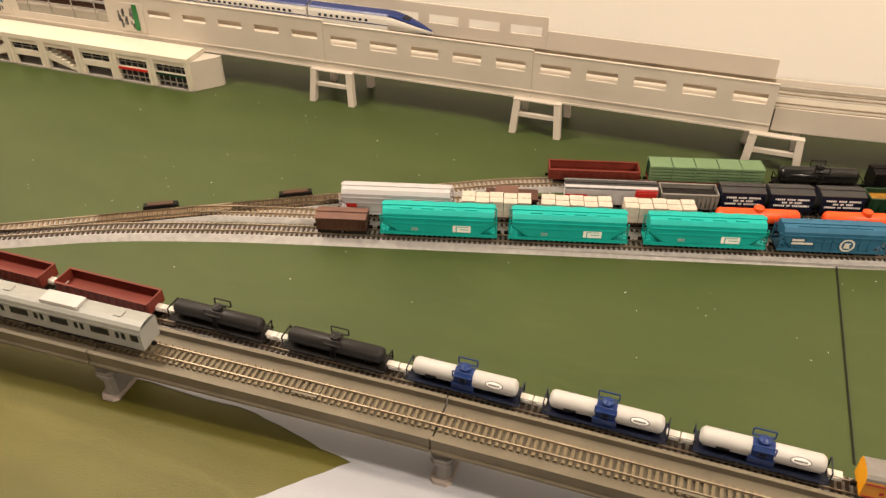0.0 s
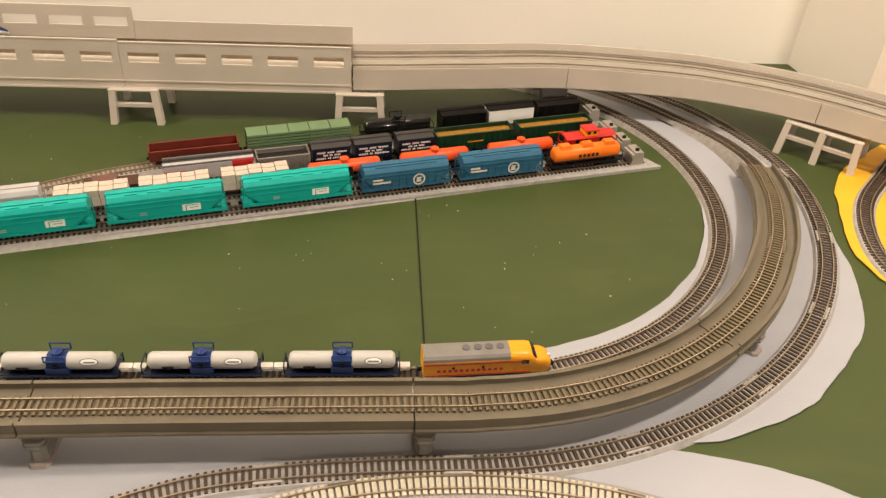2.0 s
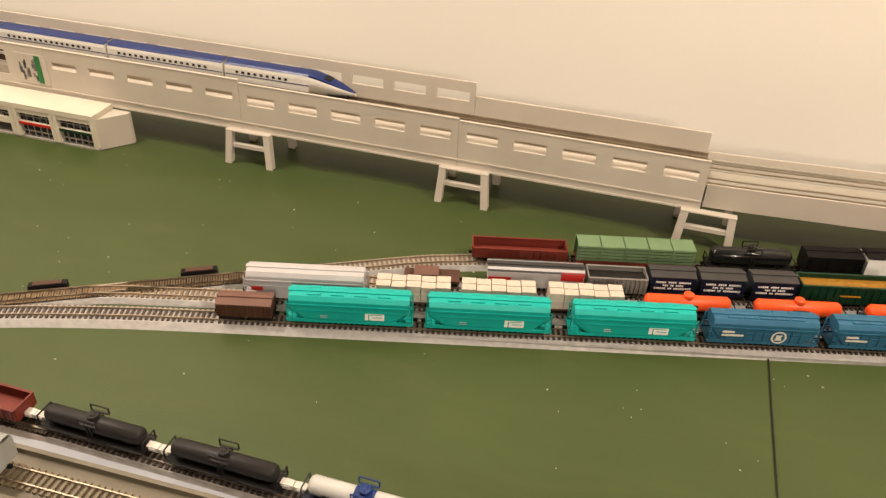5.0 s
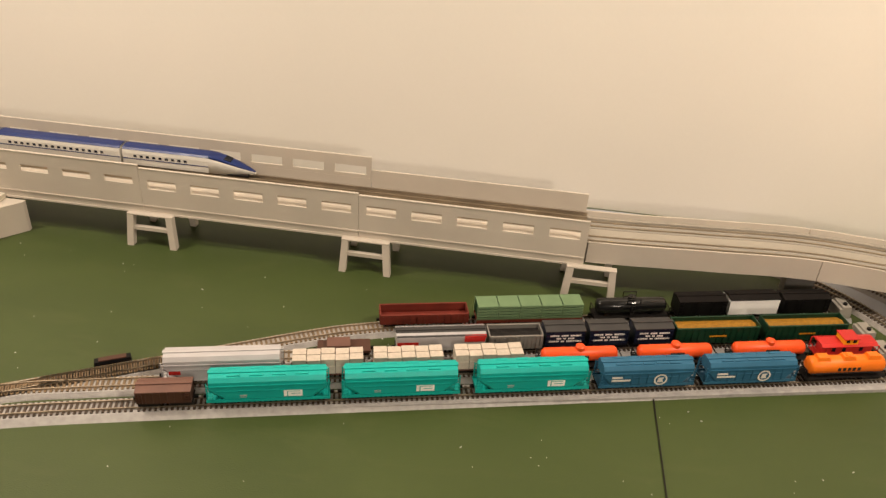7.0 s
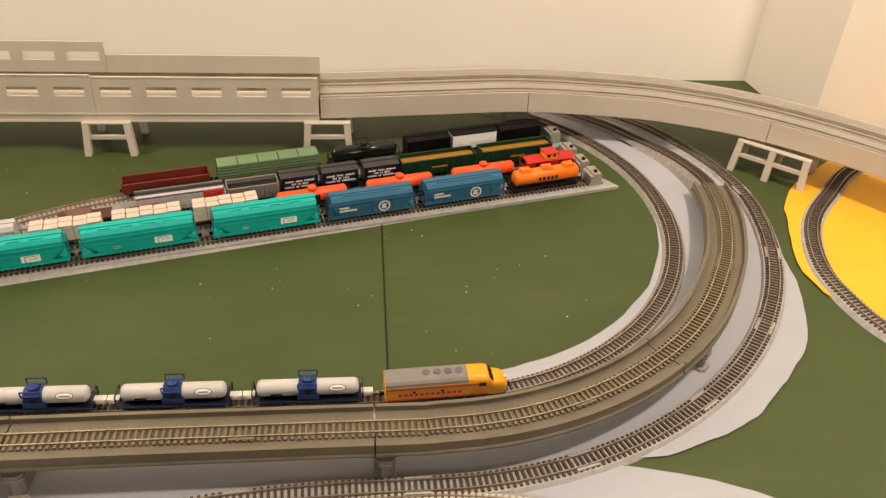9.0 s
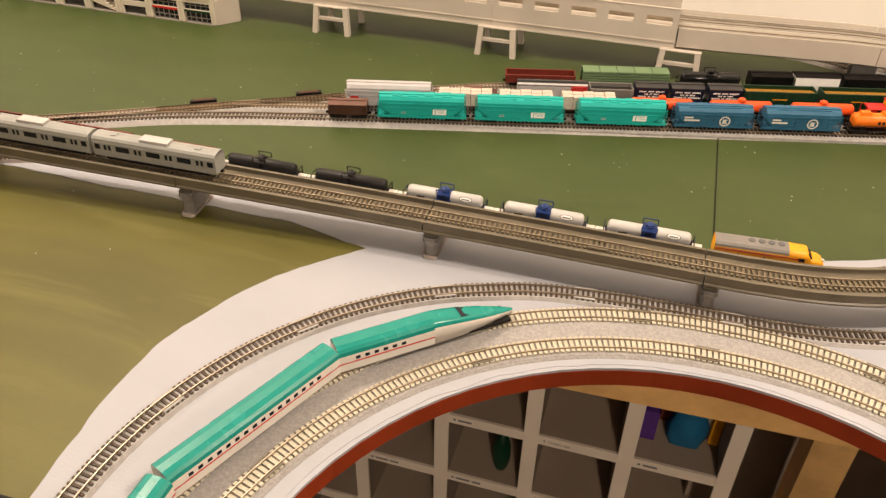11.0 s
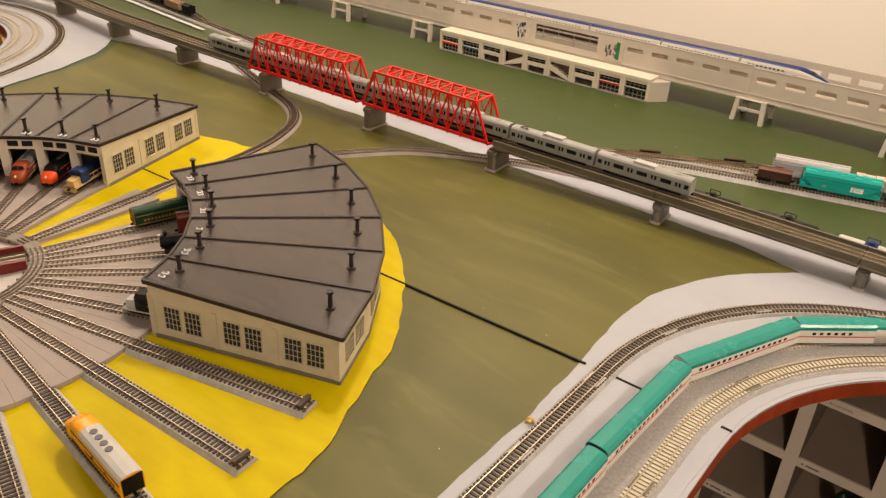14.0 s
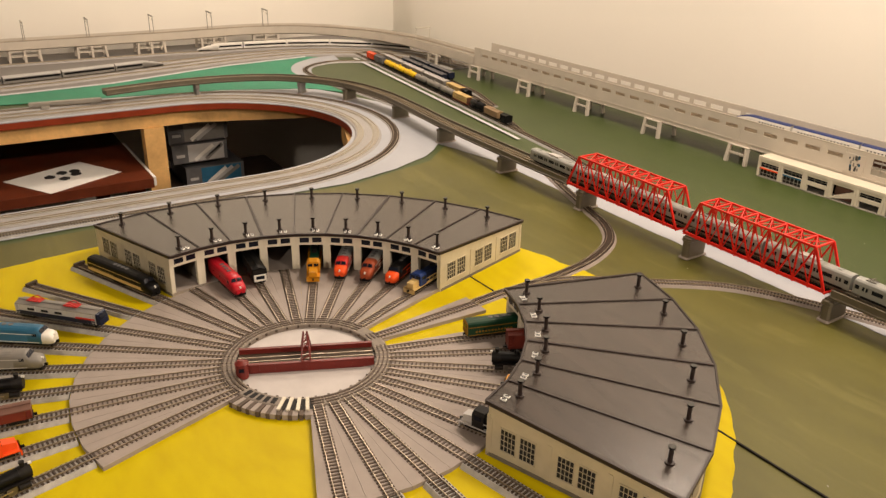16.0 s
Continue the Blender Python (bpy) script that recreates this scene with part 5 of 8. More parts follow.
        for g in (0.180, 0.505, 0.825) if not end else (0.18, 0.50, 0.825):
            for d in (-0.0112, 0.0112):
                small_window(w, m4 @ pose(L * g + d, -0.0001, 0.0160, 0, 0, 180), 0.0172, 0.0250, 4, 4)
                part("window_sill", Mesh().box(L * g + d - 0.0095, L * g + d + 0.0095, -0.0016, 0.0, 0.0148, 0.0158, m4), WALLRH, w)
                part("window_lintel", Mesh().box(L * g + d - 0.0095, L * g + d + 0.0095, -0.0009, 0.0, 0.0412, 0.0424, m4), WALLRH, w)
        for g in (0.0, 0.345, 0.665, 0.975):
            part("pilaster", Mesh().box(L * g, L * g + 0.0050, -0.0007, 0.0, 0.0065, 0.0470, m4), WALLRH, w)
        part("edge_trim", Mesh().bar((*polar(RI - 0.004, ang_e), zi + 0.001), (*polar(RO + 0.004, ang_e), zr + 0.001), 0.0012, 0.0024), ROOFTRIM, h)
    h.matrix_world = Matrix.Translation(shift)
    return h


roundhouse(19.3, 6, "cream model roundhouse with a charcoal roof and smoke vents", (0, 3, 6), 0.0512, 0.0612, (0.0123, 0.0028, 0), 0.2535, 0.4517, 1.2, 0.0)
roundhouse(107.4, 9, "larger cream model roundhouse with open stalls and charcoal roof", (0, 3, 6, 9), 0.0505, 0.0605, (-0.002, -0.0112, 0), 0.2628, 0.4600, -0.6, 1.3)

# ---- rolling stock: every car stands on its rails, x along the track, z from the rail top ----
def wheelset(parent, x, n=2, gap=0.0105):
    tr = part("truck", Mesh().box(x - gap / 2 - 0.004, x + gap / 2 + 0.004, -0.0066, -0.0052, 0.0014, 0.0044).box(x - gap / 2 - 0.004, x + gap / 2 + 0.004, 0.0052, 0.0066, 0.0014, 0.0044)
              .box(x - 0.002, x + 0.002, -0.0052, 0.0052, 0.0024, 0.0050), UNDER, parent)
    for i in range(n):
        xx = x + (i - (n - 1) / 2) * gap / max(1, n - 1)
        for y in (-0.0049, 0.0049):
            part("wheel", Mesh().rod((xx, y - 0.0008, 0.0028), (xx, y + 0.0008, 0.0028), 0.0028, 10), WHEEL, tr)
    return tr


def couplers(parent, L):
    for sx in (-1, 1):
        part("coupler", Mesh().box(min(sx * L / 2, sx * (L / 2 + 0.0035)), max(sx * L / 2, sx * (L / 2 + 0.0035)), -0.0011, 0.0011, 0.0042, 0.0066), DARK, parent)


def car_base(name, label, category, L, group, frame=True, inset=0.016, mat=UNDER):
    c = thing(name, label, category, group)
    if frame:
        part("underframe", Mesh().box(-L / 2, L / 2, -0.0072, 0.0072, 0.0050, 0.0066).box(-L / 2, L / 2, -0.0022, 0.0022, 0.0036, 0.0052), mat, c)
    wheelset(c, -L / 2 + inset)
    wheelset(c, L / 2 - inset)
    couplers(c, L)
    return c


def ladder(parent, x, y, z0, z1, mat, n=5, w=0.0026):
    m = Mesh()
    m.box(x - w, x - w + 0.0004, y - 0.0004, y + 0.0004, z0, z1).box(x + w - 0.0004, x + w, y - 0.0004, y + 0.0004, z0, z1)
    for i in range(n):
        z = z0 + (z1 - z0) * (i + 0.5) / n
        m.box(x - w, x + w, y - 0.0004, y + 0.0004, z - 0.0003, z + 0.0003)
    return part("ladder", m, mat, parent)


def covered_hopper(L, mat, label, group, H=0.0315, W=0.0098, ribs=0, hatches=4, roof=None, slope=0.017, logo=None):
    c = car_base("hopper_car", label, "hopper car", L, group, inset=0.015)
    def ring(x, zb):
        half = [(W * 0.80, zb), (W, zb + 0.0035), (W, H * 0.70), (W * 0.97, H * 0.86), (W * 0.72, H * 0.975), (W * 0.20, H)]
        return [(x, -y, z) for y, z in half] + [(x, y, z) for y, z in half[::-1]]
    e = L / 2
    part("body", Mesh().rings([ring(-e + 0.003, 0.0165), ring(-e + slope, 0.0058), ring(e - slope, 0.0058), ring(e - 0.003, 0.0165)][::-1]), mat, c)
    part("side_sill", Mesh().box(-e, e, -W, -W + 0.0012, 0.0055, 0.0085).box(-e, e, W - 0.0012, W, 0.0055, 0.0085), mat, c)
    for sx in (-1, 1):
        part("end_platform", Mesh().box(min(sx * e, sx * (e - 0.012)), max(sx * e, sx * (e - 0.012)), -W * 0.85, W * 0.85, 0.0064, 0.0072), mat, c)
        for sy in (-1, 1):
            ladder(c, sx * (e - 0.0032), sy * (W - 0.0003), 0.0085, H * 0.80, mat)
            part("end_brace", Mesh().bar((sx * (e - 0.001), sy * W * 0.85, 0.0085), (sx * (e - 0.001), sy * W * 0.85, H * 0.80), 0.0005, 0.0005), mat, c)
    for sy in (-1, 1):
        part("eave_rib", Mesh().box(-e + 0.004, e - 0.004, sy * W - 0.0006, sy * W + 0.0006, H * 0.72, H * 0.76), mat, c)
        part("eave_rib", Mesh().box(-e + 0.010, e - 0.010, sy * W - 0.0005, sy * W + 0.0005, H * 0.56, H * 0.585), mat, c)
        for i in range(ribs):
            x = -e + slope + (L - 2 * slope) * (i + 0.5) / ribs
            part("side_rib", Mesh().box(x - 0.0006, x + 0.0006, sy * W - 0.0006, sy * W + 0.0006, 0.0090, H * 0.72), mat, c)
    part("running_board", Mesh().box(-e + 0.002, e - 0.002, -0.0022, 0.0022, H, H + 0.0009), roof or mat, c)
    for i in range(hatches):
        x = -e + 0.014 + (L - 0.028) * (i + 0.5) / hatches
        for sy in (-1, 1):
            part("roof_hatch", Mesh().box(x - 0.0055, x + 0.0055, sy * 0.0045 - 0.0014, sy * 0.0045 + 0.0014, H * 0.965, H + 0.0004), roof or mat, c)
    for x in (-L * 0.2, 0, L * 0.2):
        part("outlet", Mesh().rings([[(x - 0.003, -0.003, 0.0012), (x + 0.003, -0.003, 0.0012), (x + 0.003, 0.003, 0.0012), (x - 0.003, 0.003, 0.0012)],
                                     [(x - 0.009, -0.007, 0.0060), (x + 0.009, -0.007, 0.0060), (x + 0.009, 0.007, 0.0060), (x - 0.009, 0.007, 0.0060)]]), mat, c)
    return c, W, H


def teal_hopper():
    c, W, H = covered_hopper(0.105, TEALC, "bright teal green covered hopper car with a white side panel", "teal hopper cars")
    for sy in (-1, 1):
        p = part("side_panel", Mesh().box(0.021 * -sy - 0.008, 0.021 * -sy + 0.008, sy * W - 0.0002, sy * W + 0.0003, 0.0104, 0.0176), BRIGHT, c, "white emblem panel")
        for k, (u0, u1, v0, v1) in enumerate(((-0.0052, 0.0062, 0.0158, 0.0163), (-0.0052, -0.0044, 0.0104, 0.0158), (-0.0015, 0.0062, 0.0132, 0.0137))):
            part("emblem_bar", Mesh().box(0.021 * -sy + min(u0, u1) , 0.021 * -sy + max(u0, u1), sy * (W + 0.0003) - 0.0001, sy * (W + 0.0003) + 0.0001, v0, v1), TEALC, p)
        for z in (0.0108, 0.0126):
            part("lettering_bar", Mesh().box(-0.021 * -sy - 0.003, -0.021 * -sy + 0.003, sy * W - 0.0002, sy * W + 0.0002, z, z + 0.0007), LGREY, c)
    return c


def blue_hopper():
    c, W, H = covered_hopper(0.092, BLUEC, "medium blue ribbed covered hopper car with a round white emblem", "blue hopper cars", H=0.0290, ribs=9, hatches=5, slope=0.012)
    for sy in (-1, 1):
        ring = Mesh()
        x0, z0 = -sy * 0.012, 0.0140
        for r0, r1 in ((0.0048, 0.0064),):
            ring.rings([[(x0 + r * math.cos(a), sy * (W + 0.0008), z0 + r * math.sin(a)) for r in (r0, r1)] for a in (2 * math.pi * i / 20 for i in range(21))], caps=False, closed=False)
        e = part("emblem", ring, WHITEP, c, "round white emblem")
        part("emblem_shape", Mesh().prism([(x0 - 0.0028, 0), (x0 + 0.0028, 0), (x0 + 0.0014, 0.0008), (x0 + 0.0030, 0.0013), (x0 - 0.0022, 0.0013)], 0, 0.001), WHITEP, e).matrix_local = Matrix(((1, 0, 0, 0), (0, 0, 1, sy * (W + 0.0008)), (0, 4, 0, z0 - 0.003), (0, 0, 0, 1)))
        for k in range(2):
            part("lettering_bar", Mesh().box(sy * 0.024 - 0.011, sy * 0.024 - 0.001 + 0.008 * k, sy * (W + 0.0008) - 0.0001, sy * (W + 0.0008) + 0.0001, 0.0168 - 0.0034 * k, 0.0188 - 0.0034 * k), WHITEP, c)
    return c


def grey_hopper():
    c, W, H = covered_hopper(0.106, HGREY, "light grey smooth-sided covered hopper car", "grey hopper cars", hatches=0)
    for sy in (-1, 1):
        part("emblem", Mesh().box(-0.046, -0.036, sy * W - 0.0002, sy * W + 0.0003, 0.0130, 0.0170), RED, c, "small red emblem")
        part("lettering_bar", Mesh().box(-0.046, -0.030, sy * W - 0.0002, sy * W + 0.0003, 0.0085, 0.0100), RED, c)
    return c


def box_car(L, mat, label, group, H=0.0270, W=0.0092, roof=None, door=True, ribs=6, name="box_car", text=None):
    c = car_base(name, label, "freight car", L, group, inset=min(0.014, L * 0.22))
    e = L / 2
    part("body", Mesh().box(-e + 0.001, e - 0.001, -W, W, 0.0066, H - 0.003), mat, c)
    part("roof", Mesh().rings([[(x, -W - 0.0004, H - 0.003), (x, -W - 0.0004, H - 0.0022), (x, 0, H), (x, W + 0.0004, H - 0.0022), (x, W + 0.0004, H - 0.003)] for x in (e - 0.0005, -e + 0.0005)]), roof or mat, c)
    part("running_board", Mesh().box(-e, e, -0.0018, 0.0018, H, H + 0.0007), roof or mat, c)
    for sy in (-1, 1):
        for i in range(ribs):
            x = -e + L * (i + 0.5) / ribs
            part("side_rib", Mesh().box(x - 0.0004, x + 0.0004, sy * W - 0.0005, sy * W + 0.0005, 0.0070, H - 0.0034), mat, c)
        if door:
            part("door", Mesh().box(-0.006, 0.006, sy * W - 0.0008, sy * W + 0.0008, 0.0072, H - 0.0045), mat, c)
        if text:
            for k in range(3):
                rows = Mesh()
                n, half = (19, 11, 17)[k], L * (0.40, 0.22, 0.38)[k]
                for j in range(n):
                    if n > 9 and j in (n // 2 + k, n // 3):
                        continue
                    x = -half + 2 * half * (j + 0.5) / n
                    rows.box(x - half * 0.72 / n, x + half * 0.72 / n, sy * (W + 0.0008) - 0.0001, sy * (W + 0.0008) + 0.0001, 0.0128 + 0.0033 * k, 0.0146 + 0.0033 * k)
                part("lettering_bar", rows, text, c)
        for sx in (-1, 1):
            if ribs:
                ladder(c, sx * (e - 0.0035), sy * (W + 0.0005), 0.0075, H - 0.003, mat, 4)
    return c


def tank_car(L, mat, label, group, R=0.0082, dome=None, dome_mat=None, band=None, frame_mat=UNDER, small=False, marks=False):
    c = car_base("tank_car", label, "tank car", L, group, inset=0.014, mat=frame_mat)
    e, zc = L / 2 - 0.003, 0.0075 + R
    barrel = Mesh()
    rings = []
    for x, k in ((-e, 0.35), (-e + 0.0008, 0.75), (-e + 0.003, 1), (e - 0.003, 1), (e - 0.0008, 0.75), (e, 0.35)):
        rings.append([(x, R * k * math.sin(2 * math.pi * i / 20), zc + R * k * math.cos(2 * math.pi * i / 20)) for i in range(20)])
    part("barrel", barrel.rings(rings, smooth=True), mat, c)
    for sx in (-1, 1):
        x = sx * (e - 0.012)
        part("saddle", Mesh().box(x - 0.003, x + 0.003, -R * 0.7, R * 0.7, 0.0064, zc - R * 0.6), frame_mat, c)
        part("end_rail", Mesh().bar((sx * L / 2, -0.007, 0.0066), (sx * L / 2, -0.007, 0.0150), 0.0004, 0.0004).bar((sx * L / 2, 0.007, 0.0066), (sx * L / 2, 0.007, 0.0150), 0.0004, 0.0004)
             .bar((sx * L / 2, -0.007, 0.0150), (sx * L / 2, 0.007, 0.0150), 0.0004, 0.0004), frame_mat, c)
    for sy in (-1, 1):
        part("side_walk", Mesh().box(-L / 2, L / 2, sy * 0.0086 - 0.0007, sy * 0.0086 + 0.0007, 0.0062, 0.0068), frame_mat, c)
    if band:
        part("band", Mesh().rings([[(x, (R + 0.0004) * math.sin(2 * math.pi * i / 20), zc + (R + 0.0004) * math.cos(2 * math.pi * i / 20)) for i in range(20)] for x in (-0.0068, 0.0068)], smooth=True), band, c)
        part("platform", Mesh().box(-0.0080, 0.0080, -R - 0.0012, R + 0.0012, 0.0066, 0.0128), band, c)
    dm = dome_mat or band or mat
    part("dome", Mesh().rod((0, 0, zc + R * 0.85), (0, 0, zc + R + 0.0030), 0.0040 if not small else 0.0032, 14).rod((0, 0, zc + R + 0.0030), (0, 0, zc + R + 0.0040), 0.0030, 14, 0.0012), dm, c)
    if not small:
        walk_m = Mesh().box(-0.0070, 0.0070, -0.0074, -0.0060, zc + R * 0.72, zc + R * 0.72 + 0.0006).box(-0.0070, 0.0070, 0.0060, 0.0074, zc + R * 0.72, zc + R * 0.72 + 0.0006)
        for sx in (-1, 1):
            for sy in (-1, 1):
                walk_m.bar((sx * 0.0070, sy * 0.0073, zc + R * 0.72), (sx * 0.0070, sy * 0.0073, zc + R + 0.0036), 0.0004, 0.0004)
        for sy in (-1, 1):
            walk_m.bar((-0.0070, sy * 0.0073, zc + R + 0.0036), (0.0070, sy * 0.0073, zc + R + 0.0036), 0.0004, 0.0004)
            ladder(c, 0, sy * (R + 0.0006), 0.0070, zc + R * 0.7, frame_mat, 5, 0.0022)
        part("dome_platform", walk_m, dm, c)
    if marks:
        for sy in (-1, 1):
            y = sy * (R + 0.0001)
            wrap = lambda x, u, e: (x, sy * (R + e) * math.cos(u), zc + (R + e) * math.sin(u))
            oval = lambda rx, ru, e: Mesh().add([wrap(sy * -0.0225 + rx * math.cos(t), 0.55 + ru * math.sin(t), e) for t in (2 * math.pi * i / 24 for i in range(24))], [tuple(range(24)) if sy < 0 else tuple(range(24))[::-1]])
            o = part("emblem", oval(0.0066, 0.42, 0.00012), GREYINK, c, "white oval emblem with a dark rim")
            part("emblem_field", oval(0.0058, 0.34, 0.00026), BRIGHT, o)
            part("lettering_bar", Mesh().add([wrap(sy * -0.0225 + x, u, 0.00040) for x, u in ((-0.0040, 0.47), (0.0040, 0.47), (0.0040, 0.61), (-0.0040, 0.61))], [(0, 1, 2, 3) if sy < 0 else (3, 2, 1, 0)]), GREYINK, o)
            part("lettering_bar", Mesh().box(sy * 0.0235 - 0.0042, sy * 0.0235 + 0.0042, y - 0.0001, y + 0.0002, zc - 0.0022, zc - 0.0006), INK, c)
    return c


def gondola(L, mat, label, group, H=0.0155, load=None):
    c = car_base("gondola_car", label, "gondola car", L, group, inset=0.014)
    e, W = L / 2, 0.0095
    part("floor_panel", Mesh().box(-e, e, -W, W, 0.0066, 0.0076), mat, c)
    for sy in (-1, 1):
        part("side", Mesh().box(-e, e, sy * W - 0.0006, sy * W + 0.0006, 0.0060, H), mat, c)
        part("top_rail", Mesh().box(-e, e, sy * W - 0.0010, sy * W + 0.0010, H, H + 0.0010), mat, c)
        for i in range(13):
            x = -e + L * (i + 0.5) / 13
            part("side_rib", Mesh().box(x - 0.0005, x + 0.0005, sy * (W + 0.0009) - 0.0005, sy * (W + 0.0009) + 0.0005, 0.0062, H), mat, c)
    for sx in (-1, 1):
        part("end", Mesh().box(sx * e - 0.0006, sx * e + 0.0006, -W, W, 0.0060, H + 0.0016), mat, c)
    if load:
        part("load", Mesh().rings([[(x, -W + 0.001, H - 0.0035), (x, 0, H - 0.0012 + 0.0007 * math.sin(x * 300)), (x, W - 0.001, H - 0.0035), (x, 0, H - 0.006)] for x in np.linspace(e - 0.001, -e + 0.001, 14)]), load, c)
    return c


def timber_car(L, label, group):
    c = car_base("flat_car", label, "flat car", L, group, inset=0.012)
    part("deck", Mesh().box(-L / 2, L / 2, -0.0092, 0.0092, 0.0062, 0.0078), BROWN, c)
    for i in range(5):
        x0, x1 = -L / 2 + 0.002 + (L - 0.004) * i / 5, -L / 2 + 0.0017 + (L - 0.004) * (i + 1) / 5
        for sy in (-1, 1):
            part("timber_pack", Mesh().box(x0, x1, min(sy * 0.0004, sy * 0.0088), max(sy * 0.0004, sy * 0.0088), 0.0078, 0.0162 + 0.0005 * (i % 2)), LUMBER, c)
            part("timber_pack", Mesh().box(x0 + 0.0002, x1 - 0.0002, min(sy * 0.0004, sy * 0.0086), max(sy * 0.0004, sy * 0.0086), 0.0163, 0.0232 + 0.0007 * ((i + 1) % 2)), LUMBER, c)
    for i in range(4):
        x = -L / 2 + 0.002 + (L - 0.004) * (i + 1) / 5
        part("strap", Mesh().box(x - 0.0003, x + 0.0003, -0.0091, 0.0091, 0.0078, 0.0170), GREYINK, c)
    return c


def slatted_car(L, mat, label, group):
    c = car_base("slatted_car", label, "freight car", L, group, inset=0.015, mat=MAROON)
    e, W, H = L / 2, 0.0090, 0.0245
    part("core", Mesh().box(-e + 0.001, e - 0.001, -W + 0.0012, W - 0.0012, 0.0072, H - 0.001), DGREEN if mat is MINT else BROWN, c)
    for sy in (-1, 1):
        part("side_sill", Mesh().box(-e, e, sy * W - 0.0010, sy * W + 0.0008, 0.0046, 0.0082), MAROON, c)
    for i in range(5):
        a, b = -e + L * i / 5 + 0.0005, -e + L * (i + 1) / 5 - 0.0005
        part("roof_panel", Mesh().box(a, b, -W - 0.0003, W + 0.0003, H - 0.001, H), mat, c)
        for sy in (-1, 1):
            for k in range(5):
                z = 0.0085 + 0.0034 * k
                part("slat", Mesh().box(a, b, sy * W - 0.0011, sy * W + 0.0004, z, z + 0.0022), mat, c)
            part("post", Mesh().box(a - 0.0006, a + 0.0006, sy * W - 0.0008, sy * W + 0.0008, 0.0072, H), mat, c)
    return c


def caboose(L, mat, roof, label, group):
    c = car_base("caboose", label, "caboose", L, group, inset=0.012)
    e, W, H = L / 2, 0.0088, 0.0200
    part("body", Mesh().box(-e + 0.007, e - 0.007, -W, W, 0.0066, H), mat, c)
    part("roof", Mesh().rings([[(x, -W - 0.0008, H), (x, -W * 0.6, H + 0.0016), (x, W * 0.6, H + 0.0016), (x, W + 0.0008, H)] for x in (e - 0.001, -e + 0.001)]), roof, c)
    cu = part("cupola", Mesh().box(-0.007, 0.008, -W * 0.8, W * 0.8, H + 0.001, H + 0.0070), YELC, c, "yellow cupola")
    part("cupola_roof", Mesh().box(-0.008, 0.009, -W * 0.9, W * 0.9, H + 0.0070, H + 0.0080), roof, cu)
    for sy in (-1, 1):
        for x in (-0.017, -0.006, 0.012):
            if abs(x) < e - 0.009:
                part("window", Mesh().box(x - 0.0018, x + 0.0018, sy * W - 0.0003, sy * W + 0.0003, 0.0145, 0.0185), GLASS, c)
        for x in (-0.003, 0.004):
            part("cupola_window", Mesh().box(x - 0.0016, x + 0.0016, sy * W * 0.8 - 0.0003, sy * W * 0.8 + 0.0003, H + 0.0032, H + 0.0062), GLASS, cu)
    for sx in (-1, 1):
        part("end_platform", Mesh().box(min(sx * e, sx * (e - 0.007)), max(sx * e, sx * (e - 0.007)), -W, W, 0.0064, 0.0072), mat, c)
        part("end_rail", Mesh().bar((sx * e, -W, 0.0125), (sx * e, W, 0.0125), 0.0004, 0.0004).bar((sx * e, -W, 0.0072), (sx * e, -W, H), 0.0004, 0.0004).bar((sx * e, W, 0.0072), (sx * e, W, H), 0.0004, 0.0004), roof, c)
    return c


def body_ring(x, W, zb, H, k=1.0, top=None):
    """A carbody section with rounded eaves."""
    t = H if top is None else top
    half = [(W * k, zb), (W * k, zb + (t - zb) * 0.70), (W * k * 0.93, zb + (t - zb) * 0.87), (W * k * 0.72, zb + (t - zb) * 0.965), (W * k * 0.30, t)]
    return [(x, -y, z) for y, z in half] + [(x, y, z) for y, z in half[::-1]]


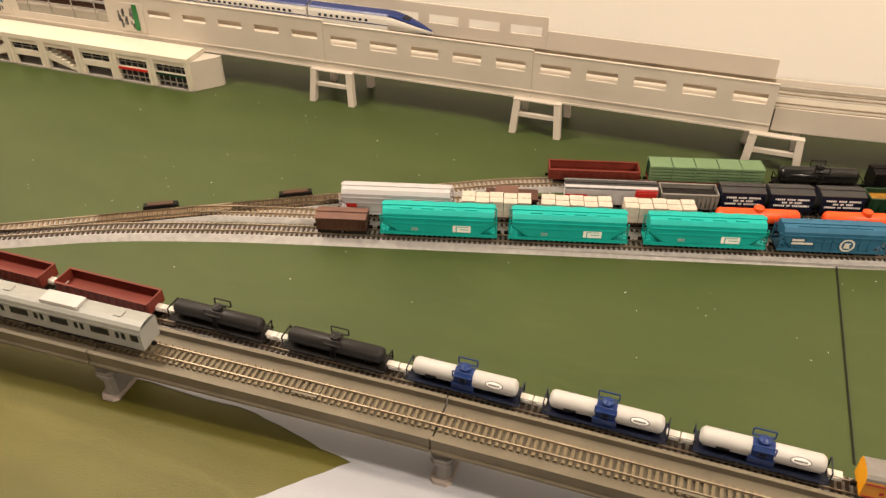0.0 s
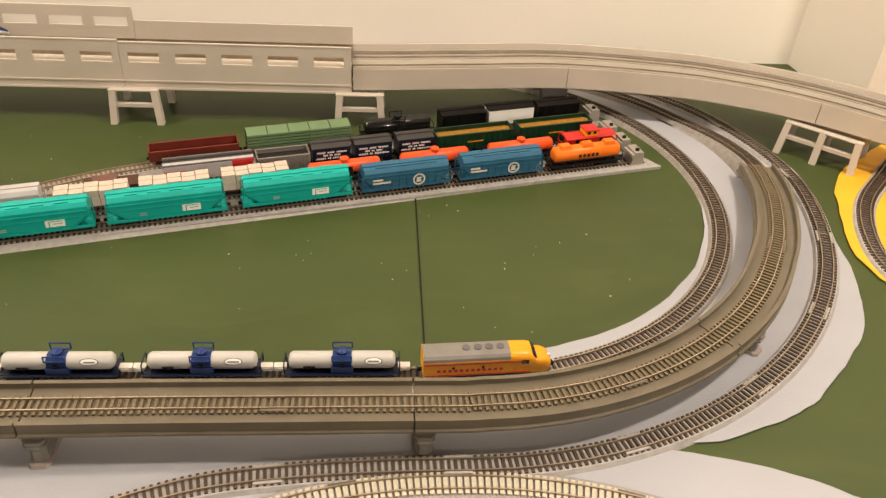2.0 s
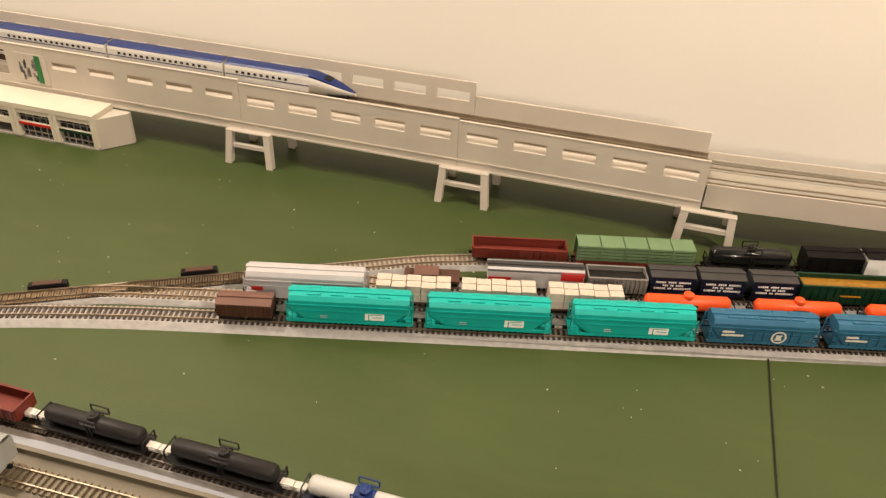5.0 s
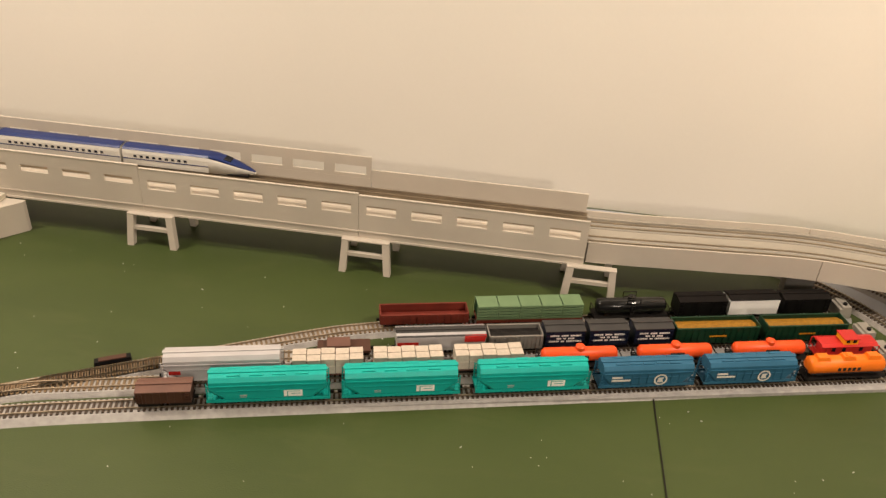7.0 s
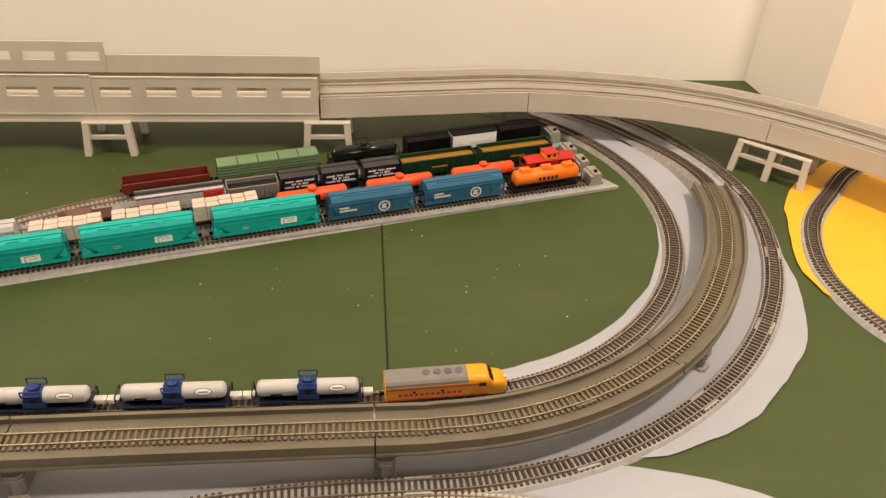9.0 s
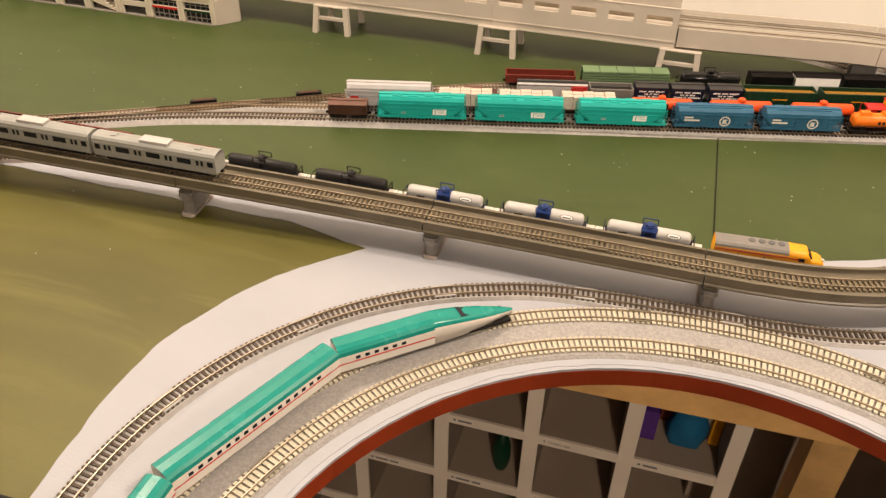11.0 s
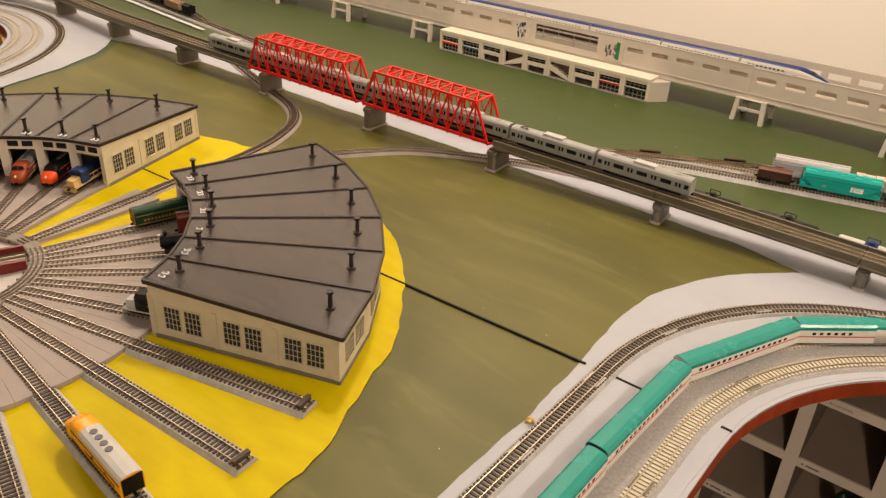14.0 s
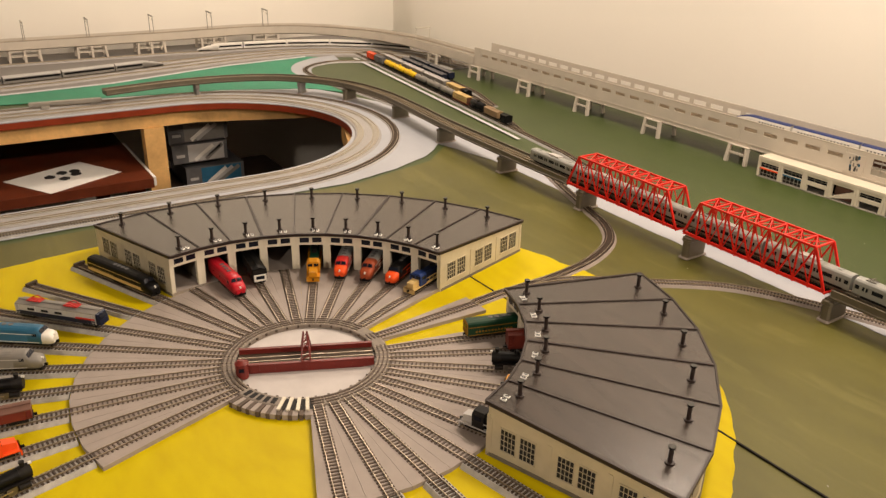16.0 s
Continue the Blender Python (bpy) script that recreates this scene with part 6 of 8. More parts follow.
def cab_unit(label, body, roof, trim, group="cab diesel locomotives", L=0.096, stripe=None, name="diesel_locomotive", nose_mat=None):
    """A streamlined cab diesel with a rounded nose facing +x."""
    c = thing(name, label, "locomotive", group)
    for sx in (-1, 1):
        wheelset(c, sx * (L / 2 - 0.020), 2, 0.0150)
    couplers(c, L)
    e, W, H = L / 2, 0.0094, 0.0242
    part("underframe", Mesh().box(-e + 0.002, e - 0.004, -0.0085, 0.0085, 0.0034, 0.0058).box(-0.013, 0.013, -0.0088, 0.0088, 0.0018, 0.0050), UNDER, c)
    rear = [body_ring(-e, W, 0.0056, H), body_ring(e - 0.030, W, 0.0056, H)]
    part("body", Mesh().rings(rear[::-1], smooth=False), body, c)
    part("roof", Mesh().rings([[(x, -W * 1.008, H * 0.735), (x, -W * 0.945, H * 0.90), (x, -W * 0.74, H * 0.974), (x, -W * 0.30, H + 0.0004), (x, W * 0.30, H + 0.0004), (x, W * 0.74, H * 0.974), (x, W * 0.945, H * 0.90), (x, W * 1.008, H * 0.735)]
                              for x in (e - 0.032, -e + 0.0002)]), roof, c)
    cab = [body_ring(e - 0.030, W, 0.0056, H), body_ring(e - 0.019, W, 0.0056, H * 0.985), body_ring(e - 0.0155, W, 0.0056, H * 0.94), body_ring(e - 0.0125, W, 0.0054, H * 0.745)]
    part("cab", Mesh().rings(cab[::-1], smooth=True), body, c)
    nose = [body_ring(e - 0.0125, W, 0.0054, H * 0.745),
            body_ring(e - 0.006, W * 0.97, 0.0052, H * 0.70), body_ring(e - 0.002, W * 0.85, 0.0052, H * 0.62), body_ring(e, W * 0.60, 0.0052, H * 0.50)]
    part("nose", Mesh().rings(nose[::-1], smooth=True), nose_mat or body, c)
    for sy in (-1, 1):
        part("windscreen", Mesh().rings([[(e - 0.0160, sy * 0.0006, H * 0.935), (e - 0.0160, sy * 0.0066, H * 0.905), (e - 0.0126, sy * 0.0078, H * 0.765), (e - 0.0124, sy * 0.0006, H * 0.775)],
                                        [(e - 0.0152, sy * 0.0006, H * 0.945), (e - 0.0152, sy * 0.0066, H * 0.915), (e - 0.0118, sy * 0.0078, H * 0.775), (e - 0.0116, sy * 0.0006, H * 0.785)]]), GLASS, c)
        part("cab_window", Mesh().box(e - 0.0235, e - 0.0180, sy * W - 0.0003, sy * W + 0.0003, 0.0150, 0.0184), GLASS, c)
        part("stripe", Mesh().box(-e + 0.001, e - 0.020, sy * (W + 0.0001) - 0.0002, sy * (W + 0.0001) + 0.0002, 0.0168, 0.0176), trim, c)
        part("stripe", Mesh().box(-e + 0.001, e - 0.016, sy * (W + 0.0001) - 0.0002, sy * (W + 0.0001) + 0.0002, 0.0062, 0.0070), trim, c)
        for x in (-0.026, -0.004):
            part("porthole", Mesh().rod((x, sy * (W - 0.0002), 0.0136), (x, sy * (W + 0.0004), 0.0136), 0.0011, 12), GLASS, c)
        for k in range(12):
            x = -e + 0.010 + 0.0042 * k
            part("lettering_bar", Mesh().box(x, x + 0.0026, sy * (W + 0.0002) - 0.0001, sy * (W + 0.0002) + 0.0001, 0.0098, 0.0122), trim, c)
    part("headlight", Mesh().rod((e - 0.003, 0, 0.0142), (e + 0.0002, 0, 0.0136), 0.0013, 10), WHITEP, c)
    for k in range(4):
        x = -0.016 + 0.0085 * k
        part("roof_fan", Mesh().rod((x, 0, H - 0.0002), (x, 0, H + 0.0010), 0.0030, 14), UNDER if roof is ROOFG else ROOFG, c)
    part("pilot", Mesh().box(e - 0.004, e - 0.001, -0.0075, 0.0075, 0.0012, 0.0052), UNDER, c)
    return c


def hood_unit(label, body, accent, group="hood diesel locomotives", L=0.092, cab=None):
    """A road-switcher diesel: long hood, cab, short nose facing +x."""
    c = thing("diesel_locomotive", label, "locomotive", group)
    for sx in (-1, 1):
        wheelset(c, sx * (L / 2 - 0.020), 3, 0.0190)
    couplers(c, L)
    e = L / 2
    part("walkway", Mesh().box(-e, e, -0.0095, 0.0095, 0.0062, 0.0078), accent, c)
    part("fuel_tank", Mesh().box(-0.013, 0.013, -0.0085, 0.0085, 0.0016, 0.0062), UNDER, c)
    part("hood", Mesh().rings([[(x, -0.0064, 0.0078), (x, -0.0064, 0.0205), (x, -0.0048, 0.0228), (x, 0.0048, 0.0228), (x, 0.0064, 0.0205), (x, 0.0064, 0.0078)] for x in (e - 0.030, -e + 0.005)]), body, c)
    part("cab", Mesh().rings([[(x, -0.0094, 0.0078), (x, -0.0094, 0.0225), (x, -0.0060, 0.0255), (x, 0.0060, 0.0255), (x, 0.0094, 0.0225), (x, 0.0094, 0.0078)] for x in (e - 0.016, e - 0.030)]), cab or body, c)
    part("short_nose", Mesh().rings([[(e - 0.003, -0.0058, 0.0078), (e - 0.003, -0.0050, 0.0150), (e - 0.003, 0.0050, 0.0150), (e - 0.003, 0.0058, 0.0078)],
                                     [(e - 0.016, -0.0064, 0.0078), (e - 0.016, -0.0056, 0.0172), (e - 0.016, 0.0056, 0.0172), (e - 0.016, 0.0064, 0.0078)]]), accent, c)
    for sy in (-1, 1):
        part("windscreen", Mesh().box(e - 0.0162, e - 0.0156, min(sy * 0.001, sy * 0.0076), max(sy * 0.001, sy * 0.0076), 0.0180, 0.0222), GLASS, c)
        part("cab_window", Mesh().box(e - 0.0275, e - 0.0190, sy * 0.0094 - 0.0002, sy * 0.0094 + 0.0003, 0.0170, 0.0212), GLASS, c)
        part("handrail", Mesh().bar((-e, sy * 0.0094, 0.0150), (e - 0.030, sy * 0.0094, 0.0150), 0.0004, 0.0004), accent, c)
        for k in range(7):
            x = -e + 0.009 * k
            part("stanchion", Mesh().box(x, x + 0.0006, sy * 0.0094 - 0.0003, sy * 0.0094 + 0.0003, 0.0078, 0.0150), accent, c)
    for k in range(3):
        x = -e + 0.014 + 0.010 * k
        part("roof_fan", Mesh().rod((x, 0, 0.0226), (x, 0, 0.0244), 0.0040, 14), UNDER, c)
    part("pilot", Mesh().box(e - 0.0015, e, -0.0090, 0.0090, 0.0012, 0.0078), accent, c)
    return c


def steam_engine(label, boiler=DARK, group="steam locomotives", tender=DARK):
    c = thing("steam_locomotive", label, "locomotive", group)
    part("boiler", Mesh().rod((-0.020, 0, 0.0150), (0.036, 0, 0.0150), 0.0066, 18), boiler, c)
    part("smokebox", Mesh().rod((0.036, 0, 0.0150), (0.047, 0, 0.0150), 0.0069, 18), UNDER, c)
    part("chimney", Mesh().rod((0.041, 0, 0.0205), (0.041, 0, 0.0268), 0.0020, 12, 0.0026), UNDER, c)
    part("dome", Mesh().rod((0.018, 0, 0.0205), (0.018, 0, 0.0248), 0.0032, 12, 0.0018), boiler, c)
    part("sand_dome", Mesh().rod((0.000, 0, 0.0205), (0.000, 0, 0.0240), 0.0028, 12, 0.0016), boiler, c)
    part("cab", Mesh().box(-0.034, -0.018, -0.0088, 0.0088, 0.0068, 0.0232), boiler, c)
    part("cab_roof", Mesh().rings([[(x, -0.0096, 0.0230), (x, -0.005, 0.0250), (x, 0.005, 0.0250), (x, 0.0096, 0.0230)] for x in (-0.016, -0.037)]), UNDER, c)
    part("running_board", Mesh().box(-0.020, 0.046, -0.0088, 0.0088, 0.0092, 0.0102), UNDER, c)
    for sy in (-1, 1):
        for k in range(4):
            x = -0.010 + 0.0125 * k
            part("driving_wheel", Mesh().rod((x, sy * 0.0052, 0.0048), (x, sy * 0.0066, 0.0048), 0.0048, 16), WHEEL, c)
        part("side_rod", Mesh().box(-0.010, 0.0275, sy * 0.0074 - 0.0004, sy * 0.0074 + 0.0004, 0.0040, 0.0054), RAIL, c)
        part("cylinder", Mesh().rod((0.033, sy * 0.0078, 0.0056), (0.043, sy * 0.0078, 0.0056), 0.0030, 12), UNDER, c)
        part("cab_window", Mesh().box(-0.030, -0.022, sy * 0.0088 - 0.0002, sy * 0.0088 + 0.0003, 0.0160, 0.0205), GLASS, c)
        for x in (0.040,):
            part("pilot_wheel", Mesh().rod((x, sy * 0.0050, 0.0026), (x, sy * 0.0062, 0.0026), 0.0026, 12), WHEEL, c)
    td = part("tender", Mesh().box(-0.078, -0.040, -0.0088, 0.0088, 0.0066, 0.0190), tender, c)
    part("tender_load", Mesh().rings([[(-0.044, -0.007, 0.019), (-0.044, 0.007, 0.019), (-0.066, 0.007, 0.019), (-0.066, -0.007, 0.019)][::-1], [(-0.048, -0.004, 0.0225), (-0.048, 0.004, 0.0225), (-0.062, 0.004, 0.021), (-0.062, -0.004, 0.021)][::-1]]), DARK, td)
    for x in (-0.048, -0.070):
        wheelset(c, x, 2, 0.009)
    part("headlight", Mesh().rod((0.046, 0, 0.0222), (0.049, 0, 0.0222), 0.0016, 10), WHITEP, c)
    return c


def commuter_car(front=False, panto=False):
    """A silver suburban car; with front, its cab faces +x."""
    L = 0.1315
    c = thing("commuter_car", "silver-grey commuter train car with dark windows on the bridge", "train car", "commuter train cars")
    e, W, H = L / 2, 0.0094, 0.0262
    wheelset(c, -e + 0.022, 2, 0.0135)
    wheelset(c, e - 0.022, 2, 0.0135)
    couplers(c, L - 0.002)
    part("underfloor", Mesh().box(-e + 0.034, e - 0.034, -0.0080, 0.0080, 0.0022, 0.0062), UNDER, c)
    for k in range(5):
        x = -0.028 + 0.014 * k
        part("equipment_box", Mesh().box(x - 0.0045, x + 0.0045, -0.0088, 0.0088, 0.0024, 0.0060), UNDER, c)
    part("body", Mesh().rings([body_ring(x, W, 0.0060, H) for x in ((e - (0.003 if front else 0)), -e)]), GREYC, c)
    part("roof", Mesh().rings([[(x, -W * 0.90, H * 0.90), (x, -W * 0.70, H * 0.978), (x, -W * 0.28, H + 0.0003), (x, W * 0.28, H + 0.0003), (x, W * 0.70, H * 0.978), (x, W * 0.90, H * 0.90)] for x in (e - 0.003, -e)]), GREYC, c)
    if front:
        part("cab_front", Mesh().rings([body_ring(e - 0.003, W, 0.0060, H), body_ring(e - 0.0005, W * 0.97, 0.0060, H * 0.97), body_ring(e + 0.0008, W * 0.90, 0.0062, H * 0.90)][::-1]), GREYC, c)
        part("windscreen", Mesh().rings([[(e + 0.0004, -0.0074, 0.0150), (e + 0.0004, 0.0074, 0.0150), (e - 0.0006, 0.0070, 0.0222), (e - 0.0006, -0.0070, 0.0222)],
                                        [(e + 0.0014, -0.0074, 0.0150), (e + 0.0014, 0.0074, 0.0150), (e + 0.0004, 0.0070, 0.0222), (e + 0.0004, -0.0070, 0.0222)]]), GLASS, c)
        for sy in (-1, 1):
            part("headlight", Mesh().rod((e - 0.001, sy * 0.0064, 0.0108), (e + 0.0016, sy * 0.0064, 0.0108), 0.0009, 8), WHITEP, c)
    for sy in (-1, 1):
        y = sy * W
        for k in range(4):
            x = -e + L * (k + 0.5) / 4
            d = part("door", Mesh().box(x - 0.0052, x + 0.0052, y - 0.0002, y + 0.0002, 0.0070, 0.0205), GREYC, c)
            for dx in (-0.0024, 0.0024):
                part("door_window", Mesh().box(x + dx - 0.0014, x + dx + 0.0014, y - 0.0004, y + 0.0004, 0.0132, 0.0186), GLASS, d)
        for k in range(3):
            x = -e + L * (k + 1) / 4
            part("window", Mesh().box(x - 0.0072, x + 0.0072, y - 0.0004, y + 0.0004, 0.0132, 0.0186), GLASS, c)
        for x in ((-e + 0.0055, e - 0.0055) if not front else (-e + 0.0055,)):
            part("window", Mesh().box(x - 0.0028, x + 0.0028, y - 0.0004, y + 0.0004, 0.0132, 0.0186), GLASS, c)
        part("belt_stripe", Mesh().box(-e, e - 0.003, y - 0.0003, y + 0.0003, 0.0110, 0.0116), GREYC, c)
        part("belt_stripe", Mesh().box(-e, e - 0.003, y * 0.985 - 0.0003, y * 0.985 + 0.0003, 0.0200, 0.0206), GREYC, c)
    part("cooler", Mesh().rings([[(x, -0.0060, H), (x, -0.0056, H + 0.0024), (x, 0.0056, H + 0.0024), (x, 0.0060, H)] for x in (0.015, -0.015)]), LGREY, c, "pale grey roof cooler")
    if panto:
        pt = Mesh()
        for s in (-1, 1):
            pt.bar((0.040, s * 0.004, H + 0.0010), (0.054, s * 0.004, H + 0.0010), 0.0004, 0.0004).bar((0.040, s * 0.004, H + 0.0010), (0.047, s * 0.003, H + 0.0034), 0.0003, 0.0003).bar((0.054, s * 0.004, H + 0.0010), (0.047, s * 0.003, H + 0.0034), 0.0003, 0.0003)
        pt.bar((0.047, -0.0075, H + 0.0036), (0.047, 0.0075, H + 0.0036), 0.0006, 0.0004)
        part("pantograph", pt, WHEEL, c)
    else:
        for x in (-0.045, 0.045):
            part("roof_vent", Mesh().box(x - 0.003, x + 0.003, -0.003, 0.003, H, H + 0.0010), GREYC, c)
    return c


def bullet_car(L, body, top, stripe, label, group, nose=0, nose_len=0.055, band=None, thin=False):
    """A high-speed train car; nose=1 has a long nose at +x, -1 at -x."""
    c = thing("bullet_train_car", label, "train car", group)
    e, W, H, zb = L / 2, 0.0103, 0.0235, 0.0028
    wheelset(c, -e + 0.025, 2, 0.0145)
    wheelset(c, e - 0.025, 2, 0.0145)
    part("underfloor", Mesh().box(-e + 0.006, e - 0.006, -0.0094, 0.0094, 0.0016, 0.0040), UNDER, c)
    b0 = e - (nose_len if nose else 0)
    part("body", Mesh().rings([body_ring(x, W, zb, H) for x in (b0, -e + 0.0008)]), body, c)
    zt = 0.0178
    cut = slice(1, -1) if thin else slice(None)
    part("roof", Mesh().rings([[(x, -W * 1.004, zt), (x, -W * 0.945, H * 0.895), (x, -W * 0.73, H * 0.975), (x, -W * 0.30, H + 0.0003), (x, W * 0.30, H + 0.0003), (x, W * 0.73, H * 0.975), (x, W * 0.945, H * 0.895), (x, W * 1.004, zt)][cut]
                              for x in (b0, -e + 0.0008)]), top, c)
    if nose:
        lo, hi = [], []
        for i in range(11):
            u = i / 10
            x = b0 + nose_len * u
            k = (1 - u ** 2.6) * 0.86 + 0.14
            t = zb + (H - zb) * ((1 - u ** 1.35) * 0.82 + 0.18)
            lo.append(body_ring(x, W, zb, H, k, t * 0.985))
            hi.append([(x, -W * k * 0.97, zb + (t - zb) * 0.64), (x, -W * k * 0.95, zb + (t - zb) * 0.86), (x, -W * k * 0.73, t * 0.982), (x, -W * k * 0.3, t + 0.0003), (x, W * k * 0.3, t + 0.0003), (x, W * k * 0.73, t * 0.982), (x, W * k * 0.95, zb + (t - zb) * 0.86),
                       (x, W * k * 0.97, zb + (t - zb) * 0.64)][cut])
        part("nose", Mesh().rings(lo[::-1], smooth=True), body, c)
        part("nose_cowl", Mesh().rings(hi[::-1], smooth=True), top, c)
        u = 0.33
        x = b0 + nose_len * u
        t = zb + (H - zb) * ((1 - u ** 1.35) * 0.82 + 0.18)
        t2 = zb + (H - zb) * ((1 - (u + 0.15) ** 1.35) * 0.82 + 0.18)
        part("windscreen", Mesh().rings([[(x, -0.0060, t * 0.985), (x, 0.0060, t * 0.985), (x + 0.008, 0.0052, t2 * 0.985), (x + 0.008, -0.0052, t2 * 0.985)],
                                        [(x, -0.0060, t + 0.0007), (x, 0.0060, t + 0.0007), (x + 0.008, 0.0052, t2 + 0.0007), (x + 0.008, -0.0052, t2 + 0.0007)]][::-1]), GLASS, c)
    for sy in (-1, 1):
        y = sy * W
        n = int((b0 + e - 0.03) / 0.0075)
        for k in range(n):
            x = -e + 0.016 + 0.0075 * k
            part("window", Mesh().box(x - 0.0018, x + 0.0018, y - 0.0003, y + 0.0003, 0.0126, 0.0154), GLASS, c)
        part("stripe", Mesh().box(-e + 0.001, b0, y - 0.0003, y + 0.0003, 0.0100, 0.0110), stripe, c)
        for x in (-e + 0.009, b0 - 0.006):
            part("door", Mesh().box(x - 0.0028, x + 0.0028, y - 0.0002, y + 0.0002, 0.0050, 0.0168), body, c)
        if band:
            part("window_band", Mesh().box(-e + 0.006, b0 - 0.002, y - 0.00035, y + 0.00035, 0.0098, 0.0158), band, c)
    return c


PLACED = set()


def put(car, m):
    """The first use moves the car itself, later ones make copies."""
    if car.name not in PLACED:
        PLACED.add(car.name)
        car.matrix_world = m
        return car
    return copy_thing(car, m)


# ---- freight yard on the green board ----
YD, YN, YP = Vector((0.9674, 0.2532)), Vector((-0.2532, 0.9674)), Vector((-0.353, 0.569))
YANG = math.degrees(math.atan2(YD.y, YD.x))
row_off = (0.0105, 0.0400, 0.0705, 0.1150)
yard_pt = lambda s, o: tuple(YP + YD * s + YN * o)
yard_at = lambda s, k: tuple(YP + YD * s + YN * float(np.interp(k, range(4), row_off)))


def yard_pose(s0, s1, k, flip=False):
    x, y = yard_at((s0 + s1) / 2, k)
    return pose(x, y, RAILTOP, 0, 0, YANG + (180 if flip else 0))


ladder_o = lambda s: -0.006 + 0.2475 * (s + 0.10)
leads = ([(-0.70, 0.481), (-0.60, 0.484), (-0.52, 0.497), yard_pt(-0.098, -0.016), yard_pt(0.0, 0.002), yard_pt(0.10, 0.009), yard_pt(0.19, 0.0105)],
         [yard_pt(s, ladder_o(s)) for s in (-0.02, 0.03)] + [yard_pt(0.08, ladder_o(0.08) - 0.001), yard_pt(0.14, 0.0394), yard_pt(0.20, 0.0400)],
         [yard_pt(s, ladder_o(s)) for s in (0.10, 0.16)] + [yard_pt(0.205, ladder_o(0.205) - 0.001), yard_pt(0.265, 0.0698), yard_pt(0.32, 0.0705)],
         [(-0.54, 0.491), yard_pt(-0.10, -0.006), yard_pt(0.0, ladder_o(0.0)), yard_pt(0.20, ladder_o(0.20)), yard_pt(0.34, ladder_o(0.34)), yard_pt(0.39, 0.1110), yard_pt(0.43, 0.1146), yard_pt(0.47, 0.115)])
for k in range(4):
    pts = spline(leads[k])[:-1] + run_line([], leads[k][-1], yard_at(0.915, k))
    line, wide = Path(pts), 0.0150 if k == 0 else 0.0125
    cut = line.near(*leads[k][-1])
    railway("yard_lead_track", line, "curved yard lead with weathered sleepers on grey roadbed", BALLAST, TIEL if k else TIE, group="yard lead tracks", width=wide, s1=cut)
    railway("yard_track", line, "yard track with brown sleepers on grey roadbed", BALLAST, TIE, group="yard tracks", width=wide, s0=cut)
    bp = thing("buffer_stop", "small grey buffer stop at the end of a yard track", "buffer stop", "buffer stops")
    bp.matrix_world = yard_pose(0.905, 0.905, k)
    part("frame", Mesh().rings([[(-0.008, -0.0095, -0.0025), (0.008, -0.0095, -0.0025), (0.008, 0.0095, -0.0025), (-0.008, 0.0095, -0.0025)], [(-0.004, -0.0095, 0.0120), (0.006, -0.0095, 0.0120), (0.006, 0.0095, 0.0120), (-0.004, 0.0095, 0.0120)]]), CONCD, bp)
    part("beam", Mesh().box(-0.0078, -0.0040, -0.0100, 0.0100, 0.0062, 0.0100), CONCD, bp)
    part("lamp", Mesh().rod((0.001, -0.0035, 0.0118), (0.001, -0.0035, 0.0142), 0.0022, 8), UNDER, bp)
sheet("yard_edge", [yard_pt(0.054, -0.001), yard_pt(0.19, 0.001), yard_pt(0.932, -0.0065), yard_pt(0.918, 0.026), yard_pt(0.19, 0.020), yard_pt(0.054, 0.008)], 0.0036, BALLAST, "grey roadbed strip along the yard", thick=0.0036, category="roadbed")
# switch motors and points on the ladder
for s in (0.03, 0.155):
    x, y = yard_pt(s, ladder_o(s) + 0.017)
    sw = thing("switch_machine", "small black point motor beside the yard ladder", "point motor", "point motors")
    sw.matrix_world = pose(x, y, 0.0, 0, 0, YANG + 14)
    part("case", Mesh().box(-0.016, 0.016, -0.0035, 0.0035, 0.0, 0.0062), DARK, sw)
    part("cover", Mesh().box(-0.012, 0.012, -0.0028, 0.0028, 0.0062, 0.0072), BROWN, sw)

t_hop, b_hop, g_hop = teal_hopper(), blue_hopper(), grey_hopper()
for a, b in ((0.249, 0.355), (0.364, 0.470), (0.483, 0.589)):
    put(t_hop, yard_pose(a, b, 0))
for a, b in ((0.597, 0.690), (0.698, 0.792)):
    put(b_hop, yard_pose(a, b, 0))
put(g_hop, yard_pose(0.207, 0.314, 1))
bx = box_car(0.047, BROWN, "short brown wooden caboose-like box car", "brown box cars", roof=BROWNR, H=0.0215, ribs=8, door=False)
put(bx, yard_pose(0.191, 0.238, 0))
ot = tank_car(0.084, ORANGE, "orange tank car with lettering on black underframe", "orange tank cars", R=0.0088, small=True)
for sy in (-1, 1):
    for k in range(5):
        part("lettering_bar", Mesh().box(-0.012 + 0.005 * k, -0.0088 + 0.005 * k, sy * 0.0089 - 0.0001, sy * 0.0089 + 0.0001, 0.0148, 0.0186), INK, ot)
for x in (-0.026, 0.0001, 0.026):
    part("roof_hatch", Mesh().rings([[(x - 0.0075, -0.0055, 0.0215), (x + 0.0075, -0.0055, 0.0215), (x + 0.0075, 0.0055, 0.0215), (x - 0.0075, 0.0055, 0.0215)],
                                     [(x - 0.0055, -0.0035, 0.0275), (x + 0.0055, -0.0035, 0.0275), (x + 0.0055, 0.0035, 0.0275), (x - 0.0055, 0.0035, 0.0275)]]), ORANGE, ot)
for sy in (-1, 1):
    part("side_band", Mesh().box(-0.038, 0.038, sy * 0.0088 - 0.0004, sy * 0.0088 + 0.0004, 0.0118, 0.0126), INK, ot)
put(ot, yard_pose(0.802, 0.886, 0))
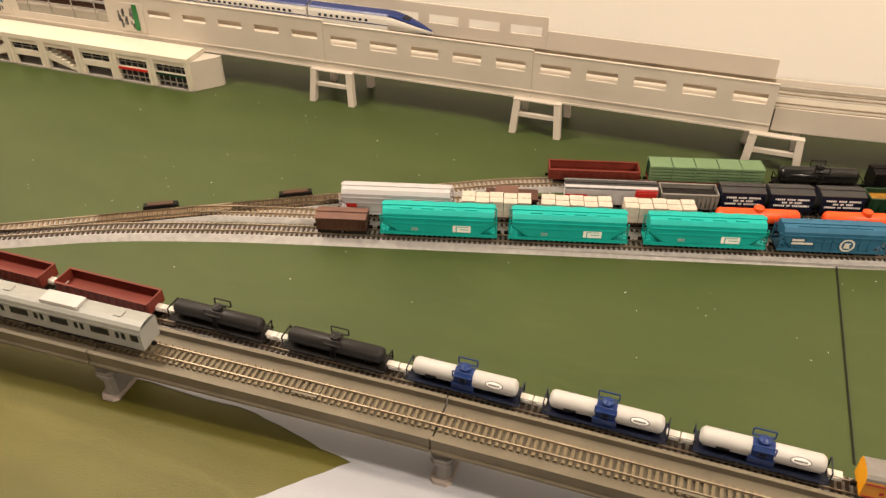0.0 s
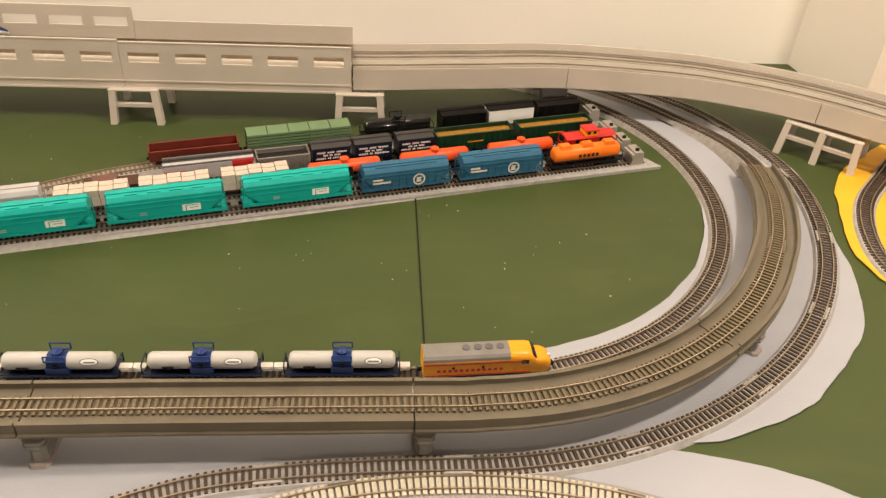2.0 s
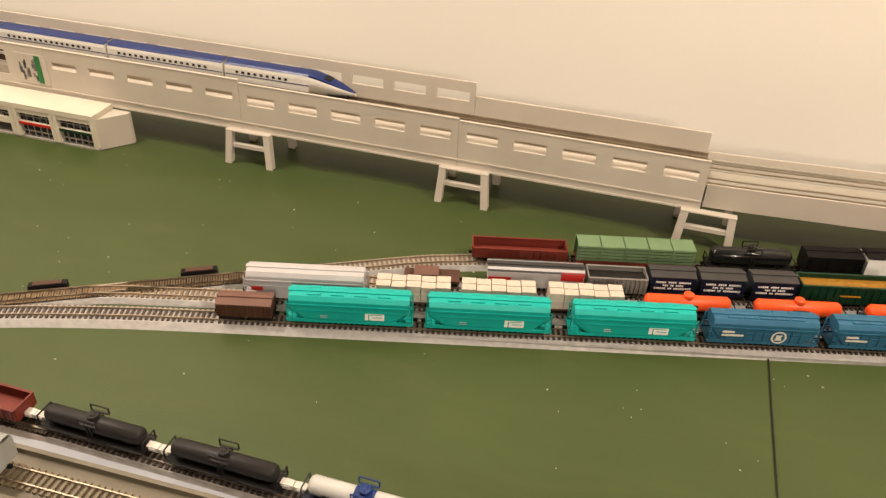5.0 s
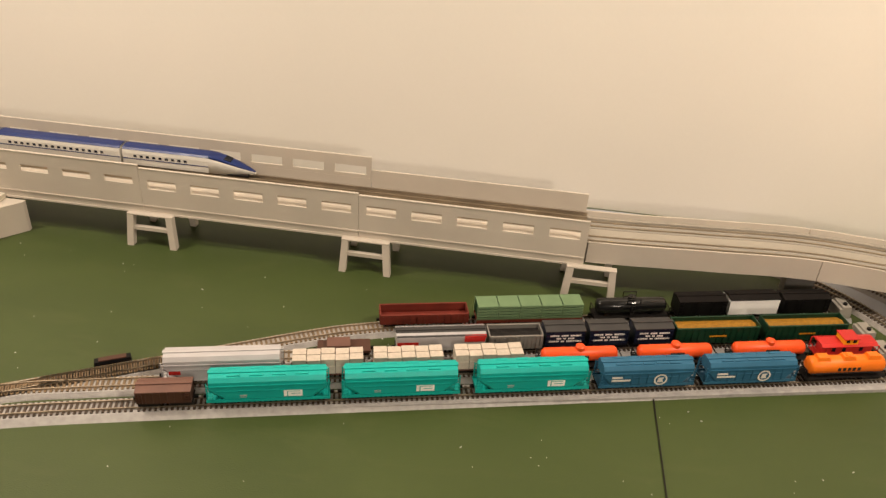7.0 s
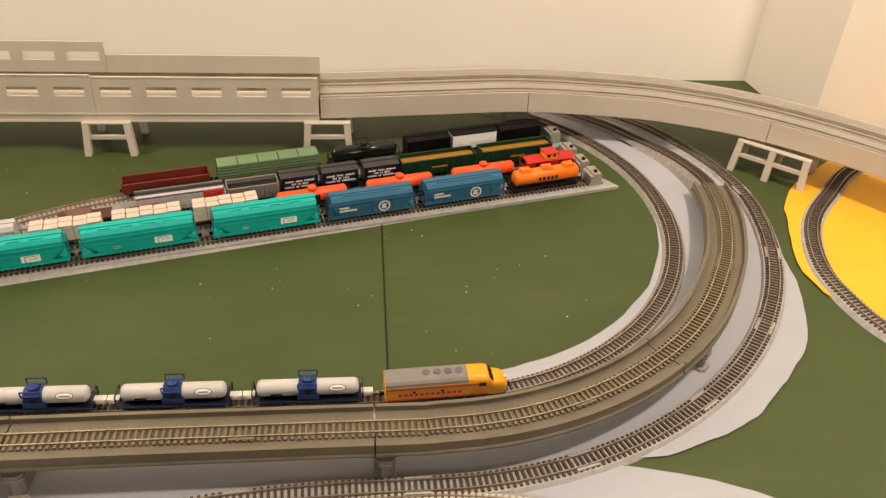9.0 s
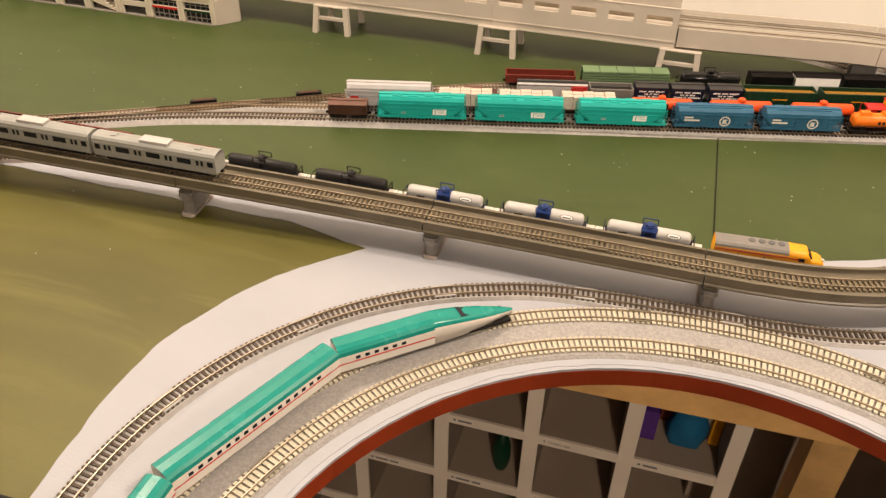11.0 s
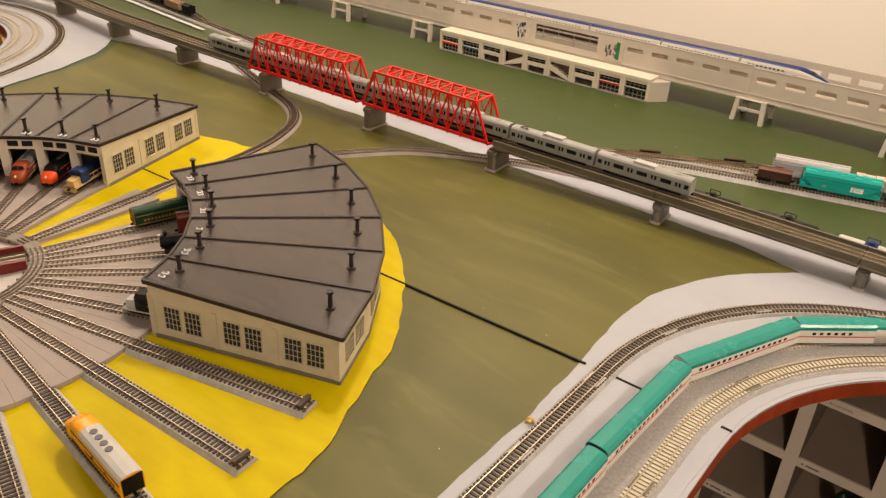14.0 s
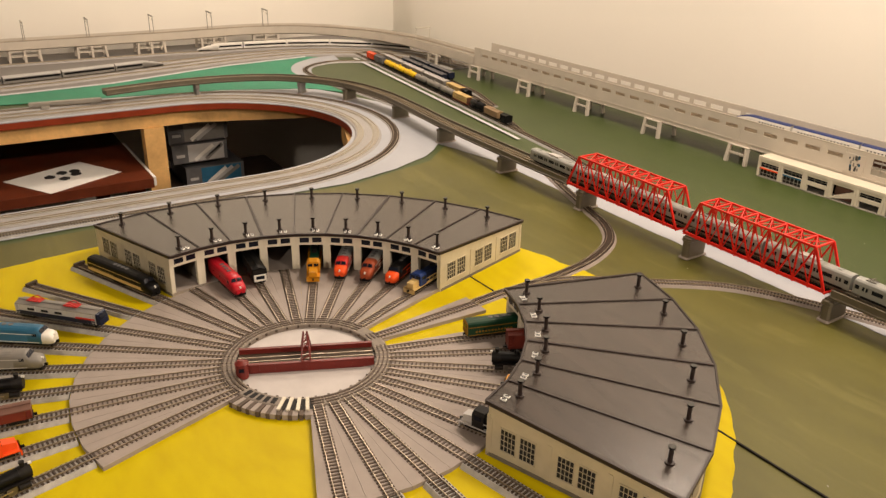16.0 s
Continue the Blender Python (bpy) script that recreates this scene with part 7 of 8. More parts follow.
tm = timber_car(0.068, "flat car stacked with pale wrapped timber", "timber flat cars")
for a, b in ((0.319, 0.387), (0.392, 0.460), (0.467, 0.535)):
    put(tm, yard_pose(a, b, 1))
og = tank_car(0.080, REDOR, "bright orange-red tank car with one dome", "orange-red tank cars", R=0.0070, dome_mat=REDOR, small=True)
part("hatch_dome", Mesh().rod((0.0, 0, 0.0200), (0.0, 0, 0.0240), 0.0046, 14).rod((0.0, 0, 0.0240), (0.0, 0, 0.0252), 0.0046, 14, 0.0028), REDOR, og)
for sy in (-1, 1):
    part("dome_platform", Mesh().box(-0.0068, 0.0068, sy * 0.0080 - 0.0006, sy * 0.0080 + 0.0006, 0.0070, 0.0178), UNDER, og)
for a, b in ((0.549, 0.629), (0.644, 0.724), (0.741, 0.821)):
    put(og, yard_pose(a, b, 1))
put(caboose(0.062, RED, RED, "red caboose with a yellow-trimmed cupola", "cabooses"), yard_pose(0.830, 0.893, 1))
fl = car_base("flat_car", "empty dark brown flat car", "flat car", 0.050, "empty flat cars", inset=0.011)
part("deck", Mesh().box(-0.025, 0.025, -0.0092, 0.0092, 0.0062, 0.0088), BROWN, fl)
part("load_block", Mesh().box(-0.016, 0.006, -0.0070, 0.0070, 0.0088, 0.0135), BROWNR, fl)
put(fl, yard_pose(0.343, 0.392, 2))
am = box_car(0.087, LGREY, "grey-roofed passenger locomotive with white and red sides", "passenger locomotives", H=0.0255, roof=DROOF, door=False, ribs=0, name="diesel_locomotive")
for sy in (-1, 1):
    part("side_stripe", Mesh().box(-0.042, 0.042, sy * 0.0093 - 0.0003, sy * 0.0093 + 0.0003, 0.0100, 0.0222), HGREY, am)
    for x, z in ((-0.032, 0.0150), (0.032, 0.0185)):
        part("side_stripe", Mesh().box(x - 0.010, x + 0.010, sy * 0.0097 - 0.0003, sy * 0.0097 + 0.0003, z - 0.0022, z + 0.0022), RED, am)
    part("shoulder", Mesh().rings([[(x, sy * 0.0098, 0.0205), (x, sy * 0.0098, 0.0227), (x, sy * 0.0050, 0.0250), (x, sy * 0.0050, 0.0240)] for x in (-0.043, 0.043)]), HGREY, am)
    part("side_stripe", Mesh().rings([[(x, sy * 0.0100, 0.0210), (x, sy * 0.0100, 0.0228), (x, sy * 0.0082, 0.0238), (x, sy * 0.0082, 0.0230)] for x in (0.022, 0.043)]), RED, am)
put(am, yard_pose(0.416, 0.503, 2))
put(gondola(0.052, MGREY, "low grey open car with a dark load", "grey low cars", H=0.0205, load=UNDER), yard_pose(0.506, 0.558, 2))
nv = box_car(0.041, NAVY, "short navy blue dairy box car with a grey roof", "navy box cars", H=0.0275, roof=DROOF, door=False, ribs=2, text=BRIGHT)
for a, b in ((0.560, 0.601), (0.604, 0.645), (0.650, 0.691)):
    put(nv, yard_pose(a, b, 2))
gn = gondola(0.087, DGREEN, "dark green hopper car filled with golden load", "green loaded cars", H=0.0235, load=GOLD)
for sy in (-1, 1):
    part("lettering_bar", Mesh().box(-0.009, 0.009, sy * 0.0109 - 0.0001, sy * 0.0109 + 0.0001, 0.0144, 0.0160), OCHRE, gn)
for a, b in ((0.693, 0.781), (0.788, 0.877)):
    put(gn, yard_pose(a, b, 2))
gm = gondola(0.088, MAROON, "oxide red empty gondola car in the yard", "red gondola cars", H=0.0160)
put(gm, yard_pose(0.404, 0.492, 3))
put(slatted_car(0.110, MINT, "mint green slatted freight car in five sections", "mint slatted cars"), yard_pose(0.501, 0.611, 3))
put(tank_car(0.081, JET, "glossy black tank car in the yard", "black tank cars", R=0.0082), yard_pose(0.624, 0.705, 3))
bk = box_car(0.054, DARK, "plain black box car", "black box cars", H=0.0265, ribs=5, roof=MATTE)
put(bk, yard_pose(0.713, 0.767, 3))
put(box_car(0.057, BRIGHT, "white box car with a dark roof", "white box cars", H=0.0275, roof=MATTE, ribs=0, door=False), yard_pose(0.769, 0.826, 3))
put(bk, yard_pose(0.829, 0.884, 3))

# ---- freight train on the inner line ----
def run_train(path, s_front, cars, gap=0.005, z=RAILTOP, reverse=False):
    """Sets cars nose to tail along a path; cars: (thing, length)."""
    s = s_front
    for car, L in cars:
        a, b = path.at(s)[0], path.at(s - L)[0]
        mid = (a + b) / 2
        m_c, _ = path.at(s - L / 2)
        d = a - b
        put(car, Matrix.Translation((0.5 * (mid.x + m_c.x), 0.5 * (mid.y + m_c.y), m_c.z + z)) @ Matrix.Rotation(math.atan2(d.y, d.x), 4, "Z") @ Matrix.Rotation(-math.atan2(d.z, math.hypot(d.x, d.y)), 4, "Y"))
        s -= L + gap


loco = cab_unit("yellow cab diesel locomotive with a grey roof and red trim", YELC, MGREY, RED)
white_tank = tank_car(0.083, TANKW, "white tank car with a blue dome and underframe", "white tank cars", R=0.0064, band=DOMEB, dome_mat=DOMEB, frame_mat=NAVY, marks=True)
black_tank = tank_car(0.083, SOOT, "dull black tank car with a railed dome platform", "long black tank cars", R=0.0064)
red_gon = gondola(0.088, MAROON, "oxide red empty gondola car on the inner line", "red gondola cars on the line", H=0.0155)
for car, length in ((white_tank, 0.083), (black_tank, 0.083), (red_gon, 0.088)):
    for sx in (-1, 1):
        x0, x1 = sorted((sx * (length / 2 - 0.001), sx * (length / 2 + 0.0078)))
        part("knuckle_coupler", Mesh().box(x0, x1, -0.0026, 0.0026, 0.0048, 0.0088).box(x0 + 0.002, x1 - 0.002, -0.0034, 0.0034, 0.0056, 0.0080), WHITEP, car, "pale plastic coupler")
consist = [(loco, 0.096)] + [(white_tank, 0.083)] * 3 + [(black_tank, 0.083)] * 2 + [(red_gon, 0.088)] * 5
run_train(INNER, INNER.near(0.370, 0.487), consist, 0.0165)

# ---- commuter train on the bridge, running towards the far side ----
rev = Path(SPAN.p[::-1])
zmap = SPAN.length
rev.z = lambda s: SPAN.z(zmap - s)
cc_front, cc_a, cc_b = commuter_car(front=True), commuter_car(), commuter_car(panto=True)
run_train(rev, rev.near(-1.13, 0.424), [(cc_front, 0.1315), (cc_b, 0.1315), (cc_a, 0.1315), (cc_b, 0.1315), (cc_a, 0.1315), (cc_b, 0.1315), (cc_a, 0.1315), (cc_a, 0.1315)][:7], 0.004)

# ---- bullet trains ----
bn = bullet_car(0.155, WHITEP, BLUEST, BLUEST, "white high-speed train car with a blue top and long nose", "blue and white bullet train", nose=1, nose_len=0.052, thin=True)
bm = bullet_car(0.150, WHITEP, BLUEST, BLUEST, "white high-speed train car with a blue top", "blue and white bullet train", thin=True)
platform_line = Path(run_line([], (-1.30, 0.9395), (0.2, 0.9395)), 0.0681)
run_train(platform_line, platform_line.near(-0.169, 0.9395), [(bn, 0.155)] + [(bm, 0.150)] * 4, 0.0025, 0.0064)
x_tail = -0.169 - 0.155 - 4 * 0.1525 - 0.0025 - 0.0025
put(bn, pose(x_tail - 0.0775, 0.9395, 0.0681 + 0.0064, 0, 0, 180))

en = bullet_car(0.155, WHITEP, TEALT, RED, "white high-speed train car with an emerald green top and long nose", "emerald bullet train", nose=1, nose_len=0.075)
em = bullet_car(0.150, WHITEP, TEALT, RED, "white high-speed train car with an emerald green top", "emerald bullet train")
run_train(TWIN_OUT, TWIN_OUT.near(0.12, 0.335), [(en, 0.155)] + [(em, 0.150)] * 4, 0.0025)

# ---- engines in and around the roundhouses ----
def on_spoke(car, k, r, z=0.0095, outward=False):
    """Sets an engine on a spoke of the turntable, its front to the table unless outward."""
    a = TT0 + STEP * k
    x, y = polar(r, a)
    return put(car, pose(x, y, z, 0, 0, a + (0 if outward else 180)))


RUST = material("rust_brown_plastic", (0.30, 0.055, 0.018), 0.4, vary=0.1)
CRIMSON = material("crimson_plastic", (0.46, 0.012, 0.022), 0.34, vary=0.08)
red_cab = cab_unit("glossy red cab diesel locomotive half out of its stall", CRIMSON, CRIMSON, RED, "roundhouse cab diesels")
on_spoke(red_cab, 18, 0.240)
dk = box_car(0.088, UNDER, "dark grey rail car with a white square front", "roundhouse rail cars", H=0.0265, roof=DARK, ribs=3, door=False, name="rail_car")
part("front_panel", Mesh().box(0.0435, 0.0448, -0.0088, 0.0088, 0.0066, 0.0165), WHITEP, dk, "white front panel")
part("front_window", Mesh().box(0.0447, 0.0452, -0.0058, 0.0058, 0.0098, 0.0146), GLASS, dk)
on_spoke(dk, 17, 0.258)
on_spoke(hood_unit("ochre and green hood diesel locomotive", DGREEN, OCHRE, "roundhouse hood diesels", cab=OCHRE), 15, 0.251)
on_spoke(cab_unit("red cab diesel locomotive with a silver roof and orange nose", RED, SILVER, WHITEP, "roundhouse cab diesels", nose_mat=REDOR), 14, 0.263)
on_spoke(cab_unit("rust-brown cab diesel with a long grey roof", RUST, SILVER, CREAM, "roundhouse cab diesels", nose_mat=RUST), 13, 0.262)
on_spoke(cab_unit("black cab diesel locomotive with a bright red nose", DARK, DARK, REDOR, "roundhouse cab diesels", nose_mat=REDOR), 12, 0.264)
on_spoke(hood_unit("dark blue hood diesel with yellow handrails", NAVY, TAN, "roundhouse hood diesels", cab=DOMEB), 11, 0.254)
gr = cab_unit("dark green round-roofed locomotive with a dull yellow end", DGREEN, DGREEN, GOLD, "roundhouse cab diesels")
part("tail_panel", Mesh().rings([body_ring(x, 0.0090, 0.0064, 0.0232) for x in (-0.0480, -0.0490)]), GOLD, gr, "dull yellow end panel")
part("tail_window", Mesh().box(-0.0494, -0.0490, -0.0052, 0.0052, 0.0150, 0.0190), GLASS, gr)
on_spoke(gr, 7, 0.248, outward=True)
on_spoke(box_car(0.060, MAROON, "maroon maintenance car at a stall door", "roundhouse cars", ribs=4), 6, 0.272, outward=True)
on_spoke(steam_engine("black steam locomotive inside the roundhouse", DARK, "roundhouse steam engines"), 5, 0.268)
on_spoke(hood_unit("small black and yellow engine inside the roundhouse", DARK, YELC, "roundhouse hood diesels"), 4, 0.285)
on_spoke(cab_unit("red and white cab diesel inside the roundhouse", RED, RED, WHITEP, "roundhouse cab diesels"), 3, 0.283)
on_spoke(hood_unit("dark hood diesel with a pale grey walkway and handrails", DARK, LGREY, "roundhouse hood diesels", cab=UNDER), 2, 0.268)
# storage tracks
blk = on_spoke(cab_unit("long black streamlined locomotive with a tan side band", DARK, DARK, TAN, "storage track engines", L=0.140, nose_mat=DARK), 20, 0.345)
for sy in (-1, 1):
    part("side_band", Mesh().box(-0.069, 0.050, sy * 0.0096 - 0.0003, sy * 0.0096 + 0.0003, 0.0072, 0.0108), TAN, blk, "tan lower side band").matrix_local = Matrix()
el = box_car(0.118, LGREY, "white and grey electric locomotive with red roof gear", "storage track engines", H=0.0240, roof=MGREY, ribs=2, door=False, name="electric_locomotive")
for sy in (-1, 1):
    part("side_stripe", Mesh().box(-0.057, 0.057, sy * 0.0096 - 0.0003, sy * 0.0096 + 0.0003, 0.0072, 0.0128), NAVY, el)
    part("side_stripe", Mesh().box(0.030, 0.057, sy * 0.0098 - 0.0003, sy * 0.0098 + 0.0003, 0.0128, 0.0150), RED, el)
    for x in (-0.035, -0.015, 0.005):
        part("side_window", Mesh().box(x - 0.005, x + 0.005, sy * 0.0096 - 0.0003, sy * 0.0096 + 0.0003, 0.0145, 0.0175), GLASS, el)
for x in (-0.034, 0.020):
    pg = part("pantograph", Mesh().box(x - 0.010, x + 0.010, -0.0050, 0.0050, 0.0246, 0.0256), RED, el, "red pantograph gear")
    for sy in (-1, 1):
        part("pantograph_arm", Mesh().bar((x - 0.009, sy * 0.004, 0.0256), (x, sy * 0.005, 0.0292), 0.0005, 0.0005).bar((x + 0.009, sy * 0.004, 0.0256), (x, sy * 0.005, 0.0292), 0.0005, 0.0005), RED, pg)
part("cab_front", Mesh().rings([[(0.0585, -0.0090, 0.0066), (0.0585, 0.0090, 0.0066), (0.0585, 0.0090, 0.0215), (0.0585, -0.0090, 0.0215)], [(0.0650, -0.0080, 0.0066), (0.0650, 0.0080, 0.0066), (0.0610, 0.0080, 0.0205), (0.0610, -0.0080, 0.0205)]]), NAVY, el)
part("windscreen", Mesh().rings([[(0.0640, -0.0070, 0.0145), (0.0640, 0.0070, 0.0145), (0.0618, 0.0068, 0.0195), (0.0618, -0.0068, 0.0195)], [(0.0646, -0.0070, 0.0145), (0.0646, 0.0070, 0.0145), (0.0624, 0.0068, 0.0195), (0.0624, -0.0068, 0.0195)]]), GLASS, el)
on_spoke(el, 22, 0.336)
on_spoke(cab_unit("blue and white cab diesel on a storage track", BLUEC, BLUEC, WHITEP, "storage track engines", L=0.125, nose_mat=WHITEP), 23, 0.369)
on_spoke(cab_unit("dull silver-grey streamlined locomotive on a storage track", MGREY, MGREY, LGREY, "storage track engines", L=0.125), 24, 0.360)
on_spoke(steam_engine("black steam locomotive on a storage track", DARK, "storage track steam engines"), 25, 0.352)
on_spoke(box_car(0.110, MAROON, "long low dark red passenger car on a storage track", "storage track cars", H=0.0200, roof=BROWNR, ribs=6, door=False, name="passenger_car"), 26, 0.348)
on_spoke(hood_unit("orange and white hood diesel on a storage track", WHITEP, REDOR, "storage track engines", cab=REDOR), 27, 0.356)
on_spoke(steam_engine("black steam locomotive with a red cab on a storage track", DARK, "storage track steam engines", RED), 28, 0.362)
yb = cab_unit("orange-yellow box cab locomotive with a pale roof", YELC, LGREY, DARK, "box cab locomotives", L=0.100)
on_spoke(yb, -1, 0.378)
part("tail_panel", Mesh().box(-0.0508, -0.0500, -0.0080, 0.0080, 0.0070, 0.0225), DARK, yb)

# ---- second freight yard in the far corner ----
FA, FB = Vector((-2.62, 0.748)), Vector((-1.25, 0.589))
fd = (FB - FA).normalized()
fn = Vector((-fd.y, fd.x))
fang = math.degrees(math.atan2(fd.y, fd.x))
for k, (s0, s1) in enumerate(((0.0, 1.38), (0.0, 0.98), (0.0, 0.80), (0.05, 0.70))):
    o = 0.036 * k
    pts = run_line([], tuple(FA + fd * s0 + fn * o), tuple(FA + fd * s1 + fn * o))
    if k:
        pts = pts[:-1] + spline([tuple(FA + fd * s1 + fn * o), tuple(FA + fd * (s1 + 0.10) + fn * (o - 0.010)), tuple(FA + fd * (s1 + 0.22) + fn * (o - 0.036))])
    if k == 0:
        pts = pts[:-1] + spline([tuple(FB), (-1.12, 0.556), (-0.98, 0.513), (-0.85, 0.485), (-0.78, 0.481)])
    railway("yard_track", Path(pts), "far yard track on grey roadbed", BALLAST, TIE, group="far yard tracks")


def far_pose(s, k):
    p = FA + fd * (s - 0.030) + fn * (0.036 * k)
    return pose(p.x, p.y, RAILTOP, 0, 0, fang)


yt = tank_car(0.078, ROLLY, "yellow tank car in the far yard", "far yellow tank cars", R=0.0084, small=True)
gt = tank_car(0.082, MGREY, "light grey tank car in the far yard", "far grey tank cars", R=0.0086, small=True)
put(box_car(0.060, REDOR, "orange-red box car in the far yard", "far box cars"), far_pose(0.21, 0))
put(box_car(0.075, ROOFG, "dark grey box car in the far yard", "far box cars"), far_pose(0.285, 0))
for s in (0.375, 0.458, 0.541):
    put(yt, far_pose(s, 0))
for s in (0.628, 0.716, 0.804):
    put(gt, far_pose(s, 0))
put(slatted_car(0.082, TAN, "pale yellow stock car in the far yard", "far stock cars"), far_pose(0.900, 0))
put(tank_car(0.075, DARK, "black tank car in the far yard", "far black tank cars", R=0.0088), far_pose(0.992, 0))
put(box_car(0.072, TANB, "tan brown box car at the end of the far yard", "far box cars", H=0.0240), far_pose(1.075, 0))
put(box_car(0.030, DARK, "short black car at the end of the far yard", "far box cars", H=0.0250, ribs=2), far_pose(1.140, 0))
gy = box_car(0.150, MGREY, "long grey passenger car in the far yard", "far passenger cars", roof=LGREY, H=0.0265, ribs=10, door=False, name="passenger_car")
for s in (0.33, 0.49, 0.65):
    put(gy, far_pose(s, 1))
put(slatted_car(0.085, TAN, "yellow stock car in the far yard", "far stock cars"), far_pose(0.785, 1))
put(box_car(0.028, DARK, "short black car in the far yard", "far box cars", H=0.0260, ribs=2), far_pose(0.855, 1))
pv = box_car(0.150, NAVY, "long dark blue passenger car in the far yard", "far passenger cars", roof=ROOFG, H=0.0265, ribs=10, door=False, name="passenger_car")
for s in (0.40, 0.56):
    put(pv, far_pose(s, 2))
    put(pv, far_pose(s - 0.02, 3))

# ---- high-speed trains on the far side ----
far_line = FAR_A
# the violet stripe stands in for lit windows and does not glow
wn = bullet_car(0.165, WHITEP, WHITEP, BLUELIGHT, "white long-nosed high-speed train car, violet window light painted as a stripe", "white bullet train", nose=1, nose_len=0.075, band=DARK)
wm = bullet_car(0.160, WHITEP, WHITEP, BLUELIGHT, "white high-speed train car, violet window light painted as a stripe", "white bullet train", band=DARK)
s_w = far_line.near(-2.868, 0.24) + 0.165 + 0.6525
run_train(far_line, s_w, [(wm, 0.160)] * 4, 0.0025)
a0, h0 = far_line.at(s_w - 0.650 - 0.0825)
put(wn, pose(a0.x, a0.y, RAILTOP, 0, 0, math.degrees(h0) + 180))
near_line = FAR_B
dn = bullet_car(0.165, MGREY, LGREY, NAVY, "grey and white high-speed train car with a dark stripe", "grey bullet train", nose=1, nose_len=0.075, band=DARK)
dm = bullet_car(0.160, MGREY, LGREY, NAVY, "grey and white high-speed train car with a dark stripe", "grey bullet train", band=DARK)
run_train(near_line, near_line.near(-2.655, 0.07), [(dn, 0.165)] + [(dm, 0.160)] * 3, 0.0025)

# ---- below the board: pigeonhole shelves, timber frame, desk ----
shelf = thing("pigeonhole_shelf", "white pigeonhole shelf unit with labelled edges under the board", "shelf unit")
SX, SZ = [0.369 - 0.122 * i for i in range(8)], [-0.126 - 0.122 * j for j in range(6)]
yf0, yb0 = 0.537, 0.70
for x in SX:
    # bodies carry the darkened brown for cell shade, front strips stay white
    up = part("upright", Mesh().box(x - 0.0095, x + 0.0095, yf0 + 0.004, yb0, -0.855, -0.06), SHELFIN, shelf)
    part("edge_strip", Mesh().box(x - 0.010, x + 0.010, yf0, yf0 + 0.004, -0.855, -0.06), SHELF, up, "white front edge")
LABELS = {(0, 1): "5. Caja Herramientas", (1, 1): "4. Destornilladores", (2, 1): "1. Accesorios", (1, 2): "9. Doble faz"}


def lettering(words, m, size, parent):
    """Flat printed words as a mesh, in the built-in font."""
    curve = bpy.data.curves.new("lettering", "FONT")
    curve.body, curve.size = words, size
    proxy = bpy.data.objects.new("lettering", curve)
    me = bpy.data.meshes.new_from_object(proxy)
    me.materials.clear()
    me.materials.append(GREYINK)
    bpy.data.objects.remove(proxy)
    ob = new("label_text", me)
    ob.parent = parent
    ob.matrix_local = m
    return ob


for j, z in enumerate(SZ):
    for i in range(7):
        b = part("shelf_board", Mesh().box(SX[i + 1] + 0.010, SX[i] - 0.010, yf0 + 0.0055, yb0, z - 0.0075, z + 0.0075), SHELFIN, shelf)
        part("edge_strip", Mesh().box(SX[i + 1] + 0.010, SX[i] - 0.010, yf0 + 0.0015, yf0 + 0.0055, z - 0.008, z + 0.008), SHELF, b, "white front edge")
        words = LABELS.get((i, j))
        if words:
            lettering(words, pose(SX[i + 1] + 0.016, yf0 + 0.0011, z - 0.0024, 90), 0.0072, b)
        elif i < 5 and j > 0:
            rr = random.Random(i * 7 + j)
            x = SX[i + 1] + 0.016
            for q in range(rr.choice((2, 2, 3))):
                w = (0.0035, rr.uniform(0.016, 0.028), rr.uniform(0.008, 0.016))[q]
                part("label_bar", Mesh().box(x, x + w, yf0 + 0.0008, yf0 + 0.0013, z - 0.0016, z + 0.0014), GREYINK, b)
                x += w + 0.0032
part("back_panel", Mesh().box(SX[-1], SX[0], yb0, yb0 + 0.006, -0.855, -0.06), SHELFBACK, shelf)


def stored(name, label, cat, mesh, mat):
    t = thing(name, label, cat)
    part("body", mesh, mat, t)
    return t


def blob(cx, cy, cz, rx, ry, rz, seed):
    rings = []
    for i in range(9):
        v = math.pi * (i + 0.5) / 9 - math.pi / 2
        rings.append([(cx + rx * math.cos(v) * math.cos(u) * (1 + 0.12 * noise.noise(Vector((u, v, seed)))), cy + ry * math.cos(v) * math.sin(u), cz + rz * math.sin(v)) for u in (2 * math.pi * k / 14 for k in range(14))])
    return Mesh().rings(rings, smooth=True)


stored("tape_roll", "yellow plastic roll stored in a pigeonhole", "roll", blob(0.177, 0.556, SZ[1] + 0.008 + 0.017, 0.0185, 0.018, 0.018, 2), ROLLY)
c = thing("tool_bag", "bright blue cloth bag of tools in a pigeonhole", "bag")
zc = SZ[2] + 0.009
bag = []
for z, k, dx in ((0.0, 0.96, 0.0), (0.012, 1.06, 0.0), (0.030, 1.0, 0.001), (0.050, 0.74, 0.003), (0.068, 0.46, 0.006), (0.080, 0.34, 0.008), (0.094, 0.50, 0.010)):
    bag.append([(0.316 + dx * 0.6 + 0.024 * k * math.cos(t) * (1 + 0.10 * math.sin(5 * t + z * 60)), 0.590 + 0.017 * k * math.sin(t), zc + z + 0.002 * math.sin(3 * t)) for t in (2 * math.pi * q / 18 for q in range(18))])
part("body", Mesh().rings(bag, smooth=True), CYANP, c)
part("tie_cord", Mesh().rings([[(0.3208 + 0.0098 * math.cos(t), 0.590 + 0.0075 * math.sin(t), zc + z) for t in (2 * math.pi * q / 12 for q in range(12))] for z in (0.076, 0.081)]), NAVY, c)
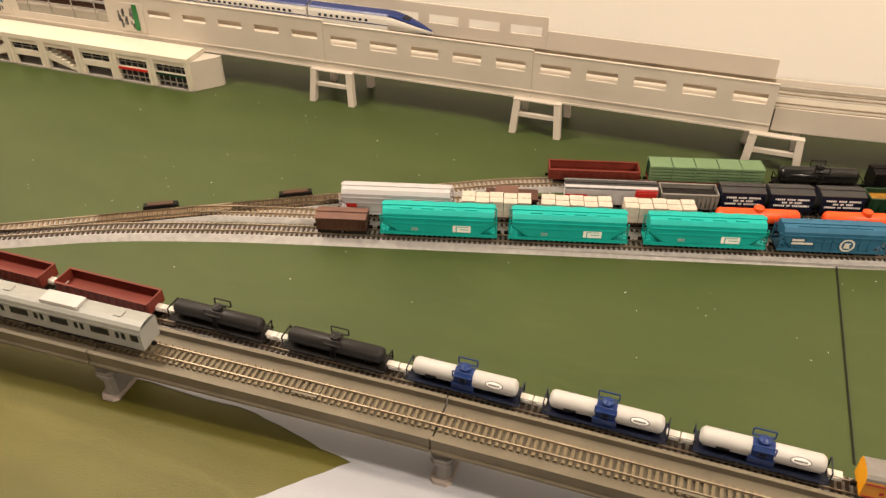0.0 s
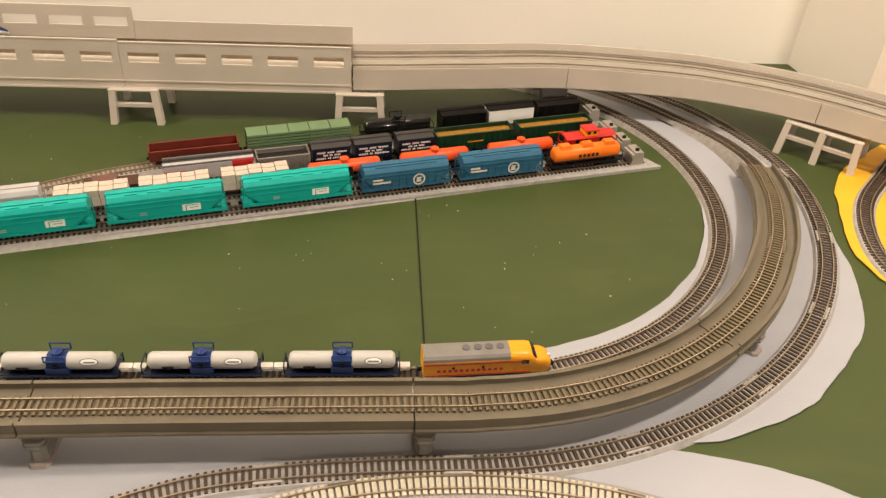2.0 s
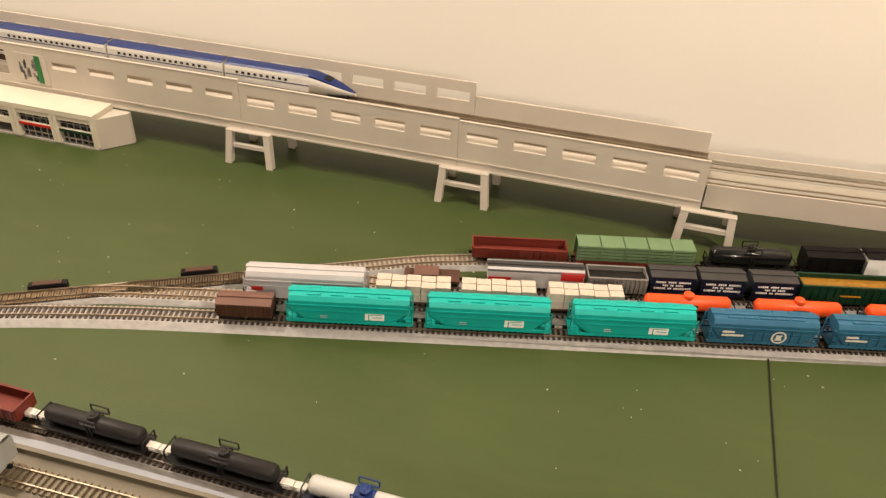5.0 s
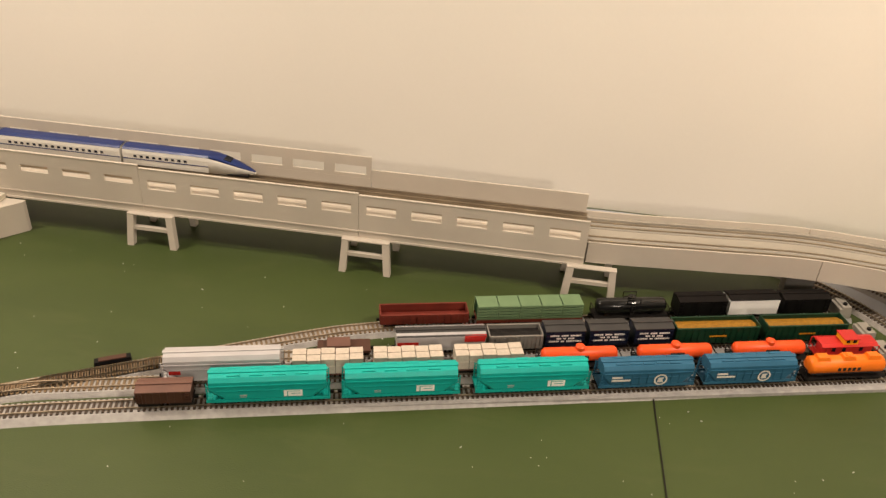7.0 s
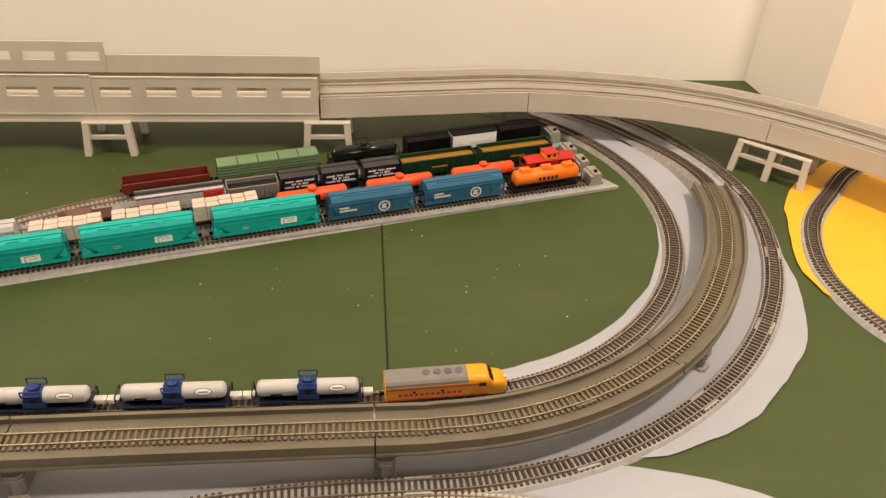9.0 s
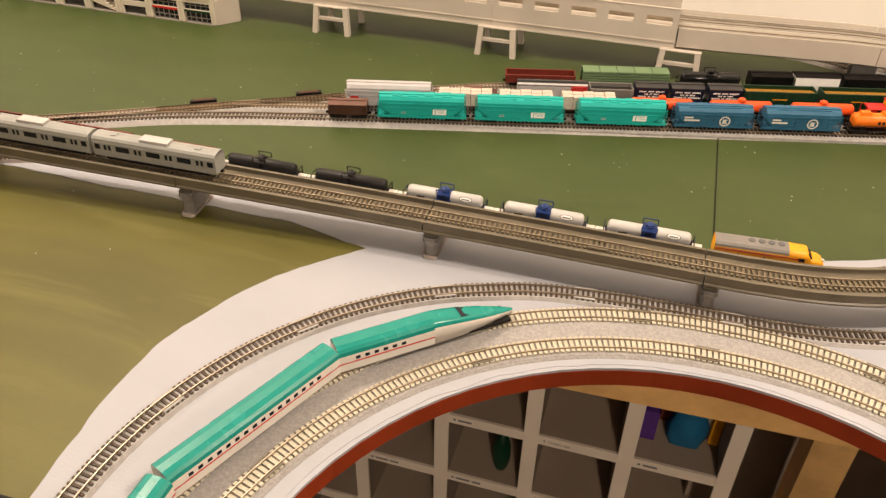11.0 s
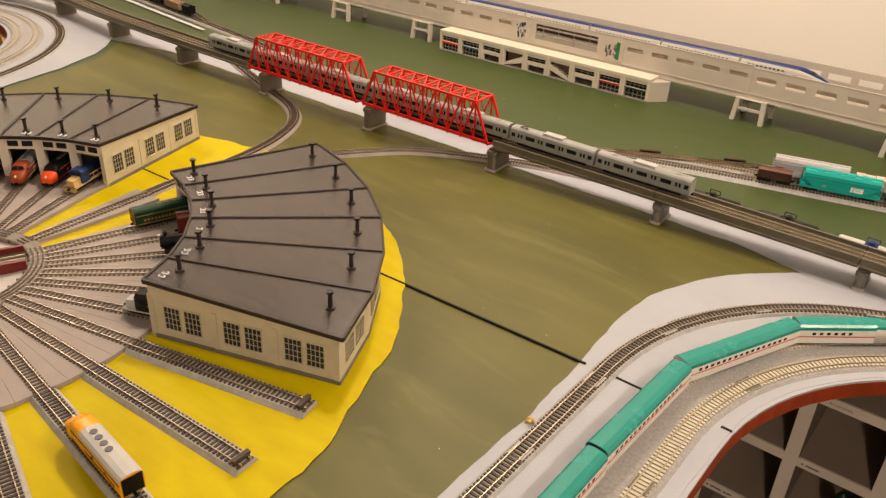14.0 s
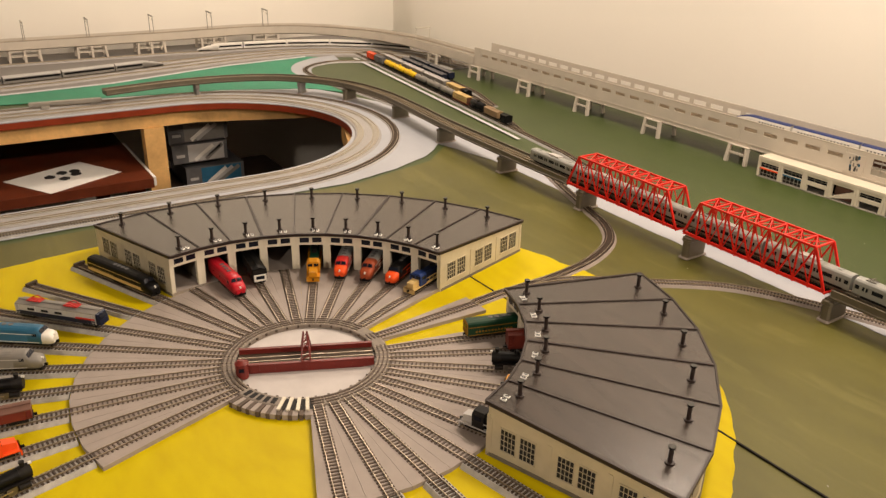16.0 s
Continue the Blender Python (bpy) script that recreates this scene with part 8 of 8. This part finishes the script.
stored("purple_box", "tall purple printed box in a pigeonhole", "box", Mesh().box(0.2585, 0.2785, 0.575, 0.66, SZ[2] + 0.009, SZ[2] + 0.060), PURPLE)
stored("yellow_box", "amber packet in a pigeonhole", "packet", Mesh().box(0.346, 0.358, 0.590, 0.66, SZ[2] + 0.009, SZ[2] + 0.090), YELC)
stored("red_box", "dark red packet in a pigeonhole", "packet", Mesh().box(0.284, 0.300, 0.615, 0.66, SZ[2] + 0.009, SZ[2] + 0.100), MAROON)
stored("green_bag", "dark green bag in a pigeonhole", "bag", blob(0.084, 0.566, SZ[3] + 0.008 + 0.038, 0.013, 0.013, 0.039, 5), DGREEN)
cable = thing("cable_coil", "black coiled cable hanging in a pigeonhole", "cable")
turn = lambda r, k: [(-0.062 + r * math.cos(t), 0.560 + 0.004 * k, SZ[1] + 0.070 + 0.8 * r * math.sin(t)) for t in (2 * math.pi * q / 28 for q in range(29))]
for k, r in enumerate((0.030, 0.034, 0.027)):
    loop = turn(r, k)
    coil = Mesh()
    for p, q in zip(loop[:-1], loop[1:]):
        coil.rod(p, q, 0.0022, 6)
    part("loop", coil, DARK, cable)
structure("panel_under_board", Mesh().box(0.340, 1.20, 0.60, 0.62, FLOOR, -0.02), SHELFIN, "plain brown panel under the board", "panel")
frame_t = thing("timber_frame", "pale pine joist and leg under the board", "timber frame")
part("joist", Mesh().bar((0.095, 0.345, -0.0395), (0.70, 0.362, -0.0395), 0.012, 0.0170), PINE, frame_t)
part("block", Mesh().box(0.210, 0.300, 0.352, 0.365, -0.022, -0.018), PINE, frame_t)
part("leg", Mesh().box(0.420, 0.462, 0.470, 0.512, FLOOR, -0.05), PINE, frame_t)
frame_b = thing("timber_frame", "pale pine rails and post under the far bay", "timber frame")
part("rail", Mesh().box(-2.165, -2.135, -1.5, 0.02, -0.058, -0.022), PINE, frame_b)
part("rail", Mesh().bar((-2.15, 0.02, -0.040), (-2.05, 0.32, -0.040), 0.014, 0.018), PINE, frame_b)
part("rail", Mesh().bar((-1.85, 0.335, -0.050), (-1.50, 0.200, -0.050), 0.012, 0.026), PINE, frame_b)
part("post", Mesh().box(-2.165, -2.125, -0.127, -0.074, FLOOR, -0.058), PINE, frame_b)
desk = thing("desk", "red-brown wooden desk top under the far board", "desk")
part("desktop", Mesh().box(-2.75, -2.028, -1.30, -0.138, -0.190, -0.165), DESKTOP, desk)
part("edge_strip", Mesh().box(-2.40, -2.030, -0.1378, -0.1310, -0.186, -0.163), PAPER, desk, "white edge strip")
for x, y in ((-2.70, -1.25), (-2.70, -0.17), (-2.11, -1.25), (-2.11, -0.17)):
    part("leg", Mesh().box(x - 0.02, x + 0.02, y - 0.02, y + 0.02, FLOOR, -0.190), DESKTOP, desk)
corners = ((-2.024, -0.385), (-2.121, -0.199), (-2.269, -0.280), (-2.178, -0.477))
paper = tagged(part("paper_sheet", Mesh().prism(corners, -0.1646, -0.1640), PAPER), "white sheet of paper with dark printed marks on the desk", "paper")
rr = random.Random(4)
for i in range(5):
    cx, cy = -2.185 + 0.026 * (i % 3), -0.305 - 0.032 * (i // 2)
    m = Mesh()
    m.add([(cx + 0.020 * math.cos(t) * rr.uniform(0.7, 1), cy + 0.014 * math.sin(t), -0.1637) for t in (2 * math.pi * k / 12 for k in range(12))], [tuple(range(12))])
    part("printed_mark", m, INK, paper)
for i, (z, y0, y1) in enumerate(((-0.278, 0.045, 0.165), (-0.204, 0.012, 0.118), (-0.142, 0.006, 0.124))):
    bx2 = thing("train_box", "boxed model train set with a printed picture lid under the board", "box", "boxed train sets")
    part("carton", Mesh().box(-2.42, -2.242, y0 - 0.045, y1 + 0.01, z, z + 0.056), ROOFG, bx2)
    pic = part("printed_panel", Mesh().box(-2.242, -2.2405, y0, y1, z + 0.003, z + 0.053), (BLUEC, LGREY, MGREY)[i], bx2, "panel with a pale train picture shape")
    for k in range(3):
        part("picture_bar", Mesh().bar((-2.2398, y0 + 0.018 + 0.016 * k, z + 0.006), (-2.2398, min(y1 - 0.004, y0 + 0.075 + 0.020 * k), z + 0.046), 0.0004, 0.0055), (WHITEP, LGREY, MGREY)[k], pic)
    part("label_bar", Mesh().box(-2.242, -2.2408, y0 - 0.034, y0 - 0.010, z + 0.018, z + 0.026), LGREY, bx2)
stand = thing("storage_rack", "dark rack holding boxed trains under the board", "rack")
part("shelf_panel", Mesh().box(-2.46, -2.22, -0.04, 0.32, -0.302, -0.280), DARKWOOD, stand)
for x, y in ((-2.45, 0.01), (-2.45, 0.31), (-2.23, 0.01), (-2.23, 0.31)):
    part("leg", Mesh().box(x - 0.01, x + 0.01, y - 0.01, y + 0.01, FLOOR, -0.302), DARKWOOD, stand)
